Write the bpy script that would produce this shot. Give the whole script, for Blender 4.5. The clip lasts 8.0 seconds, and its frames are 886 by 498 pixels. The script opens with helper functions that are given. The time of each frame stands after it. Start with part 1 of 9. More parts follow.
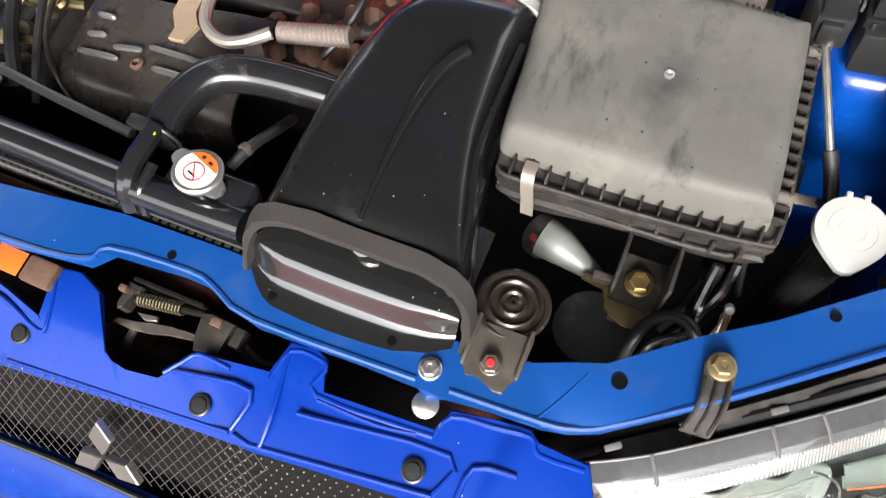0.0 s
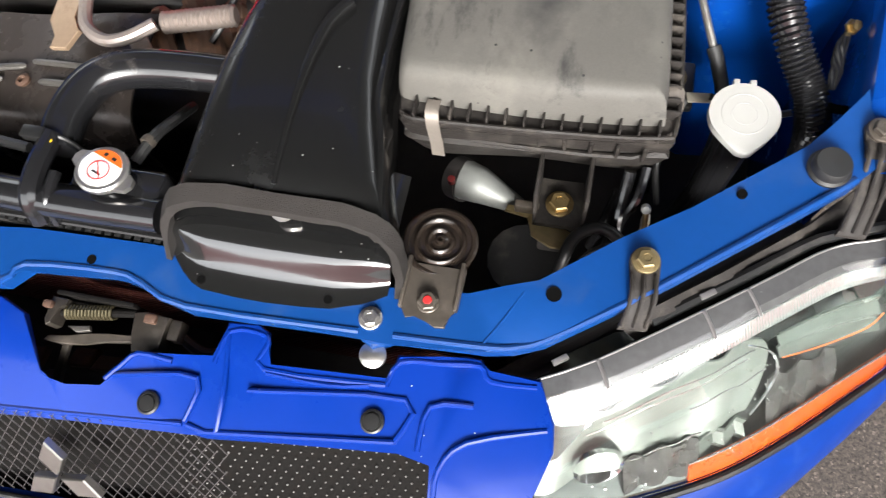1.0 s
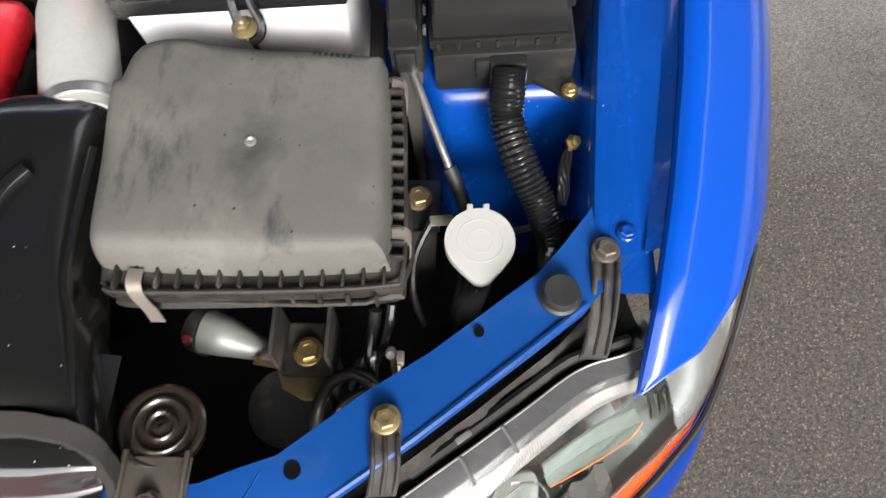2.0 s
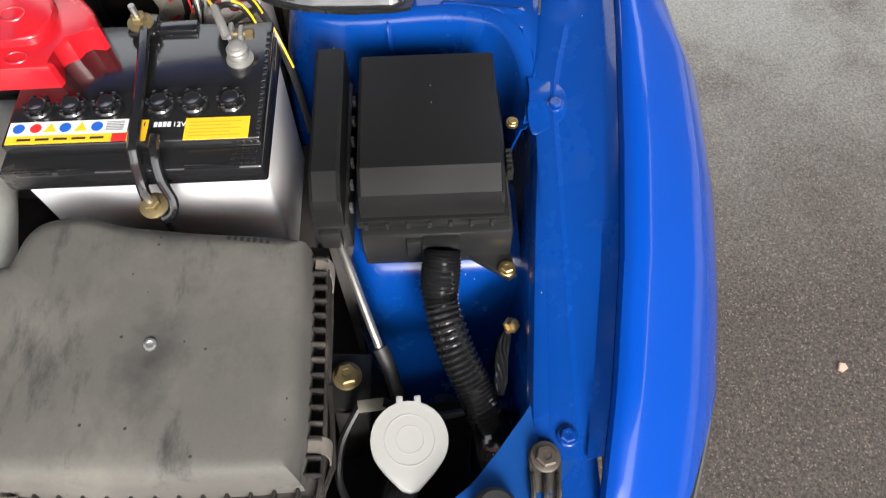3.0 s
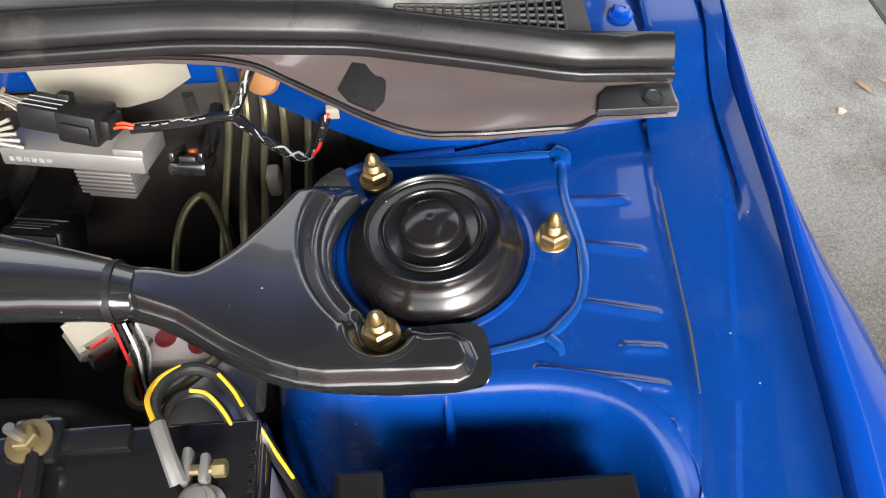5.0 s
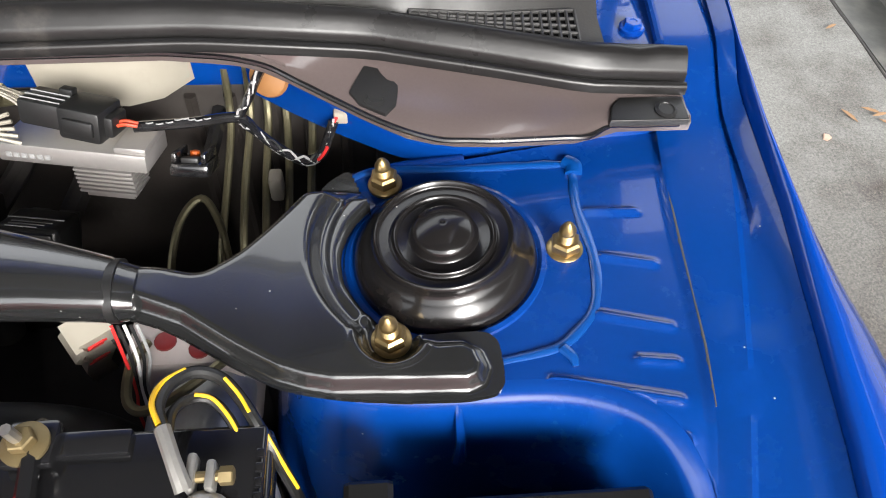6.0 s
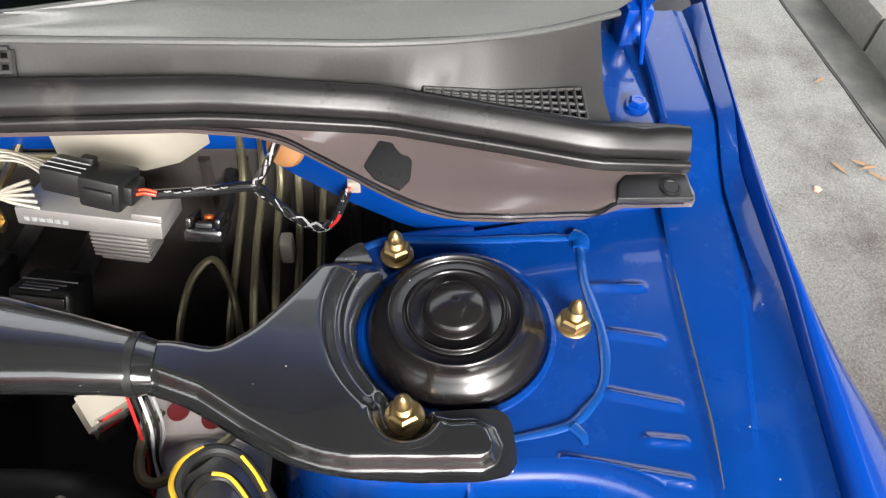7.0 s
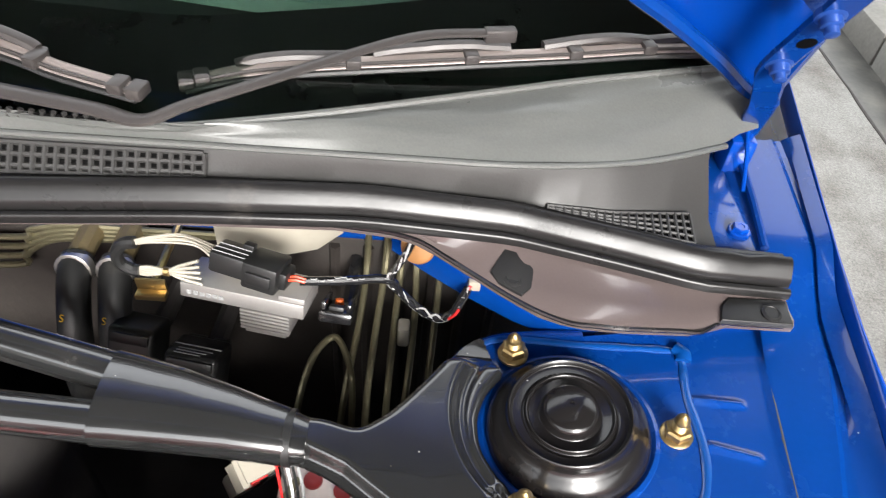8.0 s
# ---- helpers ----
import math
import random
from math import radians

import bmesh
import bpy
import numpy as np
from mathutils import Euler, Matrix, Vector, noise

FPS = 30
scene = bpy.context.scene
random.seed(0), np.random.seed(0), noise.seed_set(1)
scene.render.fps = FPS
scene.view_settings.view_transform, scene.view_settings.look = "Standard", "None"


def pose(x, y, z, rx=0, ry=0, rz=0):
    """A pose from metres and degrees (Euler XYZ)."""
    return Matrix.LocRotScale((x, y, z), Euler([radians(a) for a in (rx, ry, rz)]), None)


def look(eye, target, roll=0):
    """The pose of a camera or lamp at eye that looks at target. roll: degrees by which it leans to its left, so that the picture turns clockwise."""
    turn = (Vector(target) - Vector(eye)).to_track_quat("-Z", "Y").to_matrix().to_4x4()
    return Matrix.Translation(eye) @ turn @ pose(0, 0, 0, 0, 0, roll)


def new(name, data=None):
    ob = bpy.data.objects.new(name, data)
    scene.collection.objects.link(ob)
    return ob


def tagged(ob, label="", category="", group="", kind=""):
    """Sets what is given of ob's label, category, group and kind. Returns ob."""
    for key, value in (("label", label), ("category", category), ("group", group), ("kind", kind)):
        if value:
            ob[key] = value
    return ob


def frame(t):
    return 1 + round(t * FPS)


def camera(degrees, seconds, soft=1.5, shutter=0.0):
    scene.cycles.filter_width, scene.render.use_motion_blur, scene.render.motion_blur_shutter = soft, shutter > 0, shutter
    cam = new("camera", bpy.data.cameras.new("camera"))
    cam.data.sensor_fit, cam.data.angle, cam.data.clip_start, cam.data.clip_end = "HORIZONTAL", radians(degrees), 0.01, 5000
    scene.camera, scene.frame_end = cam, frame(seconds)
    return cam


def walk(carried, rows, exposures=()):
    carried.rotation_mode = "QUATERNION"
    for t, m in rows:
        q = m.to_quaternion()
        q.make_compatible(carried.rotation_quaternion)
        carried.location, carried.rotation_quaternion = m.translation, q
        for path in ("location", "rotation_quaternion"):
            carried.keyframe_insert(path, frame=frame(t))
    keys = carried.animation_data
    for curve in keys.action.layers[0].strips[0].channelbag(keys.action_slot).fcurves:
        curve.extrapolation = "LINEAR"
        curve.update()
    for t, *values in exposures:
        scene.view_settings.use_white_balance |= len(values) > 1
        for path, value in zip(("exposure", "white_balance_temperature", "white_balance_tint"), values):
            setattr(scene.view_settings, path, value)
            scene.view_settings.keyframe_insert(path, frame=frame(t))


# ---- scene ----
cam = camera(64.8, 8.0, soft=1.05, shutter=0.2)
PATH = [
    (0, (0.426, -0.086, 1.364), (-0.148, 0.553, -0.442), -23.2),
    (0.5, (0.43, -0.135, 1.349), (-0.101, 0.509, -0.468), -26.7),
    (1, (0.46, -0.13, 1.347), (0.025, 0.545, -0.485), -25.3),
    (1.5, (0.532, -0.08, 1.337), (0.279, 0.675, -0.498), -16.5),
    (2, (0.584, -0.009, 1.322), (0.487, 0.814, -0.498), -8.5),
    (2.2, (0.603, 0.025, 1.32), (0.543, 0.878, -0.487), -6.4),
    (3.3, (0.617, 0.157, 1.328), (0.646, 1.17, -0.396), -0.9),
    (3.5, (0.617, 0.192, 1.315), (0.643, 1.223, -0.399), -1.2),
    (4, (0.595, 0.319, 1.284), (0.614, 1.388, -0.406), -2.2),
    (4.5, (0.573, 0.43, 1.257), (0.635, 1.54, -0.406), -1.4),
    (5, (0.556, 0.484, 1.228), (0.667, 1.667, -0.381), 0.9),
    (6.3, (0.534, 0.485, 1.216), (0.709, 1.706, -0.358), 4.6),
    (6.5, (0.538, 0.493, 1.223), (0.719, 1.718, -0.348), 4.6),
    (7, (0.52, 0.501, 1.242), (0.718, 1.793, -0.272), 5.8),
    (7.5, (0.491, 0.494, 1.261), (0.65, 1.878, -0.174), 6.6),
    (8, (0.457, 0.487, 1.304), (0.51, 1.909, -0.101), 5.6),
]
EXPOSURES = [(0.0, 2.5), (2.0, 2.2), (3.5, 2.0), (4.2, 2.03), (5.0, 2.12), (6.5, 2.14), (8.0, 2.34)]
walk(cam, [(t, look(eye, target, roll)) for t, eye, target, roll in PATH], EXPOSURES)

# ---- daylight: a pale sky over an open yard, the hazy sun ahead of the car ----
world = bpy.data.worlds.new("sky")
scene.world = world
world.use_nodes = True
wn = world.node_tree
wn.nodes.clear()
sky = wn.nodes.new("ShaderNodeTexSky")
sky.sky_type = 'NISHITA'
sky.sun_disc = False
sky.sun_elevation = radians(30)
sky.sun_rotation = radians(162)
sky.dust_density = 4.0
sky.air_density = 1.0
bg = wn.nodes.new("ShaderNodeBackground")
bg.inputs["Strength"].default_value = 0.15
wo = wn.nodes.new("ShaderNodeOutputWorld")
grey = wn.nodes.new("ShaderNodeHueSaturation")
grey.inputs["Saturation"].default_value = 0.25
cloud = wn.nodes.new("ShaderNodeMix")
cloud.data_type = 'RGBA'
cloud.inputs[0].default_value = 0.5
cloud.inputs[7].default_value = (5.6, 5.7, 5.8, 1)
wn.links.new(sky.outputs[0], grey.inputs["Color"])
wn.links.new(grey.outputs[0], cloud.inputs[6])
wn.links.new(cloud.outputs[2], bg.inputs[0])
wn.links.new(bg.outputs[0], wo.inputs[0])
sun = new("sun", bpy.data.lights.new("sun", 'SUN'))
sun.data.energy = 1.3
sun.data.angle = radians(20)
sun.data.color = (1.0, 0.98, 0.95)
sun.matrix_world = look((1.7, -4.0, 3.45), (0.4, 0.5, 0.8))


# ---- materials ----
def material(name, color, rough=0.5, metal=0.0, coat=0.0, vary=0.25, grain=60.0, bump=0.1, dirt=0.0,
             dirt_color=(0.16, 0.14, 0.12), dirt_scale=9.0, spec=0.5, speck=0.0):
    m = bpy.data.materials.new(name)
    m.use_nodes = True
    nt = m.node_tree
    b = nt.nodes["Principled BSDF"]
    L = nt.links.new
    co = nt.nodes.new("ShaderNodeTexCoord")
    geo = nt.nodes.new("ShaderNodeNewGeometry")
    n1 = nt.nodes.new("ShaderNodeTexNoise")
    n1.inputs["Scale"].default_value = grain
    n1.inputs["Detail"].default_value = 6
    n2 = nt.nodes.new("ShaderNodeTexNoise")
    n2.inputs["Scale"].default_value = dirt_scale
    n2.inputs["Detail"].default_value = 8
    n2.inputs["Roughness"].default_value = 0.65
    L(geo.outputs["Position"], n1.inputs["Vector"])
    L(geo.outputs["Position"], n2.inputs["Vector"])
    mix = nt.nodes.new("ShaderNodeMix")
    mix.data_type = 'RGBA'
    lo = [c * (1 - vary) for c in color]
    hi = [min(1.0, c * (1 + vary)) for c in color]
    mix.inputs[6].default_value = (*lo, 1)
    mix.inputs[7].default_value = (*hi, 1)
    ad = nt.nodes.new("ShaderNodeMath")
    ad.operation = 'ADD'
    L(n1.outputs["Fac"], ad.inputs[0])
    L(n2.outputs["Fac"], ad.inputs[1])
    hv = nt.nodes.new("ShaderNodeMath")
    hv.operation = 'MULTIPLY'
    hv.inputs[1].default_value = 0.5
    L(ad.outputs[0], hv.inputs[0])
    L(hv.outputs[0], mix.inputs[0])
    last = mix.outputs[2]
    rr = nt.nodes.new("ShaderNodeMapRange")
    rr.inputs["From Min"].default_value = 0.3
    rr.inputs["From Max"].default_value = 0.7
    rr.inputs["To Min"].default_value = max(0.02, rough * 0.8)
    rr.inputs["To Max"].default_value = min(1.0, rough * 1.25)
    L(n2.outputs["Fac"], rr.inputs["Value"])
    ro = rr.outputs[0]
    if dirt > 0:
        dm = nt.nodes.new("ShaderNodeMapRange")
        dm.inputs["From Min"].default_value = 0.62 - 0.3 * dirt
        dm.inputs["From Max"].default_value = 0.85 - 0.2 * dirt
        dm.inputs["To Max"].default_value = min(1.0, 0.5 + 0.5 * dirt)
        L(n2.outputs["Fac"], dm.inputs["Value"])
        dx = nt.nodes.new("ShaderNodeMix")
        dx.data_type = 'RGBA'
        dx.inputs[7].default_value = (*dirt_color, 1)
        L(dm.outputs[0], dx.inputs[0])
        L(last, dx.inputs[6])
        last = dx.outputs[2]
        rm = nt.nodes.new("ShaderNodeMix")
        rm.data_type = 'FLOAT'
        rm.inputs[3].default_value = 0.75
        L(dm.outputs[0], rm.inputs[0])
        L(ro, rm.inputs[2])
        ro = rm.outputs[0]
    if speck > 0:
        # fine pale dust specks
        vo = nt.nodes.new("ShaderNodeTexVoronoi")
        vo.inputs["Scale"].default_value = 110
        L(geo.outputs["Position"], vo.inputs["Vector"])
        near = nt.nodes.new("ShaderNodeMapRange")
        near.inputs["From Min"].default_value = 0.085
        near.inputs["From Max"].default_value = 0.045
        L(vo.outputs["Distance"], near.inputs["Value"])
        se = nt.nodes.new("ShaderNodeSeparateColor")
        L(vo.outputs["Color"], se.inputs[0])
        few = nt.nodes.new("ShaderNodeMath")
        few.operation = 'GREATER_THAN'
        few.inputs[1].default_value = 1 - speck
        L(se.outputs[0], few.inputs[0])
        both = nt.nodes.new("ShaderNodeMath")
        both.operation = 'MULTIPLY'
        L(near.outputs[0], both.inputs[0])
        L(few.outputs[0], both.inputs[1])
        sx = nt.nodes.new("ShaderNodeMix")
        sx.data_type = 'RGBA'
        sx.inputs[7].default_value = (0.5, 0.49, 0.46, 1)
        L(both.outputs[0], sx.inputs[0])
        L(last, sx.inputs[6])
        last = sx.outputs[2]
    L(last, b.inputs["Base Color"])
    L(ro, b.inputs["Roughness"])
    b.inputs["Metallic"].default_value = metal
    b.inputs["Coat Weight"].default_value = coat
    b.inputs["Coat Roughness"].default_value = 0.04
    b.inputs["Specular IOR Level"].default_value = spec
    if bump > 0:
        bp = nt.nodes.new("ShaderNodeBump")
        bp.inputs["Strength"].default_value = bump
        bp.inputs["Distance"].default_value = 0.002
        L(n1.outputs["Fac"], bp.inputs["Height"])
        L(bp.outputs[0], b.inputs["Normal"])
    return m


SLAMBLUE = material("dull_dusty_blue_paint", (0.004, 0.047, 0.205), 0.34, 0.0, 0.35, 0.15, 90, 0.03, 0.28, (0.035, 0.080, 0.19), 11, spec=0.35, speck=0.05)
PAINT = material("blue_gloss_paint", (0.001, 0.048, 0.33), 0.2, 0.0, 0.6, 0.08, 400, 0.0, spec=0.3)
COVERBLUE = material("deep_blue_gloss_paint", (0.002, 0.027, 0.235), 0.3, 0.0, 0.12, 0.10, 30, 0.0, 0.06, (0.01, 0.04, 0.22), 10, spec=0.22, speck=0.05)
INNER = material("blue_inner_paint", (0.001, 0.039, 0.228), 0.25, 0.0, 0.5, 0.12, 200, 0.0, 0.08, (0.02, 0.07, 0.19), 14, spec=0.35, speck=0.04)
GLOSSBLACK = material("gloss_black_plastic", (0.011, 0.011, 0.012), 0.17, 0.0, 0.2, 0.3, 150, 0.012, 0.05, spec=0.6, speck=0.05)
DUCTBLACK = material("moulded_black_plastic", (0.007, 0.007, 0.007), 0.23, 0.0, 0.35, 0.25, 500, 0.012, 0.14, (0.030, 0.031, 0.031), 6, speck=0.10)
BLACK = material("black_plastic", (0.014, 0.014, 0.014), 0.4, 0.0, 0.0, 0.3, 600, 0.06, 0.08)
BOXBLACK = material("satin_black_box", (0.010, 0.010, 0.010), 0.36, 0.0, 0.0, 0.2, 900, 0.05, 0.0, spec=0.25, speck=0.04)
RUBBER = material("black_rubber", (0.015, 0.015, 0.015), 0.5, 0.0, 0.0, 0.3, 300, 0.08, 0.12)
CAPRUBBER = material("polished_rubber", (0.010, 0.009, 0.009), 0.22, 0.0, 0.15, 0.4, 120, 0.06, 0.14, (0.035, 0.020, 0.010), 16, spec=0.45, speck=0.05)
BRACE = material("black_painted_steel", (0.020, 0.0205, 0.0205), 0.2, 0.25, 1.0, 0.7, 1100, 0.07, 0.06, spec=0.9, speck=0.12)
DUSTYDARK = material("dusty_black_plastic", (0.024, 0.021, 0.019), 0.6, 0.0, 0.0, 0.5, 250, 0.25, 0.35, (0.11, 0.096, 0.08), 34, spec=0.25)
FOAM = material("grey_foam", (0.017, 0.014, 0.012), 0.95, 0.0, 0.0, 0.35, 900, 0.8)
STEEL = material("zinc_steel", (0.55, 0.53, 0.50), 0.32, 0.9, 0.0, 0.2, 200, 0.05, 0.2, (0.2, 0.17, 0.13), 40)
CHROME = material("chrome", (0.85, 0.86, 0.86), 0.08, 1.0, 0.0, 0.03, 100, 0.0)
ALU = material("cast_aluminium", (0.62, 0.62, 0.60), 0.42, 0.85, 0.0, 0.15, 300, 0.15, 0.2, (0.35, 0.33, 0.30), 15)
PALEALU = material("pale_aluminium", (0.37, 0.35, 0.335), 0.42, 0.6, 0.0, 0.1, 300, 0.05, 0.15, (0.4, 0.36, 0.33), 25)
GOLD = material("yellow_zinc", (0.43, 0.31, 0.14), 0.34, 0.95, 0.0, 0.25, 300, 0.05, 0.2, (0.25, 0.16, 0.06), 60)
BRASSY = material("dull_yellow_zinc", (0.24, 0.185, 0.092), 0.45, 0.7, 0.0, 0.25, 200, 0.1, 0.3, (0.15, 0.12, 0.07), 40)
RUST = material("rusty_steel", (0.10, 0.055, 0.036), 0.7, 0.2, 0.0, 0.5, 120, 0.3, 0.4, (0.22, 0.10, 0.04), 40)
BROWNSTEEL = material("brown_steel", (0.10, 0.085, 0.07), 0.42, 0.5, 0.0, 0.35, 150, 0.1, 0.3, (0.18, 0.14, 0.11), 50)
WHITE = material("white_plastic", (0.37, 0.365, 0.345), 0.45, 0.0, 0.0, 0.04, 100, 0.02)
CREAM = material("cream_plastic", (0.30, 0.275, 0.225), 0.5, 0.0, 0.0, 0.08, 100, 0.03, 0.1)
BATTERY = material("translucent_white_case", (0.84, 0.81, 0.82), 0.45, 0.0, 0.0, 0.05, 40, 0.02, spec=0.3)
BATTERY.node_tree.nodes["Principled BSDF"].inputs["Subsurface Weight"].default_value = 0.7
BATTERY.node_tree.nodes["Principled BSDF"].inputs["Subsurface Radius"].default_value = (1.0, 0.9, 0.85)
BATTERY.node_tree.nodes["Principled BSDF"].inputs["Subsurface Scale"].default_value = 0.05
RED = material("red_plastic", (0.50, 0.012, 0.020), 0.25, 0.0, 0.2, 0.12, 100, 0.02)
DARKRED = material("dark_red_metal", (0.20, 0.02, 0.02), 0.4, 0.2, 0.0, 0.3, 100, 0.1, 0.3)
YELLOW = material("yellow_label", (0.85, 0.50, 0.02), 0.45, 0.0, 0.0, 0.04, 100, 0.0)
PAPER = material("white_label", (0.82, 0.82, 0.80), 0.4, 0.0, 0.0, 0.03, 100, 0.0)
ORANGE = material("orange_label", (0.66, 0.12, 0.012), 0.45, 0.0, 0.0, 0.04, 100, 0.0)
INK = material("black_ink", (0.01, 0.01, 0.01), 0.5, 0.0, 0.0, 0.0, 100, 0.0)
BLUEINK = material("blue_ink", (0.01, 0.10, 0.45), 0.5, 0.0, 0.0, 0.0, 100, 0.0)
REDINK = material("red_ink", (0.60, 0.02, 0.02), 0.5, 0.0, 0.0, 0.0, 100, 0.0)
PLAINGREY = material("plain_grey", (0.30, 0.30, 0.30), 0.5, 0.0, 0.0, 0.0, 100, 0.0)
PAD = material("brown_black_firewall_pad", (0.024, 0.019, 0.016), 0.7, 0.0, 0.0, 0.4, 120, 0.2, 0.2, (0.05, 0.04, 0.03))
# Grime black, its base raised to hold the haze over dark places.
VOID = material("hazed_grimy_black", (0.050, 0.045, 0.042), 0.8, 0.0, 0.0, 0.5, 40, 0.2, 0.15, (0.03, 0.025, 0.02))
ENGINE = material("black_grey_casting", (0.030, 0.027, 0.025), 0.38, 0.2, 0.0, 0.4, 200, 0.15, 0.25, (0.09, 0.08, 0.07), 18)
OLIVE = material("olive_coated_pipe", (0.10, 0.088, 0.045), 0.4, 0.4, 0.0, 0.25, 100, 0.05, 0.2)
# Near-black that paints the shade inside holes and slots which are not cut.
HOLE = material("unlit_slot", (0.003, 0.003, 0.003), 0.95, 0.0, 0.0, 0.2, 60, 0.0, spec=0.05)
# Darker copy of the cowl plastic, for the less lit drain channel.
COWLDARK = material("shaded_cowl_plastic", (0.042, 0.041, 0.040), 0.36, 0.0, 0.0, 0.3, 500, 0.06, 0.12, (0.06, 0.058, 0.055), 8, spec=0.3)
COWLVENT = material("dark_vent_plastic", (0.035, 0.034, 0.033), 0.4, 0.0, 0.0, 0.3, 300, 0.08, 0.1)
# Cowl plastic with the sky's sheen put into a paler base.
COWL = material("sky_sheen_cowl_plastic", (0.104, 0.108, 0.103), 0.30, 0.0, 0.0, 0.45, 500, 0.06, 0.0, dirt_scale=4)
# Black plastic; the pinkish base paints in the pink wall's reflection.
COWLGLOSS = material("pink_reflection_plastic", (0.092, 0.073, 0.070), 0.2, 0.0, 0.6, 0.15, 500, 0.02)
SEALRUB = material("glossy_seal_rubber", (0.012, 0.0115, 0.0115), 0.30, 0.0, 0.0, 0.2, 200, 0.04, 0.08, spec=0.32)
WIPER = material("grey_wiper_paint", (0.055, 0.049, 0.047), 0.42, 0.2, 0.0, 0.2, 300, 0.05, 0.15)
AMBER = material("amber_plastic", (0.36, 0.044, 0.003), 0.25, 0.0, 0.3, 0.08, 100, 0.0)
REFLECT = material("silver_reflector", (0.62, 0.63, 0.615), 0.16, 0.9, 0.0, 0.05, 200, 0.03)
LAMPSHELL = material("pale_lamp_shell", (0.10, 0.112, 0.104), 0.18, 0.7, 0.0, 0.1, 200, 0.02)
LAMPDARK = material("dark_lamp_window", (0.035, 0.035, 0.033), 0.25, 0.0, 0.0, 0.2, 200, 0.02)
LAMPGREY = material("grey_lamp_bezel", (0.20, 0.19, 0.185), 0.35, 0.4, 0.0, 0.15, 200, 0.03)
FROST = material("smoked_clear_plastic", (0.075, 0.075, 0.076), 0.16, 0.0, 0.4, 0.3, 120, 0.02, 0.15, (0.06, 0.06, 0.06), 30)
LAMPPALE = material("pale_green_grey_lamp_plate", (0.115, 0.13, 0.115), 0.3, 0.2, 0.2, 0.35, 28, 0.08)
LAMPGREEN = material("green_tinted_lamp_plate", (0.10, 0.118, 0.104), 0.2, 0.3, 0.2, 0.2, 60, 0.05)
SHIELD = material("brown_black_heat_shield", (0.050, 0.041, 0.036), 0.26, 0.4, 0.0, 0.3, 90, 0.12, 0.3, (0.04, 0.03, 0.026), 22)
# Pale steel; on the heat shield it paints the slots' highlights.
SLOT = material("pale_bare_steel", (0.24, 0.225, 0.205), 0.34, 0.8, 0.0, 0.3, 200, 0.08)
PIPE = material("dull_pinkish_steel", (0.34, 0.29, 0.26), 0.5, 0.6, 0.0, 0.2, 150, 0.08, 0.25, (0.14, 0.09, 0.06), 40)
GREASY = material("greasy_dark_steel", (0.040, 0.034, 0.028), 0.4, 0.4, 0.0, 0.4, 150, 0.15, 0.3, (0.09, 0.075, 0.06), 60)
DULLCAST = material("dull_grey_casting", (0.30, 0.31, 0.29), 0.55, 0.4, 0.0, 0.2, 120, 0.15, 0.2)
LIP = material("polished_black_lip", (0.011, 0.011, 0.011), 0.15, 0.0, 1.0, 0.2, 100, 0.004, 0.06, spec=1.0, speck=0.06)
WHITEWALL = material("white_render", (0.80, 0.79, 0.77), 0.9, 0.0, 0.0, 0.05, 20, 0.2)
BLOCKGREY = material("sky_block_grey", (0.085, 0.085, 0.082), 0.8, 0.0, 0.0, 0.2, 20, 0.2)
CONCRETE = material("pale_concrete", (0.20, 0.195, 0.178), 0.85, 0.0, 0.0, 0.5, 60, 0.5, 0.5, (0.10, 0.10, 0.085), 5)
PINKWALL = material("pale_pink_render", (0.74, 0.36, 0.36), 0.9, 0.0, 0.0, 0.1, 20, 0.2)


def glass(name, color, rough=0.02):
    m = bpy.data.materials.new(name)
    m.use_nodes = True
    b = m.node_tree.nodes["Principled BSDF"]
    b.inputs["Base Color"].default_value = (*color, 1)
    b.inputs["Roughness"].default_value = rough
    b.inputs["Transmission Weight"].default_value = 1.0
    b.inputs["IOR"].default_value = 1.45
    return m


LENS = glass("clear_lens", (0.96, 0.98, 0.97))
SCREEN = glass("tinted_windscreen", (0.55, 0.66, 0.60))


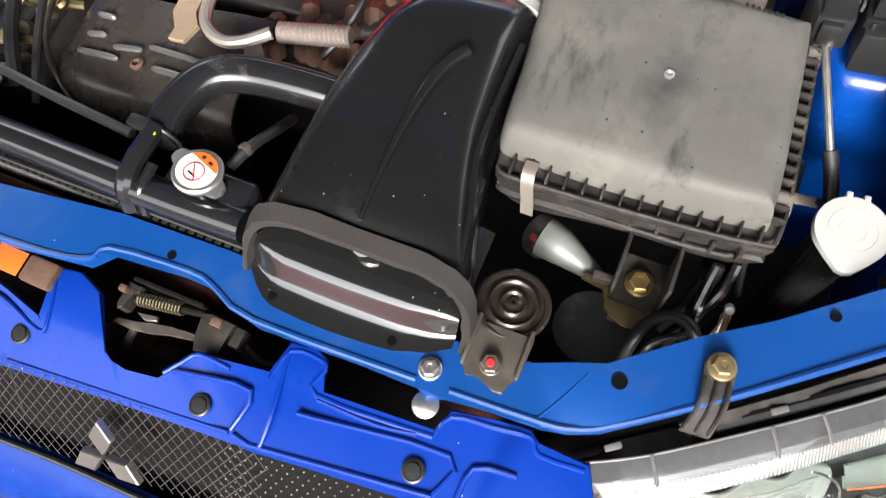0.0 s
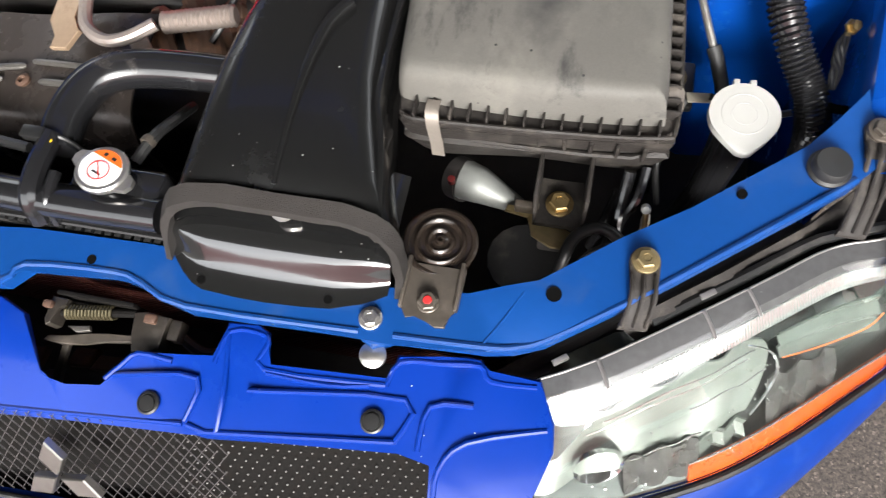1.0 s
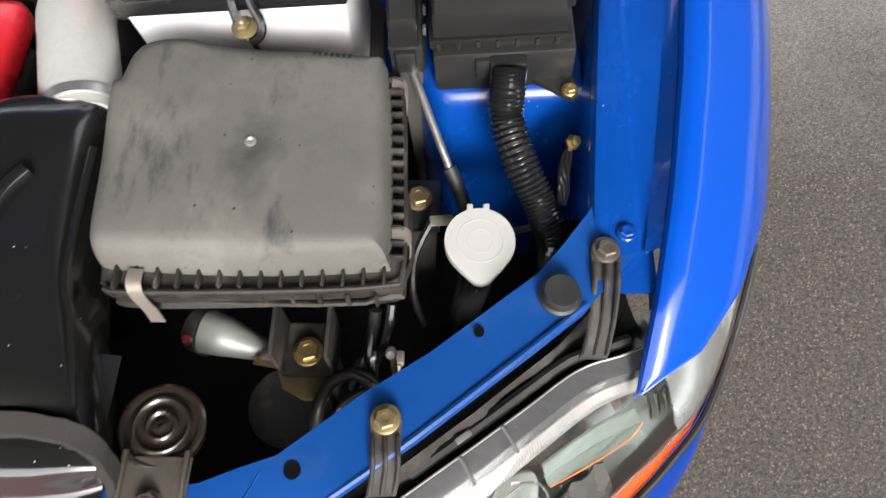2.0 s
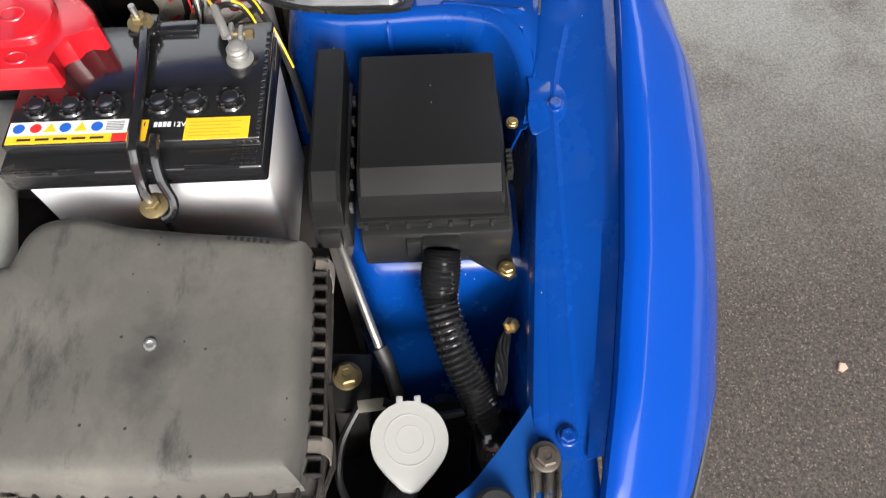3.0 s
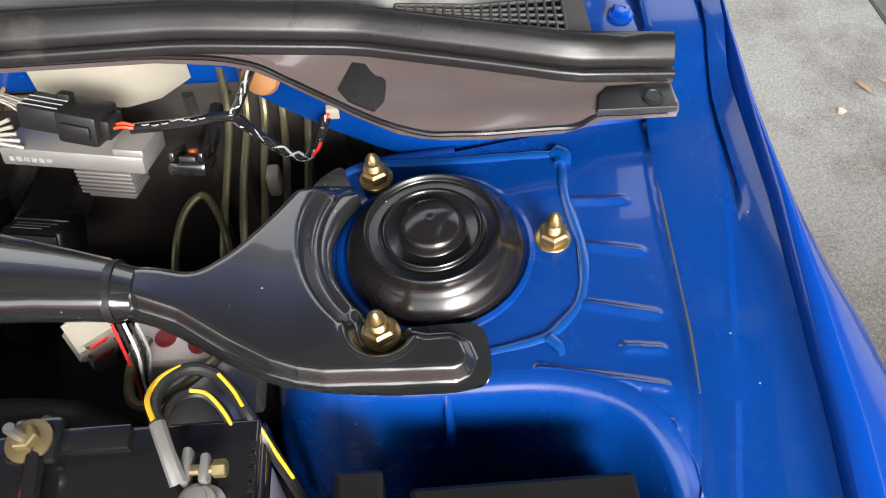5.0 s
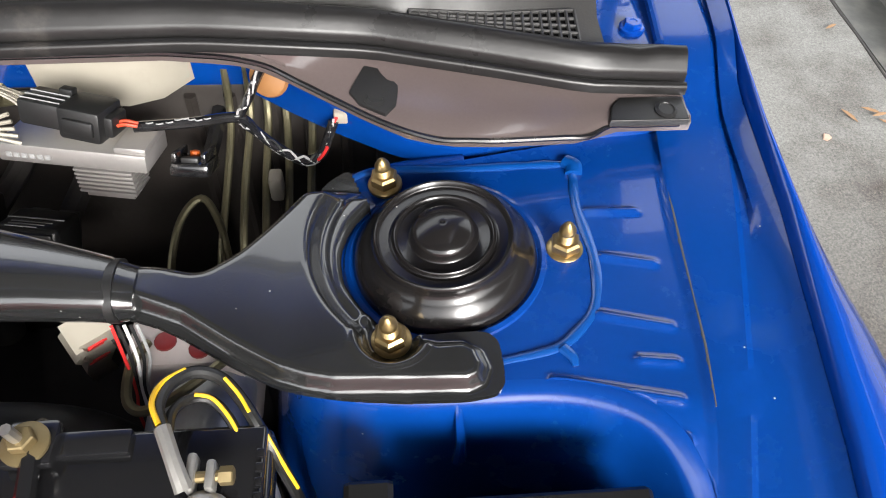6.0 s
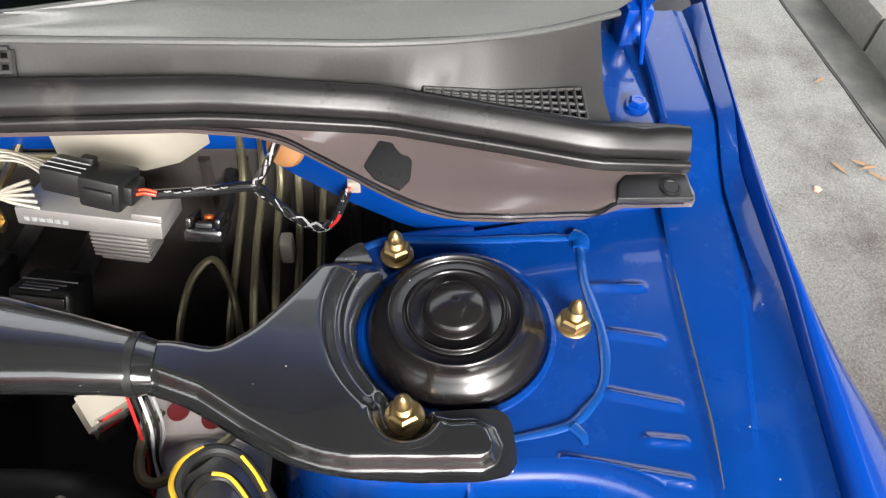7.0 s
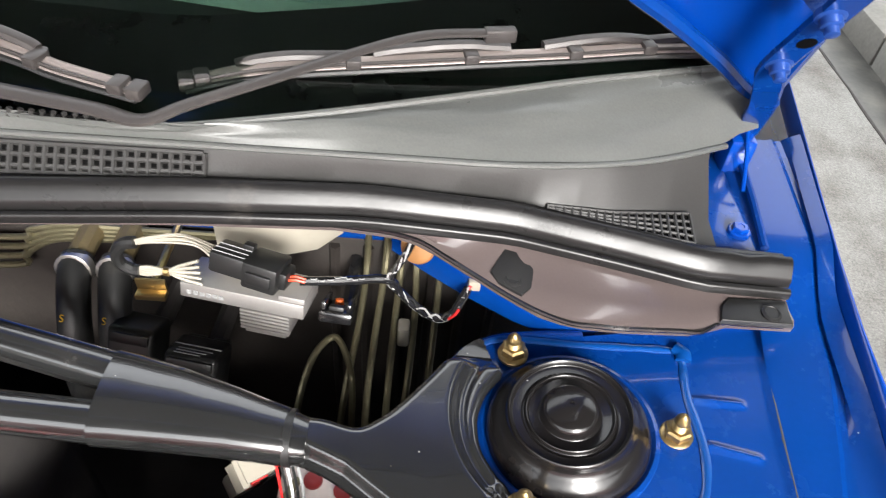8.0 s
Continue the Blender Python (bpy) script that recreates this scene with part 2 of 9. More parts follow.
def asphalt():
    m = material("worn_asphalt", (0.060, 0.057, 0.055), 0.7, 0, 0, 0.4, 90, 0.6)
    nt = m.node_tree
    b = nt.nodes["Principled BSDF"]
    L = nt.links.new
    geo = nt.nodes["Geometry"]
    vor = nt.nodes.new("ShaderNodeTexNoise")
    vor.inputs["Scale"].default_value = 130
    vor.inputs["Detail"].default_value = 5
    vor.inputs["Roughness"].default_value = 0.75
    L(geo.outputs["Position"], vor.inputs["Vector"])
    ramp = nt.nodes.new("ShaderNodeValToRGB")
    ramp.color_ramp.elements[0].position = 0.34
    ramp.color_ramp.elements[0].color = (0.017, 0.014, 0.012, 1)
    ramp.color_ramp.elements[1].position = 0.78
    ramp.color_ramp.elements[1].color = (0.128, 0.102, 0.083, 1)
    cell = nt.nodes.new("ShaderNodeTexVoronoi")
    cell.inputs["Scale"].default_value = 300
    L(geo.outputs["Position"], cell.inputs["Vector"])
    split = nt.nodes.new("ShaderNodeSeparateColor")
    L(cell.outputs["Color"], split.inputs[0])
    half = nt.nodes.new("ShaderNodeMix")
    half.data_type = 'FLOAT'
    half.inputs[0].default_value = 0.20
    L(vor.outputs["Fac"], half.inputs[2])
    L(split.outputs[0], half.inputs[3])
    L(half.outputs[0], ramp.inputs[0])
    # a broad part of the yard that turns paler, in patches, as y grows
    big = nt.nodes.new("ShaderNodeTexNoise")
    big.inputs["Scale"].default_value = 3.6
    big.inputs["Detail"].default_value = 10
    big.inputs["Roughness"].default_value = 0.62
    L(geo.outputs["Position"], big.inputs["Vector"])
    pos = nt.nodes.new("ShaderNodeSeparateXYZ")
    L(geo.outputs["Position"], pos.inputs[0])
    far = nt.nodes.new("ShaderNodeMapRange")
    far.inputs["From Min"].default_value = 0.70
    far.inputs["From Max"].default_value = 1.75
    L(pos.outputs["Y"], far.inputs["Value"])
    mul = nt.nodes.new("ShaderNodeMath")
    mul.operation = 'MULTIPLY'
    L(far.outputs[0], mul.inputs[0])
    sharp = nt.nodes.new("ShaderNodeMapRange")
    sharp.inputs["From Min"].default_value = 0.24
    sharp.inputs["From Max"].default_value = 0.56
    L(big.outputs["Fac"], sharp.inputs["Value"])
    L(sharp.outputs[0], mul.inputs[1])
    mix = nt.nodes.new("ShaderNodeMix")
    mix.data_type = 'RGBA'
    pale = nt.nodes.new("ShaderNodeValToRGB")
    pale.color_ramp.elements[0].position = 0.28
    pale.color_ramp.elements[0].color = (0.13, 0.13, 0.122, 1)
    pale.color_ramp.elements[1].position = 0.70
    pale.color_ramp.elements[1].color = (0.31, 0.31, 0.29, 1)
    L(half.outputs[0], pale.inputs[0])
    L(pale.outputs[0], mix.inputs[7])
    fac = nt.nodes.new("ShaderNodeMath")
    fac.operation = 'MULTIPLY'
    fac.inputs[1].default_value = 0.85
    L(mul.outputs[0], fac.inputs[0])
    L(fac.outputs[0], mix.inputs[0])
    # single pale stones in the surface
    chip = nt.nodes.new("ShaderNodeMath")
    chip.operation = 'GREATER_THAN'
    chip.inputs[1].default_value = 0.95
    L(split.outputs[1], chip.inputs[0])
    stones = nt.nodes.new("ShaderNodeMix")
    stones.data_type = 'RGBA'
    stones.inputs[7].default_value = (0.145, 0.118, 0.096, 1)
    L(chip.outputs[0], stones.inputs[0])
    L(ramp.outputs[0], stones.inputs[6])
    L(stones.outputs[2], mix.inputs[6])
    L(mix.outputs[2], b.inputs["Base Color"])
    bp = nt.nodes["Bump"]
    bp.inputs["Distance"].default_value = 0.0016
    L(vor.outputs["Fac"], bp.inputs["Height"])
    return m


ASPHALT = asphalt()


def dusty_lid():
    """Dust-filmed grey plastic with dark rubbed streaks and specks."""
    m = material("dusty_lid_plastic", (0.105, 0.100, 0.090), 0.66, 0, 0, 0.2, 500, 0.05, 0.45, (0.165, 0.155, 0.135), 12, spec=0.22)
    nt = m.node_tree
    b = nt.nodes["Principled BSDF"]
    L = nt.links.new
    last = b.inputs["Base Color"].links[0].from_socket
    geo = nt.nodes["Geometry"]
    for scale, lo, hi, amount, stretch in ((26, 0.56, 0.72, 0.75, (1.0, 0.35, 1.0)), (160, 0.68, 0.74, 0.8, (1, 1, 1)), (9, 0.52, 0.75, 0.45, (1, 0.6, 1))):
        mp = nt.nodes.new("ShaderNodeMapping")
        mp.inputs["Scale"].default_value = stretch
        mp.inputs["Rotation"].default_value = (0, 0, 0.5)
        n = nt.nodes.new("ShaderNodeTexNoise")
        n.inputs["Scale"].default_value = scale
        n.inputs["Detail"].default_value = 7
        n.inputs["Roughness"].default_value = 0.7
        r = nt.nodes.new("ShaderNodeMapRange")
        r.inputs["From Min"].default_value = lo
        r.inputs["From Max"].default_value = hi
        r.inputs["To Max"].default_value = amount
        x = nt.nodes.new("ShaderNodeMix")
        x.data_type = 'RGBA'
        x.inputs[7].default_value = (0.022, 0.022, 0.023, 1)
        L(geo.outputs["Position"], mp.inputs[0])
        L(mp.outputs[0], n.inputs["Vector"])
        L(n.outputs["Fac"], r.inputs["Value"])
        L(r.outputs[0], x.inputs[0])
        L(last, x.inputs[6])
        last = x.outputs[2]
    # a dark rubbed patch about the lid's middle, and black specks
    mp = nt.nodes.new("ShaderNodeMapping")
    mp.inputs["Location"].default_value = (-0.392 * 26, -0.312 * 15, 0)
    mp.inputs["Scale"].default_value = (26, 15, 0)
    ball = nt.nodes.new("ShaderNodeVectorMath")
    ball.operation = 'LENGTH'
    n = nt.nodes.new("ShaderNodeTexNoise")
    n.inputs["Scale"].default_value = 42
    n.inputs["Detail"].default_value = 6
    ad = nt.nodes.new("ShaderNodeMath")
    ad.operation = 'ADD'
    r = nt.nodes.new("ShaderNodeMapRange")
    r.inputs["From Min"].default_value = 1.25
    r.inputs["From Max"].default_value = 0.60
    r.inputs["To Max"].default_value = 0.72
    vo = nt.nodes.new("ShaderNodeTexVoronoi")
    vo.inputs["Scale"].default_value = 62
    se = nt.nodes.new("ShaderNodeSeparateColor")
    near = nt.nodes.new("ShaderNodeMapRange")
    near.inputs["From Min"].default_value = 0.10
    near.inputs["From Max"].default_value = 0.06
    few = nt.nodes.new("ShaderNodeMath")
    few.operation = 'GREATER_THAN'
    few.inputs[1].default_value = 0.62
    both = nt.nodes.new("ShaderNodeMath")
    both.operation = 'MULTIPLY'
    most = nt.nodes.new("ShaderNodeMath")
    most.operation = 'MAXIMUM'
    x = nt.nodes.new("ShaderNodeMix")
    x.data_type = 'RGBA'
    x.inputs[7].default_value = (0.026, 0.026, 0.027, 1)
    L(geo.outputs["Position"], mp.inputs[0])
    L(mp.outputs[0], ball.inputs[0])
    L(geo.outputs["Position"], n.inputs["Vector"])
    L(ball.outputs["Value"], ad.inputs[0])
    L(n.outputs["Fac"], ad.inputs[1])
    L(ad.outputs[0], r.inputs["Value"])
    L(geo.outputs["Position"], vo.inputs["Vector"])
    L(vo.outputs["Color"], se.inputs[0])
    L(vo.outputs["Distance"], near.inputs["Value"])
    L(se.outputs[0], few.inputs[0])
    L(near.outputs[0], both.inputs[0])
    L(few.outputs[0], both.inputs[1])
    L(both.outputs[0], most.inputs[0])
    L(r.outputs[0], most.inputs[1])
    L(most.outputs[0], x.inputs[0])
    L(last, x.inputs[6])
    L(x.outputs[2], b.inputs["Base Color"])
    return m


LIDDUST = dusty_lid()


# ---- mesh tools ----
# The front of the car is drawn in its own plan and set into the yard by FRONT; the rest is drawn in place.
FRONT = Matrix(((0.9959, 0.03835, 0.08195, -0.09457), (-0.0387, 0.99925, 0.00262, 0.03797), (-0.08178, -0.00578, 0.99663, 0.02022), (0, 0, 0, 1)))
REAR = Matrix.Identity(4)
PLACE = [REAR]


def finish(name, bm, mat, smooth=35):
    bmesh.ops.recalc_face_normals(bm, faces=bm.faces[:])
    me = bpy.data.meshes.new(name)
    bm.to_mesh(me)
    bm.free()
    me.transform(PLACE[0])
    me.materials.append(mat)
    if smooth:
        me.polygons.foreach_set("use_smooth", [True] * len(me.polygons))
        me.set_sharp_from_angle(angle=radians(smooth))
    return new(name, me)


def thing(name, label, category, group="", kind="", at=(0, 0, 0)):
    ob = new(name)
    ob.empty_display_size = 0.02
    ob.location = PLACE[0] @ Vector(at)
    return tagged(ob, label, category, group, kind)


def part(name, bm, mat, parent, label="", smooth=35):
    ob = finish(name, bm, mat, smooth)
    ob.parent = parent
    ob.matrix_parent_inverse = Matrix.Identity(4) if parent.data else Matrix.Translation(-parent.location)
    if label:
        tagged(ob, label)
    return ob


def single(name, bm, mat, label, category, group="", kind="", smooth=35):
    return tagged(finish(name, bm, mat, smooth), label, category, group, kind)


def B():
    return bmesh.new()


def smoothed(pts, n=6):
    """A Catmull-Rom curve through the points."""
    P = [Vector(p) for p in pts]
    if len(P) < 3:
        return P
    out = []
    for i in range(len(P) - 1):
        a, b, c, d = P[max(i - 1, 0)], P[i], P[i + 1], P[min(i + 2, len(P) - 1)]
        for k in range(n):
            t = k / n
            out.append(0.5 * ((2 * b) + (c - a) * t + (2 * a - 5 * b + 4 * c - d) * t * t + (3 * b - a - 3 * c + d) * t ** 3))
    return out + [P[-1]]


def loft(bm, rings, caps=True, closed=True):
    V = [[bm.verts.new(p) for p in r] for r in rings]
    n = len(V[0])
    for a, b in zip(V, V[1:]):
        for i in range(n if closed else n - 1):
            j = (i + 1) % n
            bm.faces.new((a[i], a[j], b[j], b[i]))
    if caps and closed:
        bm.faces.new(V[0][::-1])
        bm.faces.new(V[-1])
    return V


def tube(bm, pts, r, n=10, smooth=6, caps=True, flat=1.0, up=None):
    """A round tube along a smoothed line; r is a radius or one radius a point."""
    P = smoothed(pts, smooth) if smooth else [Vector(p) for p in pts]
    rs = r if isinstance(r, (list, tuple)) else [r] * len(pts)
    rings = []
    N = Vector(up) if up else None
    for i, p in enumerate(P):
        d = (P[min(i + 1, len(P) - 1)] - P[max(i - 1, 0)]).normalized()
        if N is None:
            N = d.orthogonal()
        N = (N - d * N.dot(d))
        if N.length < 1e-6:
            N = d.orthogonal()
        N.normalize()
        M = d.cross(N)
        s = i / max(1, len(P) - 1) * (len(rs) - 1)
        k = min(int(s), len(rs) - 2) if len(rs) > 1 else 0
        rad = rs[k] + (rs[min(k + 1, len(rs) - 1)] - rs[k]) * (s - k)
        rings.append([p + (N * math.cos(a) * flat + M * math.sin(a)) * rad for a in [2 * math.pi * q / n for q in range(n)]])
    loft(bm, rings, caps)


def lathe(bm, prof, m=Matrix(), n=32):
    rings = []
    for r, z in prof:
        rings.append([m @ Vector((max(r, 0.0002) * math.cos(a), max(r, 0.0002) * math.sin(a), z)) for a in [2 * math.pi * q / n for q in range(n)]])
    loft(bm, rings)


def box(bm, x0, x1, y0, y1, z0, z1, bevel=0.0, m=None, seg=2):
    vs = [bm.verts.new((x, y, z)) for z in (z0, z1) for y in (y0, y1) for x in (x0, x1)]
    fs = [bm.faces.new([vs[i] for i in f]) for f in ((0, 2, 3, 1), (4, 5, 7, 6), (0, 1, 5, 4), (2, 6, 7, 3), (0, 4, 6, 2), (1, 3, 7, 5))]
    if m is not None:
        bmesh.ops.transform(bm, matrix=m, verts=vs)
    if bevel:
        es = list({e for f in fs for e in f.edges})
        bmesh.ops.bevel(bm, geom=es, offset=bevel, segments=seg, affect='EDGES', profile=0.5)


def prism(bm, pts, z0, z1, bevel=0.0, seg=3, round_xy=0, bottom=False):
    """A plate with the outline pts; z0 and z1 are heights or functions of x, y."""
    if round_xy:
        P = [p.to_2d() for p in smoothed([(x, y, 0) for x, y in pts] + [(pts[0][0], pts[0][1], 0)], round_xy)[:-1]]
    else:
        P = [Vector(p) for p in pts]
    f0 = z0 if callable(z0) else (lambda x, y: z0)
    f1 = z1 if callable(z1) else (lambda x, y: z1)
    lo = [bm.verts.new((p.x, p.y, f0(p.x, p.y))) for p in P]
    hi = [bm.verts.new((p.x, p.y, f1(p.x, p.y))) for p in P]
    n = len(P)
    top = bm.faces.new(hi)
    bot = bm.faces.new(lo[::-1])
    for i in range(n):
        j = (i + 1) % n
        bm.faces.new((lo[i], lo[j], hi[j], hi[i]))
    if bevel:
        es = list(top.edges) + (list(bot.edges) if bottom else [])
        bmesh.ops.bevel(bm, geom=es, offset=bevel, segments=seg, affect='EDGES', profile=0.5)
    bmesh.ops.triangulate(bm, faces=[f for f in bm.faces if len(f.verts) > 4])


def sheet(bm, rows, thick=0.0, closed=False):
    """A surface through rows of points; thick gives it a back."""
    P = [[Vector(p) for p in r] for r in rows]
    n, m = len(P), len(P[0])
    N = []
    for i in range(n):
        row = []
        for j in range(m):
            d = 1
            k = Vector((0, 0, 0))
            while k.length < 1e-10 and d < max(n, m):
                u = P[min(i + d, n - 1)][j] - P[max(i - d, 0)][j]
                v = P[i][min(j + d, m - 1)] - P[i][max(j - d, 0)]
                k = u.cross(v)
                d += 1
            row.append(k.normalized() if k.length > 1e-10 else Vector((0, 0, 1)))
        N.append(row)
    if sum((q.z for r in N for q in r)) < 0:
        N = [[-q for q in r] for r in N]
    top = [[bm.verts.new(p) for p in r] for r in P]
    for a, b in zip(top, top[1:]):
        for i in range(m - 1):
            bm.faces.new((a[i], a[i + 1], b[i + 1], b[i]))
    if thick:
        low = [[bm.verts.new(p - q * thick) for p, q in zip(r, s)] for r, s in zip(P, N)]
        for a, b in zip(low, low[1:]):
            for i in range(m - 1):
                bm.faces.new((a[i], b[i], b[i + 1], a[i + 1]))
        rim = [(0, j) for j in range(m)] + [(i, m - 1) for i in range(1, n)] + [(n - 1, j) for j in range(m - 2, -1, -1)] + [(i, 0) for i in range(n - 2, 0, -1)]
        for (i, j), (k, l) in zip(rim, rim[1:] + rim[:1]):
            bm.faces.new((top[i][j], top[k][l], low[k][l], low[i][j]))


def ramp(a, b, x):
    """A soft step from 0 at a to 1 at b."""
    t = min(1.0, max(0.0, (x - a) / (b - a)))
    return t * t * (3 - 2 * t)


def away(line, x, y):
    """The distance of a place from a line of points in plan."""
    best = 9.0
    for (ax, ay), (bx, by) in zip(line, line[1:]):
        ux, uy = bx - ax, by - ay
        t = min(1.0, max(0.0, ((x - ax) * ux + (y - ay) * uy) / (ux * ux + uy * uy + 1e-12)))
        best = min(best, math.hypot(x - ax - t * ux, y - ay - t * uy))
    return best


def pressed(bm, outline, height, step, skirt=0.006):
    """A pressed steel sheet: the outline cut into a fine grid, each corner raised to height(x, y), with a turned-down edge."""
    bm.faces.new([bm.verts.new((x, y, 0)) for x, y in outline])
    for axis in (0, 1):
        lo, hi = min(p[axis] for p in outline), max(p[axis] for p in outline)
        for k in range(1, int((hi - lo) / step) + 1):
            at, way = Vector((0, 0, 0)), Vector((0, 0, 0))
            at[axis], way[axis] = lo + k * step, 1
            bmesh.ops.bisect_plane(bm, geom=bm.verts[:] + bm.edges[:] + bm.faces[:], dist=1e-6, plane_co=at, plane_no=way)
    bmesh.ops.remove_doubles(bm, verts=bm.verts[:], dist=step * 0.3)
    for v in bm.verts:
        v.co.z = height(v.co.x, v.co.y)
    rim = bmesh.ops.extrude_edge_only(bm, edges=[e for e in bm.edges if len(e.link_faces) == 1])
    for v in rim["geom"]:
        if isinstance(v, bmesh.types.BMVert):
            v.co.z -= skirt


def hexnut(bm, x, y, z, r, h, m=None):
    M = (m or Matrix()) @ Matrix.Translation((x, y, z)) if m else Matrix.Translation((x, y, z))
    lathe(bm, [(0, 0), (r * 1.0, 0), (r, h * 0.9), (r * 0.85, h), (0, h)], M, 6)


def T(x, y, z, rx=0, ry=0, rz=0):
    return pose(x, y, z, rx, ry, rz)


def lerp(table, x):
    """Straight lines through a table of (x, value)."""
    if x <= table[0][0]:
        return table[0][1]
    for (a, va), (b, vb) in zip(table, table[1:]):
        if x <= b:
            return va + (vb - va) * (x - a) / (b - a)
    return table[-1][1]


def bolt(name, x, y, z, r, mat, label, group="", tilt=(0, 0), washer=1.5, stud=0.0, h=None):
    """A hex bolt head with its washer, and a stud end where it has one."""
    b = thing(name, label, "bolt", group, at=(x, y, z))
    M = T(x, y, z, tilt[0], tilt[1], 17)
    h = h or r * 0.9
    bm = B()
    lathe(bm, [(0, -0.002), (r * washer, -0.002), (r * washer, 0.0012), (r * washer * 0.9, 0.002), (0, 0.002)], M, 24)
    part("washer", bm, mat, b)
    bm = B()
    lathe(bm, [(0, 0.0015), (r * 1.12, 0.0015), (r * 1.12, h * 0.85), (r * 0.95, h), (r * 0.5, h), (r * 0.45, h * 0.9), (0, h * 0.9)], M, 6)
    part("head", bm, mat, b)
    if stud:
        bm = B()
        prof = [(0, 0)]
        zz = h * 0.9
        while zz < stud * 0.72:
            prof += [(r * 0.5, zz), (r * 0.58, zz + 0.0006), (r * 0.5, zz + 0.0012)]
            zz += 0.0014
        prof += [(r * 0.46, stud * 0.74), (r * 0.42, stud * 0.76), (r * 0.34, stud * 0.8), (r * 0.12, stud), (0, stud)]
        lathe(bm, prof, M, 16)
        part("stud", bm, mat, b)
    return b


# ================= the yard =================
bm = B()
box(bm, -60, 60, -60, 60, -0.2, 0.0)
single("ground", bm, ASPHALT, "worn grey asphalt yard with pale patches", "ground", kind="structure", smooth=0)
bm = B()
box(bm, 1.995, 2.15, -6, 9, -0.02, 0.004)
single("gutter", bm, material("wet_dark_gutter", (0.060, 0.060, 0.055), 0.4, 0, 0, 0.6, 40, 0.4, 0.5, (0.21, 0.20, 0.175), 4), "dark wet gutter along the kerb", "gutter", kind="structure", smooth=0)
bm = B()
tube(bm, [(1.990 + 0.010 * noise.noise(Vector((k * 0.37, 0, 0))), -3 + k * 0.1, 0.0) for k in range(120)], [0.004 + 0.005 * abs(noise.noise(Vector((k * 0.9, 4, 0)))) for k in range(120)], 8, 0)
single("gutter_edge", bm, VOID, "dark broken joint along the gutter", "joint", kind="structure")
kerb = thing("kerb", "weathered pale concrete kerb along the yard", "kerb", kind="structure", at=(2.25, 0, 0))
for i in range(16):
    bm = B()
    box(bm, 2.15, 2.34, -3 + i * 0.6 + 0.004, -3 + (i + 1) * 0.6 - 0.004, -0.05, 0.13, 0.014)
    part("kerb_stone", bm, CONCRETE, kerb)
bm = B()
box(bm, 2.345, 60, -60, 60, -0.05, 0.12)
single("pavement", bm, CONCRETE, "pale stained concrete strip behind the kerb", "pavement", kind="structure", smooth=0)
for x, y, s in ((1.409, 0.557, 0.010), (1.70, 1.75, 0.012)):
    bm = B()
    prism(bm, [(x - s, y - s * 0.5), (x - s * 0.2, y - s), (x + s, y - s * 0.3), (x + s * 0.7, y + s * 0.7), (x - s * 0.4, y + s)], 0.0, 0.006, 0.002)
    single("stone_chip", bm, material("pink_stone", (0.55, 0.36, 0.28), 0.8, 0, 0, 0.2, 200, 0.2), "small pinkish stone chip on the asphalt", "stone", "stone chips")
leafmat = material("dry_leaf", (0.28, 0.17, 0.09), 0.7, 0, 0, 0.25, 200, 0.2)
for x, y, r in ((1.797, 1.829, -60), (1.868, 1.847, -25), (1.892, 1.793, -40), (1.885, 1.83, 15), (1.921, 2.23, 30)):
    bm = B()
    M = T(x, y, 0.006, 8, 5, r)
    pts = [(-0.028, 0, 0), (-0.012, 0.004, 0.003), (0.010, 0.004, 0.004), (0.030, 0, 0.001), (0.010, -0.004, 0.002), (-0.012, -0.004, 0.002)]
    loft(bm, [[M @ Vector((p[0], p[1], p[2] - 0.0012)) for p in pts], [M @ Vector(p) for p in pts]])
    single("fallen_leaf", bm, leafmat, "dry brown leaf fallen on the yard", "leaf", "fallen leaves")
# Unseen wall and plinth, added to give gloss parts pink and white bands.
bm = B()
box(bm, -14, 14, -6.3, -6.0, 0.7, 3.0)
single("reflected_wall", bm, PINKWALL, "unseen pink wall added for the pink band in reflections", "wall", kind="structure", smooth=0)
bm = B()
box(bm, -14, 14, -6.31, -5.98, 0, 0.697)
single("reflected_wall_plinth", bm, WHITEWALL, "unseen white plinth added for the pale band in reflections", "wall", kind="structure", smooth=0)
# Unseen wall, added to keep bright sky out of the wing's reflections.
bm = B()
box(bm, 7.5, 7.8, -14, 20, 0.1, 4.0)
single("sky_block_side", bm, BLOCKGREY, "unseen grey wall added to darken the wing's reflections", "wall", kind="structure", smooth=0)
# Unseen slab, added to shut out overhead sky and deepen reflections.
bm = B()
box(bm, -5, 4.5, -1.35, 2.2, 2.75, 2.9)
single("roof", bm, BLOCKGREY, "unseen grey slab added to darken light and reflections from above", "roof", kind="structure", smooth=0)
# Unseen wall, added to block low sky glare on the front panel.
bm = B()
box(bm, -5.3, -5.003, -14, 9, 0, 3.2)
single("sky_block_far", bm, CONCRETE, "unseen grey wall added to block glare from the far side", "wall", kind="structure", smooth=0)
# Unseen posts, added only to carry the slab.
for x, y in ((-4.5, -1.2), (-4.5, 2.0), (4.3, 2.0)):
    bm = B()
    box(bm, x - 0.06, x + 0.06, y - 0.06, y + 0.06, 0 if x < 2 else 0.12, 2.749)
    single("sky_block_post", bm, BLOCKGREY, "unseen grey post holding the added slab", "post", "roof posts", kind="structure", smooth=0)


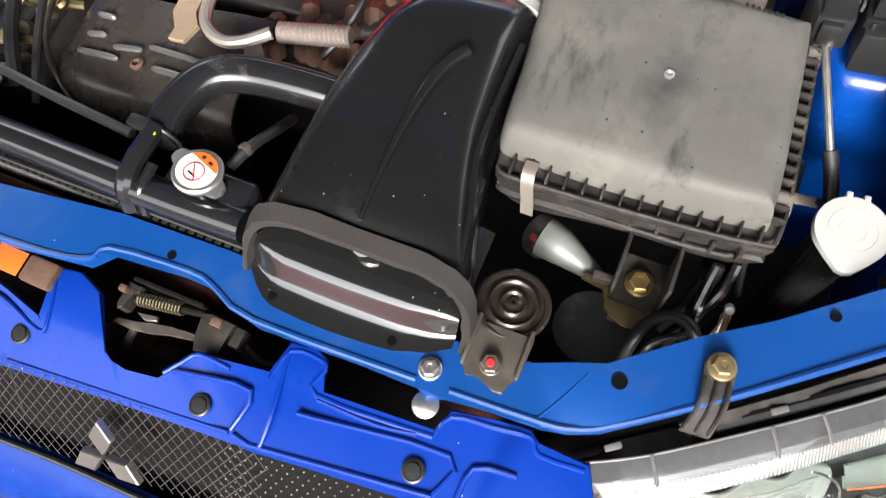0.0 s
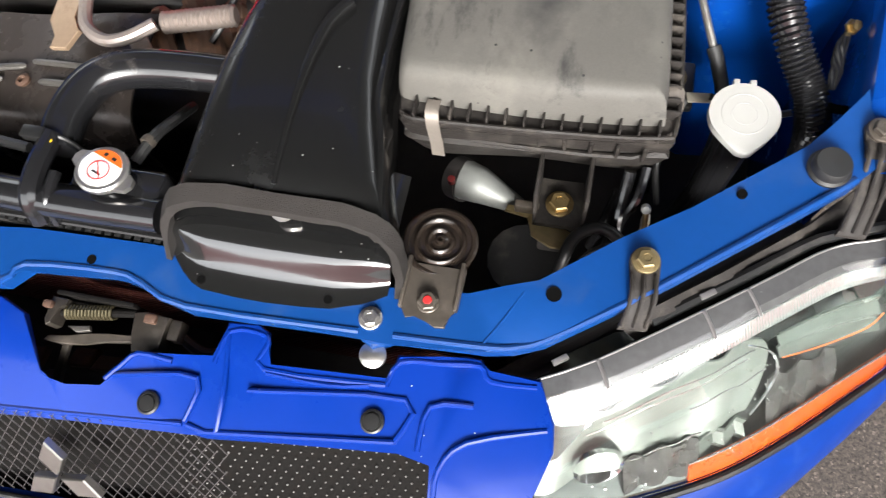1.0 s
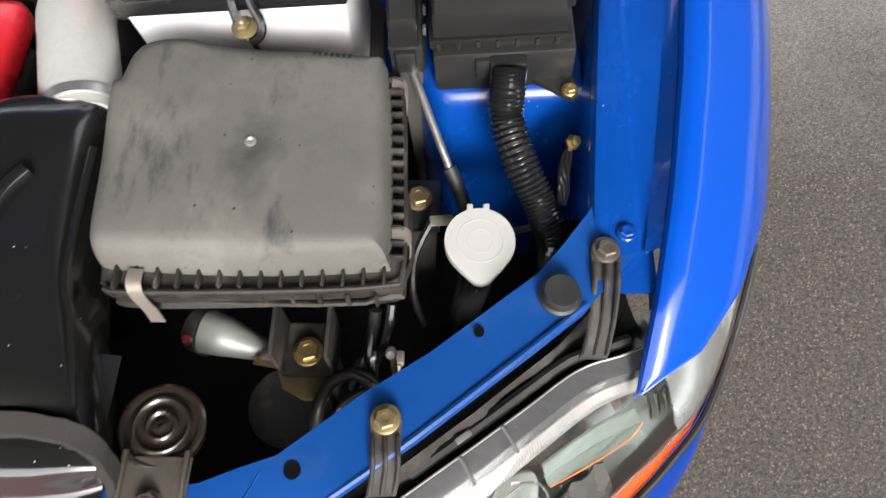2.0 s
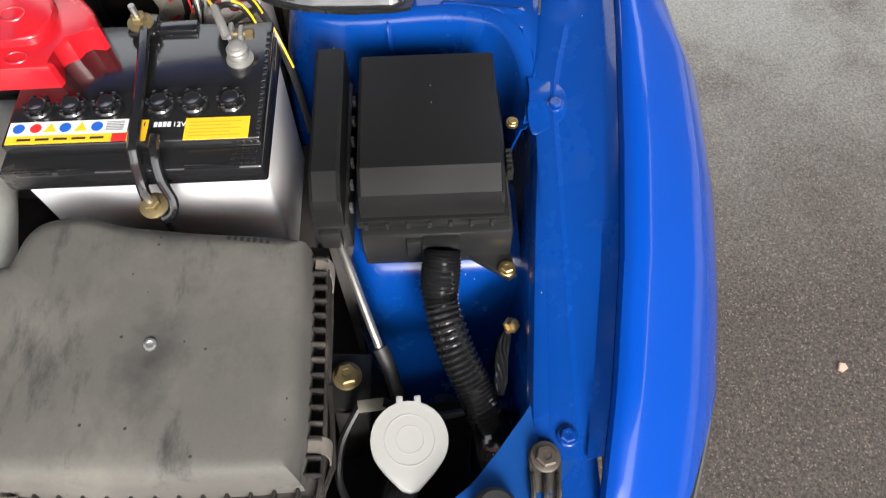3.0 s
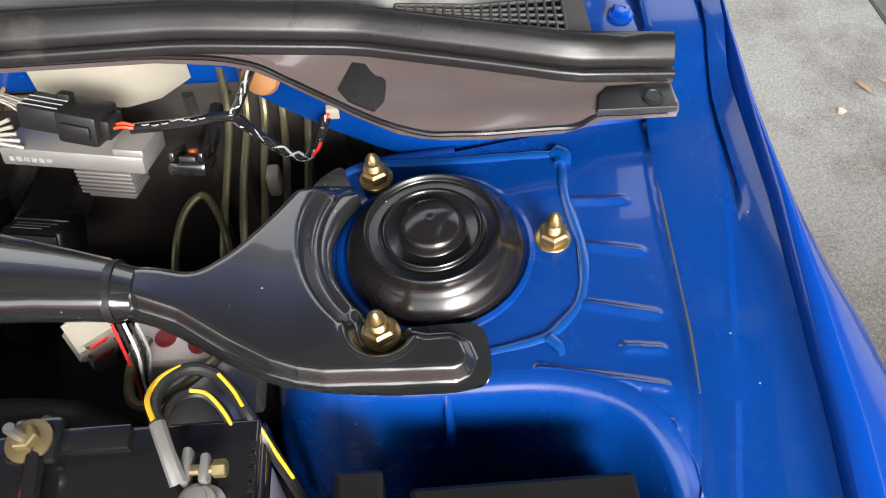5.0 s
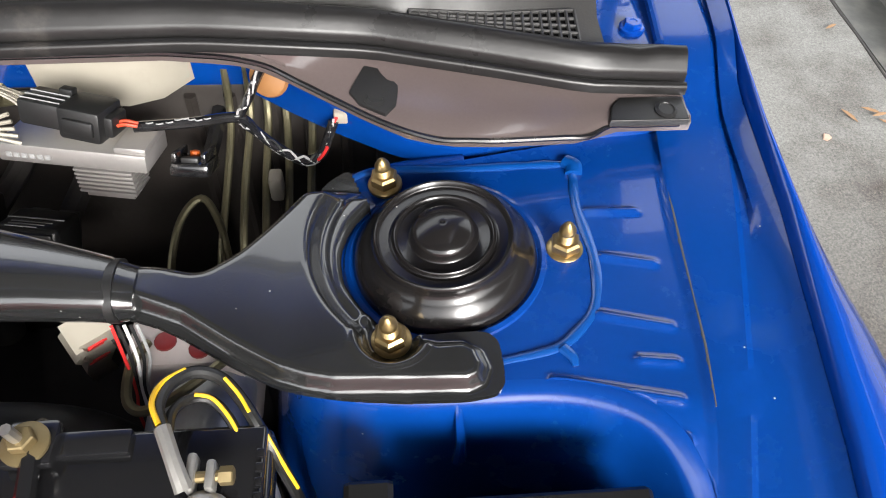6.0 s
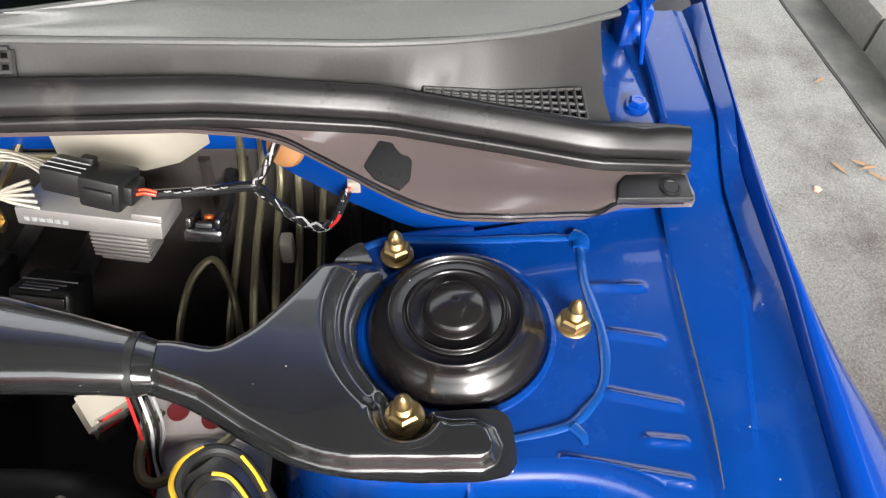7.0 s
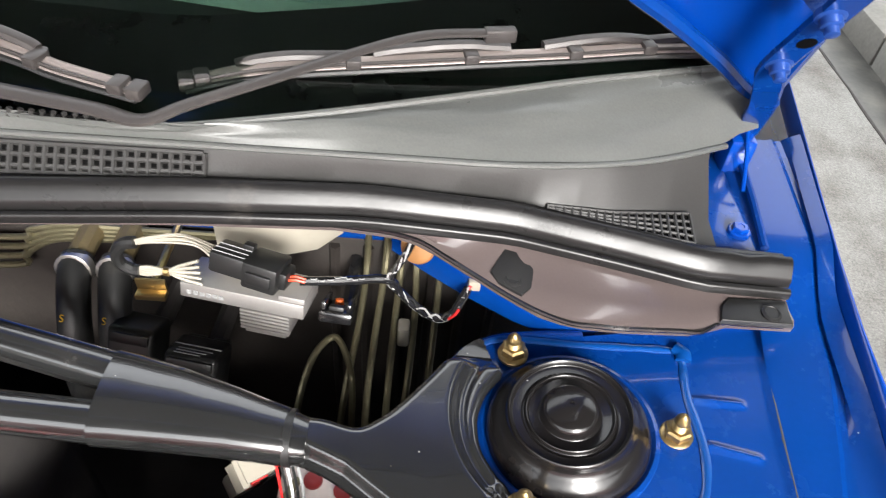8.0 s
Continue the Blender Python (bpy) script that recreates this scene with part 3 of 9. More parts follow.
# ================= body shell of the car =================
def rail_z(y):
    return lerp([(0.1, 0.712), (0.248, 0.730), (0.35, 0.757), (0.45, 0.786), (0.56, 0.811), (0.656, 0.826), (0.80, 0.845), (0.88, 0.853), (0.95, 0.880), (1.1, 0.888)], y)


def tower_z(x, y):
    return 0.826 + 0.10 * (x - 0.55)


# floor of the bay
bm = B()
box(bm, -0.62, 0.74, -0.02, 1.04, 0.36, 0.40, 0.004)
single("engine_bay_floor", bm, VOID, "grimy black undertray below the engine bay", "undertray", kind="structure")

# Plain panel, added to stop side light leaking into the bay.
bm = B()
box(bm, -0.66, -0.62, -0.05, 1.05, 0.30, 0.84, 0.01)
single("inner_wing_far", bm, INNER, "plain blue panel closing the far side of the bay to light", "inner wing", kind="structure")
# firewall
fw = thing("firewall", "firewall with dark brown pad under a blue top edge", "firewall", kind="structure", at=(0, 1.03, 0.4))
bm = B()
box(bm, -0.62, 0.60, 1.005, 1.03, 0.40, 0.80, 0.006)
part("pad", bm, PAD, fw)
bm = B()
box(bm, -0.62, 0.72, 1.000, 1.04, 0.80, 0.872, 0.006)
part("upper_panel", bm, INNER, fw, "blue painted steel edge")
bm = B()
for k in range(6):
    x = 0.36 + k * 0.035
    tube(bm, [(x, 1.004, 0.42), (x, 1.002, 0.62), (x + 0.004, 1.002, 0.79)], 0.006, 6)
part("pressed_ribs", bm, PAD, fw)

# upper radiator support
PLACE[0] = FRONT
SLAM = [(-0.62, -0.002), (-0.23, 0.004), (-0.075, 0.022), (0.053, 0.026), (0.306, 0.018), (0.380, 0.030), (0.415, 0.039), (0.442, 0.054),
        (0.511, 0.106), (0.568, 0.142), (0.664, 0.215), (0.690, 0.238), (0.716, 0.272), (0.738, 0.325), (0.80, 0.325), (0.775, 0.262),
        (0.745, 0.225), (0.706, 0.182), (0.660, 0.145), (0.560, 0.068), (0.514, 0.035), (0.456, -0.005), (0.430, -0.016), (0.405, -0.021),
        (0.318, -0.026), (0.300, -0.036), (0.282, -0.026), (0.115, -0.033), (0.092, -0.028), (0.061, -0.017), (0.028, -0.011), (-0.069, -0.019), (-0.088, -0.040),
        (-0.185, -0.052), (-0.62, -0.062)]


def slam_z(x, y):
    return 0.745 + 0.029 * min(1, max(0, (x - 0.46) / 0.22)) + 0.006 * min(1, max(0, (y - 0.22) / 0.1))


slam = thing("radiator_support", "blue painted steel upper radiator support with bolt holes", "radiator support", at=(0.2, 0, 0.745))
bm = B()
prism(bm, SLAM, lambda x, y: slam_z(x, y) - 0.022, slam_z, 0.005, 3)
part("top_panel", bm, SLAMBLUE, slam)
bm = B()
# raised lip along the front edge and round the lock
tube(bm, [(-0.5, -0.058, 0.7435), (-0.185, -0.049, 0.7435), (-0.088, -0.037, 0.7435), (-0.068, -0.016, 0.7435), (0.028, -0.008, 0.7435), (0.060, -0.014, 0.7435), (0.113, -0.029, 0.7435), (0.285, -0.023, 0.7435)], 0.0036, 8, 3)
tube(bm, [(0.318, -0.022, 0.7435), (0.405, -0.017, 0.7435), (0.432, -0.012, 0.7435), (0.456, -0.001, 0.744), (0.514, 0.038, 0.750), (0.56, 0.071, 0.757), (0.66, 0.148, 0.771), (0.706, 0.186, 0.773)], 0.0036, 8, 3)
part("front_lip", bm, SLAMBLUE, slam)
bm = B()
tube(bm, [(0.40, -0.016, 0.7448), (0.415, 0.010, 0.7448), (0.43, 0.040, 0.7448)], 0.0013, 6)
part("pressed_crease", bm, SLAMBLUE, slam)
# No holes are cut: black discs on the panel paint their shade.
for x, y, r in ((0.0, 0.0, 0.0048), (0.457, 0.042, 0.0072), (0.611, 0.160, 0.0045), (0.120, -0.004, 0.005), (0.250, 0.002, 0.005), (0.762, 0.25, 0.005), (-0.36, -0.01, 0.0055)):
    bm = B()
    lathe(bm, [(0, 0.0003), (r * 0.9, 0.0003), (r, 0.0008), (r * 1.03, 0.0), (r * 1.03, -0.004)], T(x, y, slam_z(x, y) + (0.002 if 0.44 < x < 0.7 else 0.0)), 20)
    part("bolt_hole_disc", bm, HOLE, slam, "black disc painting the shade of a bolt hole")
bm = B()
box(bm, 0.30, 0.725, 0.16, 0.18, 0.42, 0.66, 0.01)
bmesh.ops.transform(bm, matrix=Matrix.Translation((0.43, 0.02, 0)) @ Matrix.Rotation(radians(37), 4, 'Z') @ Matrix.Translation((-0.40, -0.20, 0)), verts=bm.verts[:])
part("front_bulkhead", bm, VOID, slam)

PLACE[0] = REAR
# inner wing beside the filter box and washer neck
wing = thing("inner_wing", "blue painted inner wing panel of the engine bay", "inner wing", at=(0.72, 0.4, 0.4))
bm = B()
rows = []
for i in range(21):
    y = 0.21 + i * 0.0198
    e = lerp([(0.21, 0.684), (0.30, 0.690), (0.378, 0.697), (0.434, 0.702), (0.50, 0.709), (0.55, 0.712)], y) - 0.702
    rows.append([(0.66 + e, y, 0.40), (0.684 + e, y, 0.58), (0.696 + e, y, 0.68), (0.702 + e, y, rail_z(y) - 0.024), (0.704 + e, y, rail_z(y) - 0.010), (0.7075 + e, y, rail_z(y) - 0.003), (0.714 + e, y, rail_z(y)),
                 (0.726 + e * 0.5, y, rail_z(y)), (0.745, y, rail_z(y) - 0.002)])
sheet(bm, rows, 0.003)
part("side_panel", bm, INNER, wing)

EDGE = [(0.60, 0.885), (0.545, 0.883), (0.510, 0.874), (0.484, 0.850), (0.472, 0.81), (0.470, 0.76), (0.474, 0.712), (0.490, 0.685), (0.52, 0.672), (0.56, 0.666), (0.63, 0.662), (0.665, 0.653),
        (0.686, 0.640), (0.699, 0.620), (0.705, 0.600), (0.707, 0.575), (0.706, 0.545)]


def tower_top(x, y):
    """The tower's flat top, dropping to the rail ahead of it."""
    s = min(1, max(0, (0.66 - y) / 0.10)) * min(1, max(0, (x - 0.66) / 0.04))
    return tower_z(x, y) - 0.036 * s * s * (3 - 2 * s)


SEAM = [(0.545, 0.705), (0.565, 0.709), (0.60, 0.720), (0.627, 0.723), (0.65, 0.726), (0.69, 0.731), (0.73, 0.735), (0.777, 0.739), (0.837, 0.746), (0.876, 0.754)]
BEADS = (((0.681, 0.806), (0.716, 0.802)), ((0.684, 0.765), (0.717, 0.755)), ((0.672, 0.719), (0.715, 0.705)), ((0.690, 0.684), (0.712, 0.680)), ((0.636, 0.676), (0.708, 0.655)), ((0.699, 0.636), (0.708, 0.634)))


def tower_plate(x, y):
    """The tower's top with its pressed beads and a shallow dish about the mount."""
    z = tower_top(x, y)
    for line in BEADS:
        d = away(line, x, y)
        if d < 0.008:
            z += 0.0030 * (1 - ramp(0.0, 0.0048, d))
    z += 0.0022 * (1 - ramp(0.0, 0.006, away([(sx, sy) for sy, sx in SEAM], x, y)))
    return z + 0.0008 * noise.noise(Vector((x * 22, y * 22, 3)))


tower = thing("strut_tower", "blue painted front strut tower with welded seams", "strut tower", at=(0.58, 0.76, 0.4))
E3 = [p.to_2d() for p in smoothed([(x, y, 0) for x, y in EDGE], 4)]
rows, inner = [], []
for i, p in enumerate(E3):
    d = (E3[min(i + 1, len(E3) - 1)] - E3[max(i - 1, 0)]).normalized()
    o = Vector((d.y, -d.x))
    c = p - o * 0.015
    zt = tower_top(c.x, c.y)
    row = [(c.x + o.x * 0.015 * math.sin(a), c.y + o.y * 0.015 * math.sin(a), zt - 0.015 + 0.015 * math.cos(a)) for a in [radians(74) * k / 8 for k in range(9)]]
    for out, z in ((0.003, 0.795), (0.008, 0.775), (0.016, 0.74), (0.026, 0.68), (0.036, 0.60), (0.042, 0.50), (0.046, 0.40)):
        row.append((p.x + o.x * out, p.y + o.y * out, z))
    rows.append(row)
    inner.append((c.x, c.y))
bm = B()
sheet(bm, rows, 0.002)
part("tower", bm, INNER, tower, smooth=60)
bm = B()
pressed(bm, inner + [(0.706, 0.545)] + [(x, y) for y, x in SEAM] + [(0.752, 0.885)], tower_plate, 0.0022, 0.004)
part("top_plate", bm, INNER, tower, smooth=60)


def on_tower(x, y, d=0.0):
    return (x, y, tower_z(x, y) + d)


bm = B()
LINE = smoothed([(x, y, 0) for x, y in ((0.500, 0.850), (0.528, 0.866), (0.598, 0.860), (0.672, 0.855), (0.679, 0.846), (0.676, 0.811), (0.679, 0.764), (0.672, 0.727), (0.656, 0.707), (0.640, 0.697), (0.607, 0.692))], 5)
tube(bm, [on_tower(p.x, p.y, 0.0004) for p in LINE], [0.0034 + 0.0014 * noise.noise(p * 60) for p in LINE], 10, 0, flat=0.5, up=(0, 0, 1))
tube(bm, [on_tower(0.676, 0.857, 0.001), on_tower(0.681, 0.851, 0.002), on_tower(0.680, 0.843, 0.001)], 0.0065, 10, flat=0.7, up=(0, 0, 1))
tube(bm, [on_tower(0.645, 0.697, 0.001), on_tower(0.650, 0.690, 0.001), on_tower(0.651, 0.684, 0.0)], [0.004, 0.0035, 0.002], 8, flat=0.6, up=(0, 0, 1))
part("seam_sealer", bm, material("brushed_blue_sealer", (0.001, 0.056, 0.26), 0.3, 0.0, 0.5, 0.25, 60, 0.3), tower, "brushed blue seam sealer")
bm = B()
tube(bm, [(0.578, 0.676, 0.8265), (0.578, 0.664, 0.816), (0.579, 0.6555, 0.800), (0.579, 0.652, 0.780)], [0.0025, 0.003, 0.0035, 0.006], 8, flat=0.7)
part("sealer_run", bm, INNER, tower)
TILT = T(0.578, 0.778, 0.8285, 0, -5.0, 0)
bm = B()
lathe(bm, [(0.062, -0.004), (0.064, 0.001), (0.067, 0.0032), (0.070, 0.0022), (0.074, -0.004)], TILT, 72)
part("mount_rim", bm, INNER, tower)
bm = B()
tube(bm, [(x + 0.001, y, tower_top(x, y) - 0.0008) for y, x in SEAM[4:]], [0.0012, 0.0022, 0.0016, 0.0024, 0.0018, 0.0022], 8)
part("grey_sealant", bm, material("old_grey_sealant", (0.045, 0.044, 0.042), 0.7, 0, 0, 0.3, 200, 0.3), tower, "old grey sealant in the seam")


# wing: outer panel and gutter
RIDGE_X = [(0.128, 0.725), (0.2, 0.742), (0.29, 0.760), (0.40, 0.778), (0.50, 0.790), (0.63, 0.803), (0.785, 0.815), (0.9, 0.820), (1.03, 0.836), (1.2, 0.858), (1.5, 0.875)]
RIDGE_Z = [(0.128, 0.686), (0.2, 0.735), (0.29, 0.772), (0.40, 0.802), (0.50, 0.823), (0.63, 0.846), (0.785, 0.868), (0.9, 0.880), (1.03, 0.890), (1.2, 0.902), (1.5, 0.91)]
EDGE_X = [(0.128, 0.728), (0.165, 0.785), (0.222, 0.828), (0.305, 0.868), (0.339, 0.898)]
SHAPE = [(0, 0.0), (0.006, 0.003), (0.014, 0.001), (0.027, -0.008), (0.040, -0.019), (0.053, -0.032), (0.063, -0.048), (0.072, -0.066), (0.081, -0.090), (0.089, -0.12), (0.096, -0.16), (0.101, -0.21), (0.104, -0.28), (0.103, -0.36), (0.100, -0.43)]
SHAPE = [(p.x, p.y) for p in smoothed([(a, b, 0) for a, b in SHAPE], 3)]
fender = thing("front_wing", "glossy bright blue front wing of the car", "wing", at=(0.85, 0.6, 0.3))
rows = []
for y in [0.128, 0.14, 0.153, 0.165, 0.185, 0.205, 0.222, 0.25, 0.28, 0.305, 0.322, 0.339, 0.36, 0.40, 0.45, 0.5, 0.56, 0.62, 0.7, 0.78, 0.86, 0.94, 1.02, 1.1, 1.2, 1.35, 1.5]:
    xr, zr = lerp(RIDGE_X, y), lerp(RIDGE_Z, y)
    wide = lerp([(0.5, 1.35), (0.62, 1.26), (0.70, 0.98), (0.78, 0.55), (0.86, 0.36), (1.0, 0.30)], y)
    row = [(xr - 0.002, y, zr - 0.020), (xr - 0.003, y, zr - 0.006)]
    limit = lerp(EDGE_X, y) if y < 0.3395 else 9
    for dx, dz in SHAPE:
        x, z = xr + wide * dx, zr + dz
        if x > limit:
            z = zr + lerp(SHAPE, (limit - xr) / wide) - 0.02 * (x - limit)
            x = limit + 0.02 * (limit - x)
        row.append((x, y, z))
    rows.append(row)
bm = B()
sheet(bm, rows, 0.0025)
part("outer_panel", bm, PAINT, fender)
CREASE = [(0.20, 0.728), (0.45, 0.731), (0.55, 0.733), (0.591, 0.738), (0.659, 0.757), (0.758, 0.780), (0.869, 0.803), (1.1, 0.815)]
bm = B()
rows = []
for y in sorted([0.245 + 0.02 * k for k in range(44)] + [0.648 + 0.0024 * k for k in range(14)]):
    xr, zr, g = lerp(RIDGE_X, y), lerp(RIDGE_Z, y), rail_z(y)
    x0 = lerp([(0.2, 0.700), (0.4, 0.712), (0.54, 0.716), (0.60, 0.716), (0.876, 0.750), (1.1, 0.752)], y)
    xc = min(lerp(CREASE, y), xr - 0.020)
    dent = max(0.0, 1 - abs(y - 0.663) / 0.017)
    rows.append([(x0, y, g - 0.001), (x0 + 0.004, y, g + 0.001), (xc - 0.006 - 0.004 * dent, y, g + 0.0015), (xc, y, g + 0.0032 - 0.0018 * dent), (xc + 0.005, y, g + 0.0010 + 0.0016 * dent), (xc + 0.010 + 0.002 * dent, y, g + 0.0018), (xr - 0.016, y, g + 0.006),
                 (xr - 0.011, y, max(zr - 0.018, g + 0.009)), (xr - 0.0035, y, max(zr - 0.008, g + 0.012))])
sheet(bm, rows, 0.002)
part("gutter_flange", bm, INNER, fender, "darker blue inner flange with a dent", smooth=28)
bm = B()
prism(bm, [(0.712, 0.590), (0.722, 0.588), (0.742, 0.580), (0.748, 0.562), (0.742, 0.545), (0.724, 0.534), (0.712, 0.530), (0.709, 0.552), (0.713, 0.572)], 0.806, lambda x, y: rail_z(y) + 0.0022, 0.0008, 2, round_xy=3)
part("bolt_tab", bm, INNER, fender)
bolt("fender_bolt", 0.736, 0.56, 0.8115, 0.006, INNER, "small blue painted bolt on the wing flange", "wing bolts")
bolt("fender_bolt", 0.721, 0.264, 0.738, 0.006, INNER, "small blue painted bolt on the wing flange", "wing bolts")

# front panel over the grille
PLACE[0] = FRONT
COVER = [(-0.62, -0.075), (-0.225, -0.085), (-0.175, -0.092), (-0.121, -0.110), (-0.138, -0.052), (-0.104, -0.047), (-0.071, -0.060), (-0.037, -0.114), (-0.026, -0.120), (-0.007, -0.1225), (0.033, -0.117),
         (0.045, -0.100), (0.059, -0.075), (0.142, -0.069), (0.146, -0.031), (0.178, -0.028), (0.190, -0.034), (0.198, -0.067), (0.318, -0.059), (0.321, -0.033),
         (0.364, -0.027), (0.385, -0.022), (0.401, -0.022), (0.408, -0.034), (0.458, -0.030), (0.463, -0.042), (0.476, -0.067), (0.479, -0.093), (0.468, -0.130), (0.455, -0.165),
         (0.371, -0.165), (0.372, -0.124), (0.338, -0.119), (0.148, -0.143), (0.127, -0.141), (0.0, -0.153), (-0.15, -0.168), (-0.35, -0.182), (-0.62, -0.19)]


def cover_z(x, y):
    return 0.716 - 0.08 * max(0, -0.03 - y) - 0.45 * max(0, -0.108 - 0.02 * max(0, -x) - y) * (1 - 0.55 * ramp(0.34, 0.39, x)) - 0.10 * max(0, x - 0.36)


cover = thing("grille_cover", "bright blue painted panel over the grille with stepped pressings", "grille panel", at=(0.15, -0.1, 0.7))
bm = B()
prism(bm, COVER, lambda x, y: cover_z(x, y) - 0.006, cover_z, 0.0025, 3)
part("panel", bm, COVERBLUE, cover)


def on_cover(x, y, d=0.0):
    return (x, y, cover_z(x, y) + d)


for line in (((0.036, -0.108), (0.049, -0.092), (0.063, -0.078), (0.100, -0.079)), ((0.044, -0.103), (0.063, -0.0985), (0.130, -0.090), (0.124, -0.131)),
             ((0.143, -0.073), (0.152, -0.040), (0.183, -0.037), (0.192, -0.045), (0.1945, -0.070), (0.315, -0.063)), ((0.150, -0.040), (0.160, -0.10), (0.158, -0.135)),
             ((0.197, -0.073), (0.260, -0.073), (0.300, -0.066)), ((0.184, -0.092), (0.20, -0.090), (0.337, -0.073), (0.333, -0.113)), ((0.316, -0.064), (0.325, -0.040), (0.364, -0.034), (0.400, -0.029), (0.412, -0.041), (0.455, -0.038)),
             ((0.356, -0.116), (0.361, -0.075), (0.40, -0.067)), ((-0.15, -0.160), (0.0, -0.146), (0.122, -0.134)), ((0.127, -0.134), (0.146, -0.137), (0.155, -0.136), (0.334, -0.112)),
             ((-0.24, -0.10), (-0.175, -0.104), (-0.120, -0.120), (-0.113, -0.105), (-0.130, -0.060)), ((0.378, -0.158), (0.378, -0.128), (0.40, -0.10), (0.47, -0.075))):
    bm = B()
    tube(bm, [on_cover(x, y, -0.0012) for x, y in line], 0.0030, 8, 3, flat=0.9)
    part("pressed_step", bm, COVERBLUE, cover)
for x, y in ((-0.14, -0.130), (0.085, -0.122), (0.310, -0.098)):
    c = thing("panel_clip", "black plastic push clip in the grille panel", "clip", "grille panel clips", at=(x, y, cover_z(x, y)))
    bm = B()
    lathe(bm, [(0, -0.001), (0.0115, -0.001), (0.0115, 0.001), (0.0095, 0.002), (0.0092, 0.0012), (0.0075, 0.0012), (0.0073, 0.003), (0, 0.0034)], T(x, y, cover_z(x, y), 6), 24)
    part("head", bm, BLACK, c)

# grille mesh, badge and bumper
def grille_pt(x, v):
    """A point of the grille's face, v from 0 at its top edge to 1 at its foot."""
    y0 = lerp([(-0.62, -0.186), (-0.35, -0.178), (-0.15, -0.164), (0.0, -0.149), (0.13, -0.137), (0.34, -0.115), (0.40, -0.106)], x)
    return Vector((x, y0 - 0.075 * v, 0.690 - 0.10 * v))


SHADED = material("dull_near_black", (0.005, 0.0045, 0.004), 0.75, 0.0, 0.0, 0.5, 300, 0.2, 0.3, (0.016, 0.012, 0.010), 40, spec=0.12)
grille = thing("grille", "black diamond wire mesh grille behind a chrome badge", "grille", at=(0, -0.2, 0.65))
bm = B()
for k in range(-8, 82):
    for s in (1, -1):
        x0 = -0.60 + k * 0.0135
        a = [(x0 + s * 0.085 * q / 4 + (0.0 if s > 0 else 0.085), q / 4) for q in range(5)]
        a = [(x, v) for x, v in a if -0.6 <= x <= 0.17]
        if len(a) > 1:
            off = Vector((0, -0.0012 * s, 0))
            tube(bm, [grille_pt(x, v) + off for x, v in a], 0.00055, 4, 0)
part("wire_mesh", bm, material("grille_wire", (0.16, 0.15, 0.15), 0.3, 0.6, 0.2, 0.2, 100, 0.0), grille)
# Added near-black sheet that stands in for the shade behind the mesh.
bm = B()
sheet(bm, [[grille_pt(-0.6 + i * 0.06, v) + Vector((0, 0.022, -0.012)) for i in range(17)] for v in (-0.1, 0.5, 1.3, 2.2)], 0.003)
part("shade_backing", bm, SHADED, grille)
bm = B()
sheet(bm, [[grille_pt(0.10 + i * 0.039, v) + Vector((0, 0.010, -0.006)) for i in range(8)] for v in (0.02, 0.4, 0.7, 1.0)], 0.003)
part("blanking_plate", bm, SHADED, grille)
bm = B()
for j in range(1, 12):
    for i in range(24):
        p = grille_pt(0.10 + 0.0118 * (i + 0.5 * (j % 2)), j / 12) + Vector((0, 0.008, -0.004))
        if p.x < 0.366:
            lathe(bm, [(0, -0.001), (0.0011, -0.0004), (0.0011, 0.0006), (0, 0.0012)], Matrix.Translation(p) @ Matrix.Rotation(radians(50), 4, 'X'), 5)
tagged(part("moulded_texture", bm, material("grille_pimple", (0.24, 0.23, 0.22), 0.35, 0.3, 0.0, 0.2, 100, 0.0), grille, "pale raised dots on the blanking plate"), kind="stuff")
bm = B()
for k in range(9):
    x = -0.62 + k * 0.055
    tube(bm, [grille_pt(x, 0.02) + Vector((0, 0.03, -0.01)), grille_pt(x + 0.01, 1) + Vector((0, 0.03, -0.01))], 0.006, 6, 0)
part("rear_bar", bm, BLACK, grille)
DULLCHROME = material("weathered_chrome", (0.36, 0.345, 0.32), 0.33, 0.95, 0.0, 0.25, 120, 0.05)
badge = thing("badge", "chrome badge of three diamond plates on the grille", "badge", at=(-0.008, -0.205, 0.65))
c = Vector((-0.004, -0.206, 0.660))
ux, uy = Vector((1.05, 0.03, 0)), Vector((0, 0.68, 0.78))
for k in range(3):
    bm = B()
    an = math.radians((97, 217, 337)[k])
    d = ux * math.cos(an) + uy * math.sin(an)
    e = ux * -math.sin(an) + uy * math.cos(an)
    pts = [c + d * 0.002, c + d * 0.024 + e * 0.0135, c + d * 0.046, c + d * 0.024 - e * 0.0135]
    nn = ux.cross(uy).normalized()
    if nn.y > 0:
        nn = -nn
    loft(bm, [[p - nn * 0.004 for p in pts], [p + nn * 0.003 for p in pts], [c + d * 0.024 + (p - c - d * 0.024) * 0.9 + nn * 0.0045 for p in pts]])
    part("diamond", bm, DULLCHROME, badge)

BUMP = [(-0.62, -0.275, 0.585), (-0.3, -0.262, 0.585), (-0.1, -0.248, 0.585), (0.1, -0.240, 0.583), (0.30, -0.215, 0.580), (0.42, -0.175, 0.576), (0.55, -0.130, 0.572), (0.653, -0.078, 0.570), (0.725, -0.024, 0.568), (0.80, 0.048, 0.568), (0.86, 0.118, 0.570), (0.895, 0.20, 0.575), (0.918, 0.30, 0.58), (0.925, 0.40, 0.585)]
C = smoothed(BUMP, 4)
rows = [[], [], [], [], [], [], [], []]
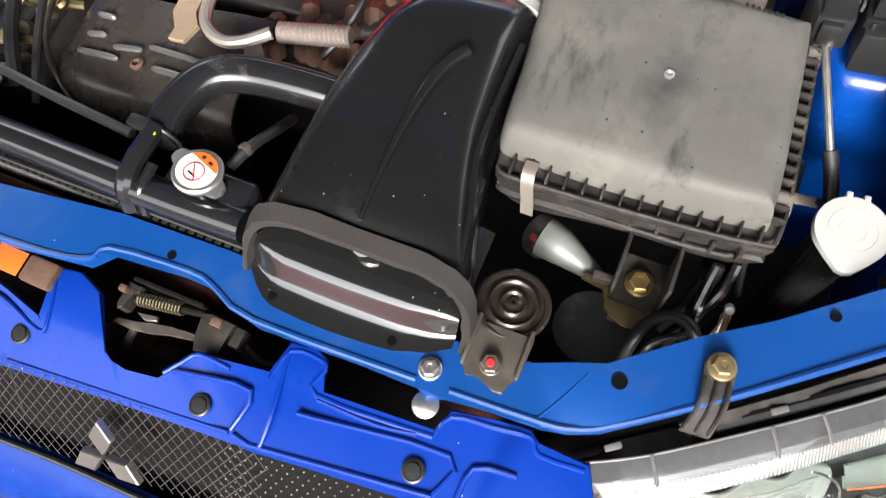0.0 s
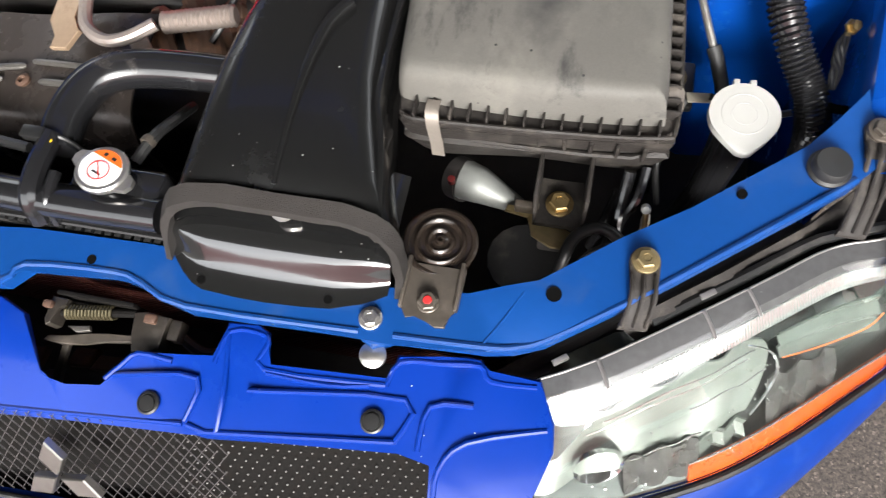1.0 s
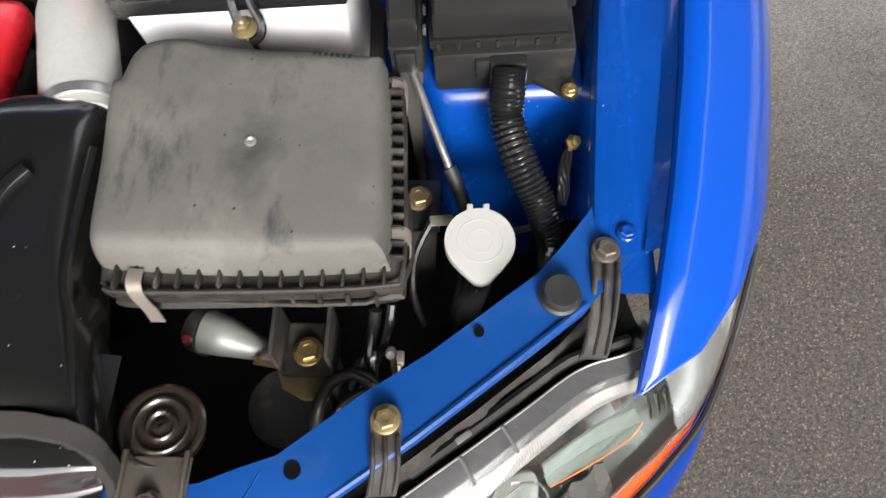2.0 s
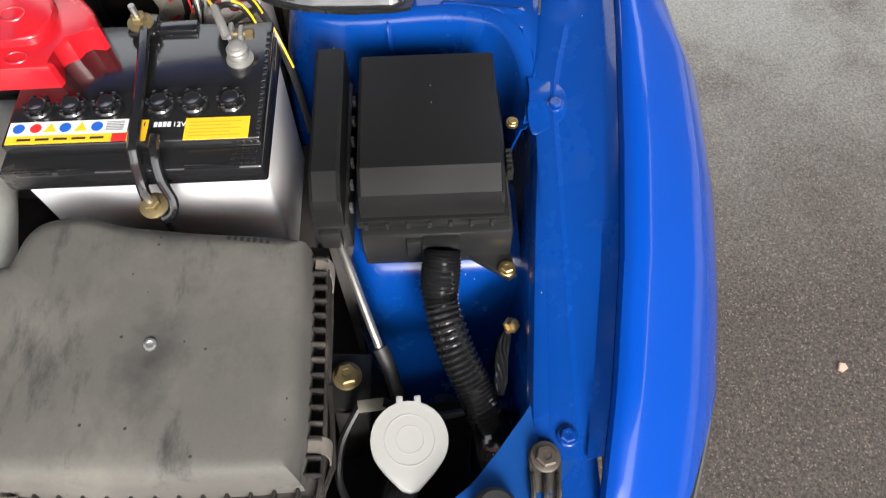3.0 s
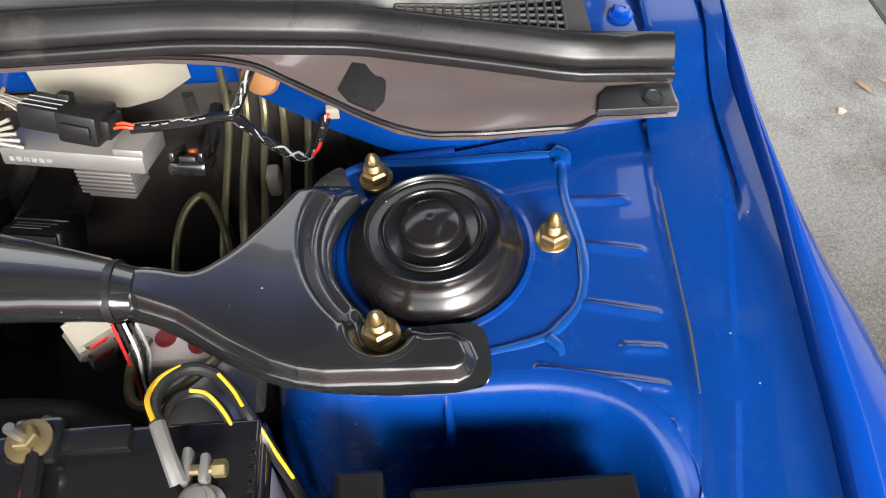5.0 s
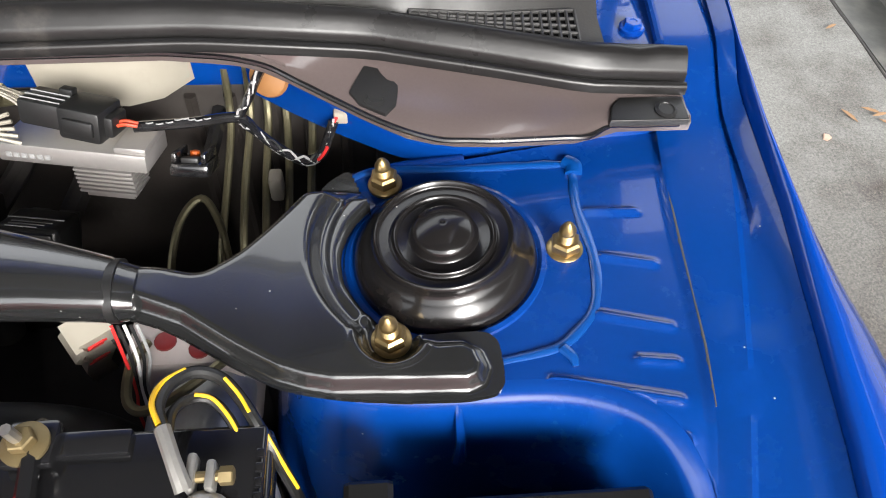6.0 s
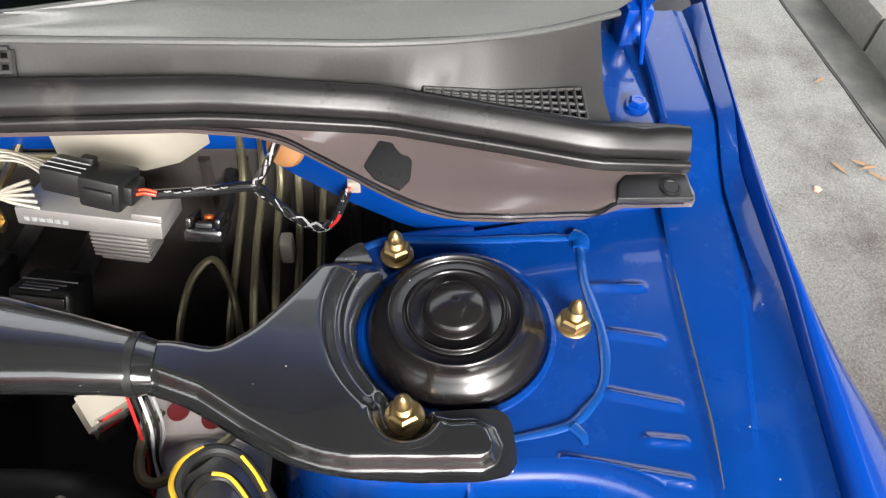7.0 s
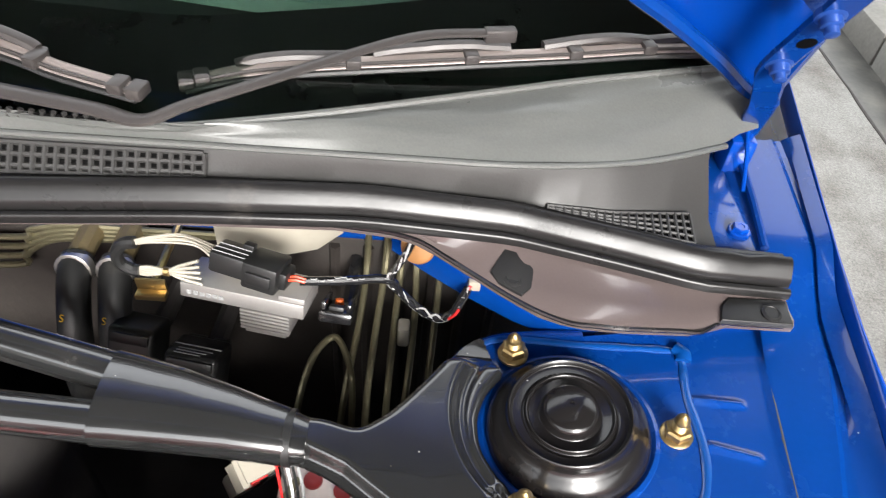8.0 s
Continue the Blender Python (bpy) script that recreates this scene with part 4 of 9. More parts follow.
for i, p in enumerate(C):
    d = (C[min(i + 1, len(C) - 1)] - C[max(i - 1, 0)]).normalized()
    o = Vector((d.y, -d.x, 0)).normalized()
    for j, (a, z) in enumerate(((-0.012, -0.004), (-0.004, 0.0), (0.004, -0.003), (0.03, -0.018), (0.055, -0.05), (0.075, -0.12), (0.07, -0.22), (0.03, -0.33))):
        k = 1.0 if p.x < 0.6 else max(0.35, 1 - (p.x - 0.6) * 2.0)
        rows[j].append(p + o * a * (k if a > 0 else 1) + Vector((0, 0, z)))
bumper = thing("bumper", "glossy bright blue front bumper", "bumper", at=(0, -0.25, 0.3))
bm = B()
sheet(bm, rows, 0.003)
part("skin", bm, material("worn_blue_bumper_paint", (0.002, 0.028, 0.205), 0.34, 0.0, 0.08, 0.25, 60, 0.05, 0.2, (0.02, 0.07, 0.26), 25, spec=0.2, speck=0.05), bumper)
bm = B()
tube(bm, [Vector(p) + Vector((0, 0.004, 0.0)) for p in BUMP[:5]], 0.0035, 8)
part("edge_trim", bm, BLACK, bumper)


# ================= front: lock, condenser, headlight =================
FINS = material("dark_red_fins", (0.13, 0.042, 0.032), 0.45, 0.4, 0, 0.4, 200, 0.2)
cond = thing("condenser", "dark condenser core behind the front panel", "condenser", at=(0, 0.0, 0.45))
bm = B()
box(bm, -0.60, 0.42, 0.002, 0.02, 0.40, 0.725, 0.003)
part("core", bm, material("dull_red_brown_fins", (0.10, 0.036, 0.028), 0.5, 0.3, 0, 0.4, 200, 0.2), cond)
bm = B()
for k in range(26):
    z = 0.44 + k * 0.011
    bm = B()
    box(bm, -0.58, 0.40, -0.002, 0.003, z, z + 0.004)
    part("fin", bm, FINS, cond)
bm = B()
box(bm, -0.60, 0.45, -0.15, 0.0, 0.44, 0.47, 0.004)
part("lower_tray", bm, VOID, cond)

lock = thing("bonnet_lock", "greasy steel bonnet lock with a coiled brass spring", "bonnet lock", at=(0.02, -0.05, 0.69))
bm = B()
prism(bm, [(-0.052, -0.036), (-0.034, -0.037), (-0.034, -0.044), (-0.041, -0.047), (-0.043, -0.064), (-0.048, -0.067), (-0.052, -0.061), (-0.050, -0.046)], 0.690, 0.710, 0.0015)
part("side_bracket", bm, GREASY, lock)
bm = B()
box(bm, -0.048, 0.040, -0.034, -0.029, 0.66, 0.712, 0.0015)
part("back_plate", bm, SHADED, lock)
bm = B()
tube(bm, [(-0.036 + 0.052 * i / 112, -0.0485 + 0.0082 * i / 112 + 0.0072 * math.cos(i * math.pi / 4), 0.699 + 0.0072 * math.sin(i * math.pi / 4)) for i in range(113)], 0.0015, 6, 0)
part("spring", bm, material("dull_brass_wire", (0.10, 0.085, 0.048), 0.45, 0.7, 0.0, 0.3, 200, 0.05), lock, "dull brass coiled spring")
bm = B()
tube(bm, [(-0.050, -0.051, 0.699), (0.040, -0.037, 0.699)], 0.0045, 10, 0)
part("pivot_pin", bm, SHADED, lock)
bm = B()
box(bm, -0.056, -0.046, -0.050, -0.042, 0.706, 0.716, 0.002)
part("stop_tab", bm, RUST, lock, "tan rusted stop tab")
bm = B()
prism(bm, [(-0.058, -0.080), (-0.054, -0.074), (-0.030, -0.071), (-0.012, -0.066), (0.010, -0.062), (0.040, -0.058), (0.042, -0.066), (0.008, -0.071), (-0.012, -0.077), (-0.036, -0.081)], 0.684, 0.691, 0.0015)
part("lever", bm, BROWNSTEEL, lock)
bm = B()
prism(bm, [(-0.034, -0.062), (-0.010, -0.058), (-0.008, -0.063), (-0.022, -0.067)], 0.690, 0.695, 0.001)
part("catch", bm, SLOT, lock, "rubbed bright catch")
bm = B()
prism(bm, [(-0.040, -0.078), (-0.032, -0.077), (-0.044, -0.110), (-0.050, -0.126), (-0.058, -0.126), (-0.052, -0.108)], lambda x, y: 0.678 + 0.7 * (y + 0.078), lambda x, y: 0.684 + 0.7 * (y + 0.078), 0.001)
part("post", bm, BROWNSTEEL, lock)
bm = B()
prism(bm, [(0.039, -0.037), (0.052, -0.034), (0.078, -0.036), (0.076, -0.052), (0.074, -0.070), (0.066, -0.074), (0.046, -0.076), (0.041, -0.060)], 0.676, lambda x, y: 0.704 + 0.15 * (y + 0.04), 0.002)
part("latch_block", bm, GREASY, lock)
bm = B()
box(bm, 0.053, 0.066, -0.046, -0.036, 0.701, 0.7085, 0.002)
part("latch_pin", bm, RUST, lock, "rusted latch pin")
bm = B()
box(bm, 0.078, 0.091, -0.058, -0.036, 0.680, 0.700, 0.003)
part("end_tab", bm, GREASY, lock)
bm = B()
prism(bm, [(-0.092, -0.112), (-0.080, -0.104), (-0.050, -0.100), (-0.006, -0.096), (0.004, -0.104), (-0.002, -0.116), (-0.050, -0.124), (-0.090, -0.128)], 0.622, 0.632, 0.002)
part("lower_plate", bm, GREASY, lock, "greasy lower plate")
for x, y, w, h in ((-0.052, -0.084, 0.016, 0.012), (-0.020, -0.086, 0.018, 0.010), (-0.108, -0.096, 0.010, 0.016)):
    bm = B()
    prism(bm, [(x - w, y - h), (x + w * 0.7, y - h * 0.8), (x + w, y + h), (x - w * 0.6, y + h * 0.8)], 0.615, 0.628, 0.003)
    part("rusted_stay", bm, RUST, lock, "red-brown rusted stay")
bm = B()
tube(bm, [(0.085, -0.050, 0.682), (0.108, -0.060, 0.672), (0.128, -0.056, 0.668), (0.17, -0.04, 0.66)], 0.006, 8)
part("cable", bm, GREASY, lock)
bm = B()
box(bm, -0.205, -0.166, -0.079, -0.052, 0.722, 0.7235, 0.0005)
single("orange_sticker", bm, ORANGE, "orange caution sticker on the radiator support", "sticker")
bm = B()
box(bm, -0.166, -0.126, -0.080, -0.050, 0.700, 0.722, 0.004)
single("hinge_stop", bm, RUST, "rusty stop plate beside the orange sticker", "bracket")
bolt("support_bolt", 0.294, -0.010, 0.7465, 0.0075, STEEL, "shiny zinc bolt in the radiator support", "support bolts")
bm = B()
lathe(bm, [(0, 0.0), (0.012, 0), (0.013, 0.008), (0.008, 0.012), (0, 0.013)], T(0.300, -0.040, 0.722), 24)
single("round_nut", bm, STEEL, "round shiny steel nut under the support", "nut")

# ---- headlight ----
hl = thing("headlight", "clear headlight with silver reflectors and an amber strip", "headlight", at=(0.65, 0.0, 0.55))
TOPC = smoothed([(0.466, -0.046, 0.700), (0.519, -0.017, 0.703), (0.607, 0.044, 0.708), (0.665, 0.086, 0.712), (0.72, 0.126, 0.715), (0.768, 0.142, 0.722), (0.815, 0.168, 0.715), (0.857, 0.218, 0.700), (0.897, 0.292, 0.687), (0.928, 0.338, 0.678)], 5)
MIDC = smoothed([(0.470, -0.120, 0.640), (0.530, -0.080, 0.655), (0.625, -0.018, 0.660), (0.690, 0.034, 0.660), (0.748, 0.080, 0.662), (0.795, 0.108, 0.665), (0.842, 0.142, 0.660), (0.880, 0.198, 0.655), (0.912, 0.282, 0.660), (0.930, 0.340, 0.672)], 5)
LOWC = smoothed([(0.460, -0.165, 0.585), (0.540, -0.128, 0.580), (0.645, -0.074, 0.578), (0.715, -0.022, 0.577), (0.785, 0.042, 0.577), (0.825, 0.082, 0.580), (0.866, 0.130, 0.585), (0.897, 0.195, 0.60), (0.922, 0.285, 0.640), (0.931, 0.341, 0.668)], 5)
U_IN = Vector((-0.45, 0.75, -0.1))


def lamp_rows(a, b, curves, bulge=0.0, inset=0.0):
    """Rows across the lens between the share a and b of its height."""
    rows = []
    for k in range(9):
        v = a + (b - a) * k / 8
        row = []
        for p, q, r in zip(*curves):
            w = p * (1 - v) * (1 - 2 * v) + q * 4 * v * (1 - v) + r * v * (2 * v - 1)
            row.append(w + U_IN * inset)
        rows.append(row)
    return rows


CURVES = (TOPC, MIDC, LOWC)
bm = B()
sheet(bm, lamp_rows(0.0, 1.0, CURVES), 0.003)
lens = part("lens", bm, LENS, hl, "clear polycarbonate lens with water drops")
lens.visible_shadow = False
bm = B()
rows = []
for k in range(13):
    v = k / 12
    row = []
    for i, (p, q, r) in enumerate(zip(*CURVES)):
        w = p * (1 - v) * (1 - 2 * v) + q * 4 * v * (1 - v) + r * v * (2 * v - 1)
        step = 0.010 * ((i // 4) % 2) + 0.004 * ((k // 3) % 2)
        row.append(w + U_IN * (0.008 + (0.058 + step) * min(1, 4 * v) * min(1, 5 * (1 - v)) * min(1, max(0, 46 - i) / 8)))
    rows.append(row)
sheet(bm, rows, 0.002)
part("housing", bm, LAMPSHELL, hl, "pale faceted lamp housing", smooth=18)


def lamp_pt(i, v, inset):
    k = min(int(i), len(TOPC) - 2)
    f = i - k
    p, q, r = (c[k].lerp(c[k + 1], f) for c in CURVES)
    return p * (1 - v) * (1 - 2 * v) + q * 4 * v * (1 - v) + r * v * (2 * v - 1) + U_IN * inset


def shell_span(v):
    """Where the main shell begins and ends along the lamp at a share of its height."""
    return lerp([(0.29, 4.2), (0.34, 3.0), (0.42, 1.6), (0.64, 0.4), (0.76, 0.2)], v), 14.7 - 2.2 * ((v - 0.53) / 0.24) ** 2


SHARES = [0.29 + 0.47 * k / 14 for k in range(15)]
bm = B()
rows = []
for v in SHARES:
    a, b = shell_span(v)
    rows.append([lamp_pt(a + (b - a) * q / 22, v, 0.016 + 0.012 * math.sin(math.pi * (v - 0.29) / 0.47) + 0.004 * math.cos(q * 0.9)) for q in range(23)])
sheet(bm, rows, 0.002)
part("main_shell", bm, LAMPPALE, hl, "pale rounded main reflector shell")
bm = B()
tube(bm, [lamp_pt(shell_span(v)[1] + 0.05, v, 0.012) for v in SHARES], 0.0014, 6, 0)
part("shell_rim", bm, CHROME, hl, "thin bright rim of the shell")
bm = B()
tube(bm, [lamp_pt(shell_span(v)[0], v, 0.010) for v in SHARES], 0.0018, 6, 0)
part("shell_rim", bm, REFLECT, hl, "curved pale rim of the shell")
for v, a, b in ((0.33, 5, 13), (0.37, 4, 12.6), (0.50, 9, 13.8), (0.70, 6.4, 9.6)):
    bm = B()
    tube(bm, [lamp_pt(a + (b - a) * q / 11, v + 0.008 * math.sin(q * 1.1), 0.010) for q in range(12)], 0.0008, 6, 0)
    part("moulded_line", bm, REFLECT, hl)
for a, b, v0, v1, d in ((6.2, 9.5, 0.69, 0.98, 0.010), (14.2, 19.1, 0.61, 0.98, 0.014)):
    bm = B()
    sheet(bm, [[lamp_pt(a + (b - a) * q / 8, v0 + 0.04 * q / 8 + (v1 - v0 - 0.04 * q / 8) * k / 4, d + 0.004 * math.sin(q * 2.0 + k)) for q in range(9)] for k in range(5)], 0.002)
    part("dark_window", bm, LAMPDARK, hl, "dark inner window")
bm = B()
sheet(bm, [[lamp_pt(9.6 + 2.8 * q / 6, 0.74 + 0.02 * q / 6 + 0.22 * k / 4, 0.008 + 0.006 * (k % 2) + 0.004 * (q % 3)) for q in range(7)] for k in range(5)], 0.002)
part("clear_block", bm, LAMPGREEN, hl, "faceted pale block", smooth=8)
bm = B()
sheet(bm, [[lamp_pt(15.0 + 8.5 * q / 8, 0.34 + 0.05 * q / 8 + (0.16 + 0.14 * q / 8) * k / 4, 0.013 + 0.006 * (k % 2)) for q in range(9)] for k in range(5)], 0.002)
part("green_plate", bm, LAMPGREEN, hl, "pale green-tinted upper plate", smooth=15)
bm = B()
sheet(bm, [[lamp_pt(0.2 + (3.9 - 2.2 * max(0.0, v - 0.26) / 0.14) * q / 46, v, 0.005 + 0.0007 * (q % 2)) for q in range(47)] for v in (0.01, 0.10, 0.20, 0.28, 0.34, 0.40)], 0.001)
part("fluted_corner", bm, LAMPSHELL, hl, "finely fluted silver corner", smooth=5)
# Thin orange tube that paints a reflected line inside the lamp.
bm = B()
tube(bm, [lamp_pt(15.0, 0.47, 0.008), lamp_pt(18.0, 0.545, 0.008), lamp_pt(21.8, 0.575, 0.008), lamp_pt(23.5, 0.50, 0.008)], 0.0006, 6, 3)
part("orange_reflection", bm, ORANGE, hl, "thin orange line painting a reflection")
for q in range(5):
    bm = B()
    sheet(bm, [[lamp_pt(24.5 + 0.95 * q + 0.5 * a, 0.30 + 0.06 * q * 0.4 + 0.24 * k / 3, 0.010 + 0.006 * a) for a in range(2)] for k in range(4)], 0.0015)
    part("facet", bm, CHROME, hl, "small bright facet", smooth=0)
bm = B()
# bright shelf below the smoked strip
rows = [[lamp_pt(2.6 + 0.11 * q, v, d + 0.0004 * (q % 2)) for q in range(196)] for v, d in ((0.05, 0.003), (0.10, 0.006), (0.185, 0.008), (0.20, 0.013), (0.27, 0.015), (0.285, 0.024))]
sheet(bm, rows, 0.001)
part("upper_reflector", bm, REFLECT, hl, "bright finely ribbed silver upper reflector", smooth=5)
bm = B()
rows = [[p + U_IN * 0.004 for p in LOWC[9:43]], [p + (q - p) * 0.13 + U_IN * 0.003 for p, q in zip(LOWC[9:43], MIDC[9:43])], [p + (q - p) * 0.25 + U_IN * 0.005 for p, q in zip(LOWC[9:43], MIDC[9:43])]]
sheet(bm, rows, 0.003)
part("amber_strip", bm, AMBER, hl, "amber strip along the lower edge")
bm = B()
tube(bm, [p + (q - p) * 0.27 + U_IN * 0.004 for p, q in zip(LOWC[9:43], MIDC[9:43])], 0.0012, 6, 0)
part("amber_rim", bm, REFLECT, hl, "thin pale rim above the amber strip")
bm = B()
tube(bm, [p + Vector((0.004, -0.004, -0.003)) for p in LOWC[4:43]], 0.0042, 8, 0)
part("dark_lower_trim", bm, BLACK, hl)
face = (Vector((0.35, -0.80, 0.48))).normalized()


def bowl(cx, cy, cz, R, depth, mat, name, label, bulb=True):
    q = face.to_track_quat('Z', 'Y').to_matrix().to_4x4()
    M = Matrix.Translation((cx, cy, cz)) @ q
    bm = B()
    prof = [(R * 0.12, -depth)] + [(R * s, -depth * (1 - s * s)) for s in (0.25, 0.4, 0.55, 0.7, 0.85, 1.0)] + [(R * 1.04, 0.001), (R * 1.05, -0.004)]
    n = 40
    rings = []
    for r, z in prof:
        ring = []
        for i in range(n):
            a = 2 * math.pi * i / n
            rr = r * (1 + 0.02 * (1 if (i // 2) % 2 else -1) * (0.3 < r / R < 0.95))
            ring.append(M @ Vector((rr * math.cos(a), rr * math.sin(a), z)))
        rings.append(ring)
    loft(bm, rings, caps=False)
    ob = part(name, bm, mat, hl, label)
    if bulb:
        bm = B()
        lathe(bm, [(0, -depth), (R * 0.2, -depth), (R * 0.2, -depth * 0.6), (R * 0.15, -depth * 0.35), (0, -depth * 0.3)], M, 16)
        part("bulb", bm, CHROME, hl)
    return ob


C5 = lamp_pt(4.9, 0.68, 0.012)
bowl(C5.x, C5.y, C5.z, 0.025, 0.028, CHROME, "inner_reflector", "small round bright reflector", bulb=False)
for k in range(46):
    p = lamp_pt(random.uniform(4, 16), random.uniform(0.35, 0.92), -0.0016)
    bm = B()
    bmesh.ops.create_icosphere(bm, subdivisions=1, radius=random.uniform(0.0007, 0.0017), matrix=Matrix.Translation(p))
    part("water_drop", bm, LENS, hl)
bm = B()
rows = []
for j in range(25):
    v = 0.02 + 0.82 * j / 24
    row = []
    for i in range(27, 45):
        p, q, r = TOPC[i], MIDC[i], LOWC[i]
        w = p * (1 - v) * (1 - 2 * v) + q * 4 * v * (1 - v) + r * v * (2 * v - 1)
        row.append(w + U_IN * (0.006 + (0.008 if j % 2 else 0) * min(1, (45 - i) / 6)))
    rows.append(row)
sheet(bm, rows, 0.001)
part("fluted_side", bm, REFLECT, hl, "fluted silver side reflector", smooth=10)
bm = B()
rows = [[lamp_pt(q, 0.055, 0.002) for q in range(29)], [p + Vector((-0.001, 0.001, 0.001)) for p in TOPC[:29]], [p + Vector((-0.012, 0.015, 0.002)) for p in TOPC[:29]], [p + Vector((-0.013, 0.016, -0.006)) for p in TOPC[:29]]]
sheet(bm, rows, 0.002)
part("rear_flange", bm, FROST, hl, "smoked glossy upper strip")
bm = B()
tube(bm, [p + Vector((-0.0125, 0.0155, 0.002 + 0.0006 * math.sin(q * 2.1))) for q, p in enumerate(TOPC[:32])], 0.0013, 6, 0)
part("edge_line", bm, LAMPGREY, hl, "pale moulded edge")
for i in (5.0, 10.2, 13.4):
    bm = B()
    a, b = lamp_pt(i, 0.06, 0.0) + Vector((0, 0, 0.001)), lamp_pt(i, 0.0, 0.0) + Vector((-0.012, 0.015, 0.004))
    tube(bm, [a, a.lerp(b, 0.5) + Vector((0, 0, 0.002)), b], 0.0024, 6, 2, flat=0.6)
    part("tab", bm, LAMPGREY, hl, "clear pale rib")
for i in (3.5, 11.5):
    bm = B()
    p = TOPC[int(i)] + Vector((-0.020, 0.025, 0.001))
    box(bm, -0.008, 0.008, -0.003, 0.003, -0.004, 0.003, 0.001, Matrix.Translation(p) @ Matrix.Rotation(radians(36), 4, 'Z'))
    part("catch", bm, LAMPGREY, hl, "small pale catch")

# black moulding between the support and the headlight
bm = B()
rows = []
for i in range(8, 29):
    p = TOPC[i]
    f = Vector((lerp([(0, 0.430), (8, 0.520), (16, 0.61), (22, 0.69), (28, 0.755)], i), lerp([(0, -0.020), (8, 0.032), (16, 0.10), (22, 0.165), (28, 0.235)], i), 0))
    w = 0.006 * math.sin(i * 1.3)
    rows.append([Vector((f.x, f.y, 0.715)), f.lerp(p, 0.25) + Vector((0, 0, 0.704 + w - p.z * 0.25)), f.lerp(p, 0.5) + Vector((0, 0, 0.682 - w - p.z * 0.5)), f.lerp(p, 0.78) + Vector((0, 0, 0.688 + w * 0.4 - p.z * 0.78)), p + Vector((-0.011, 0.014, -0.006)), p + Vector((-0.010, 0.012, -0.06))])
sheet(bm, rows, 0.003)
single("headlight_gasket", bm, DUSTYDARK, "dusty black plastic filler behind the headlight", "filler panel")
bm = B()
tube(bm, [p + Vector((-0.020, 0.026, -0.004)) for p in TOPC[8:29:3]], 0.006, 8, 2)
single("filler_seal", bm, BLACK, "black rubber edge seal behind the headlight", "seal")


def lamp_bracket(x, y, z, dx, dy, label, far=1.0):
    """A black plastic ear from the headlight up to a bolt on the support."""
    b = thing("headlight_bracket", label, "bracket", "headlight brackets", at=(x, y, z))
    a = math.atan2(dx, -dy)
    M = T(x, y, z, 0, 0, math.degrees(a))
    bm = B()
    pts = [(0.014 * math.cos(t), 0.014 * math.sin(t)) for t in [math.pi * k / 8 for k in range(9)]] + [(-0.013, -0.02), (-0.011, -0.04 * far), (-0.016, -0.055 * far), (-0.020, -0.070 * far), (0.006, -0.070 * far), (0.011, -0.05 * far), (0.012, -0.02)]
    prism(bm, pts, lambda u, v: -0.001 + min(0, (v + 0.030) * 0.8), lambda u, v: 0.003 + min(0, (v + 0.030) * 0.8), 0.001, 1)
    for s in (-0.0115, 0.0095, -0.001):
        tube(bm, [(s, -0.014, 0.003), (s, -0.030, 0.004), (s - 0.001, -0.048 * far, 0.004 + (0.030 - 0.048 * far) * 0.8), (s - 0.005, -0.068 * far, 0.004 + (0.030 - 0.068 * far) * 0.8)], 0.0022, 6, 3)
    bmesh.ops.transform(bm, matrix=M, verts=bm.verts[:])
    part("ear", bm, DUSTYDARK, b)
    return b


lamp_bracket(0.533, 0.083, 0.7575, 0.004, -0.05, "dusty black headlight bracket held by a brassy bolt", 0.84)
bolt("headlight_bolt", 0.533, 0.083, 0.762, 0.0085, BRASSY, "brassy flange bolt on the headlight bracket", "headlight bolts")
lamp_bracket(0.725, 0.236, 0.776, 0.0, -0.05, "dusty black headlight bracket under a grey bolt", 1.25)
bolt("headlight_bolt", 0.725, 0.236, 0.7805, 0.0085, BROWNSTEEL, "grey flange bolt on the headlight bracket", "headlight bolts")
bm = B()
M = T(0.682, 0.193, slam_z(0.682, 0.193) - 0.001)
lathe(bm, [(0, 0), (0.019, 0), (0.0195, 0.003), (0.017, 0.005), (0.0165, 0.012), (0.015, 0.0145), (0.004, 0.0135), (0, 0.013)], M, 28)
single("bonnet_stop", bm, RUBBER, "round black rubber bonnet stop on the support", "rubber stop")

# ================= radiator and engine =================
rad = thing("radiator", "black radiator top tank with filler neck", "radiator", at=(-0.2, 0.06, 0.42))
bm = B()
tube(bm, [(-0.62, 0.052, 0.752), (-0.30, 0.056, 0.754), (-0.06, 0.052, 0.756), (0.062, 0.055, 0.752)], 0.021, 12, 3, flat=0.9)
part("top_tank", bm, GLOSSBLACK, rad)
bm = B()
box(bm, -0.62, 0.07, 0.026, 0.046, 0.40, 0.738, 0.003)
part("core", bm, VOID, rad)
bm = B()
for k in range(62):
    x = -0.62 + k * 0.0111
    box(bm, x, x + 0.007, 0.028, 0.036, 0.738, 0.744)
tube(bm, [(-0.62, 0.030, 0.745), (0.07, 0.034, 0.745)], 0.0025, 6, 0)
part("crimp_strip", bm, BLACK, rad, "crimped black seam strip")
bm = B()
tube(bm, [(-0.070, 0.032, 0.745), (-0.072, 0.046, 0.770), (-0.072, 0.075, 0.778), (-0.070, 0.115, 0.778)], 0.011, 10)
tube(bm, [(-0.052, 0.032, 0.745), (-0.052, 0.046, 0.770), (-0.052, 0.075, 0.776)], 0.006, 8)
part("frame_strap", bm, GLOSSBLACK, rad)
bm = B()
box(bm, -0.045, 0.062, 0.045, 0.100, 0.735, 0.768, 0.012, None, 3)
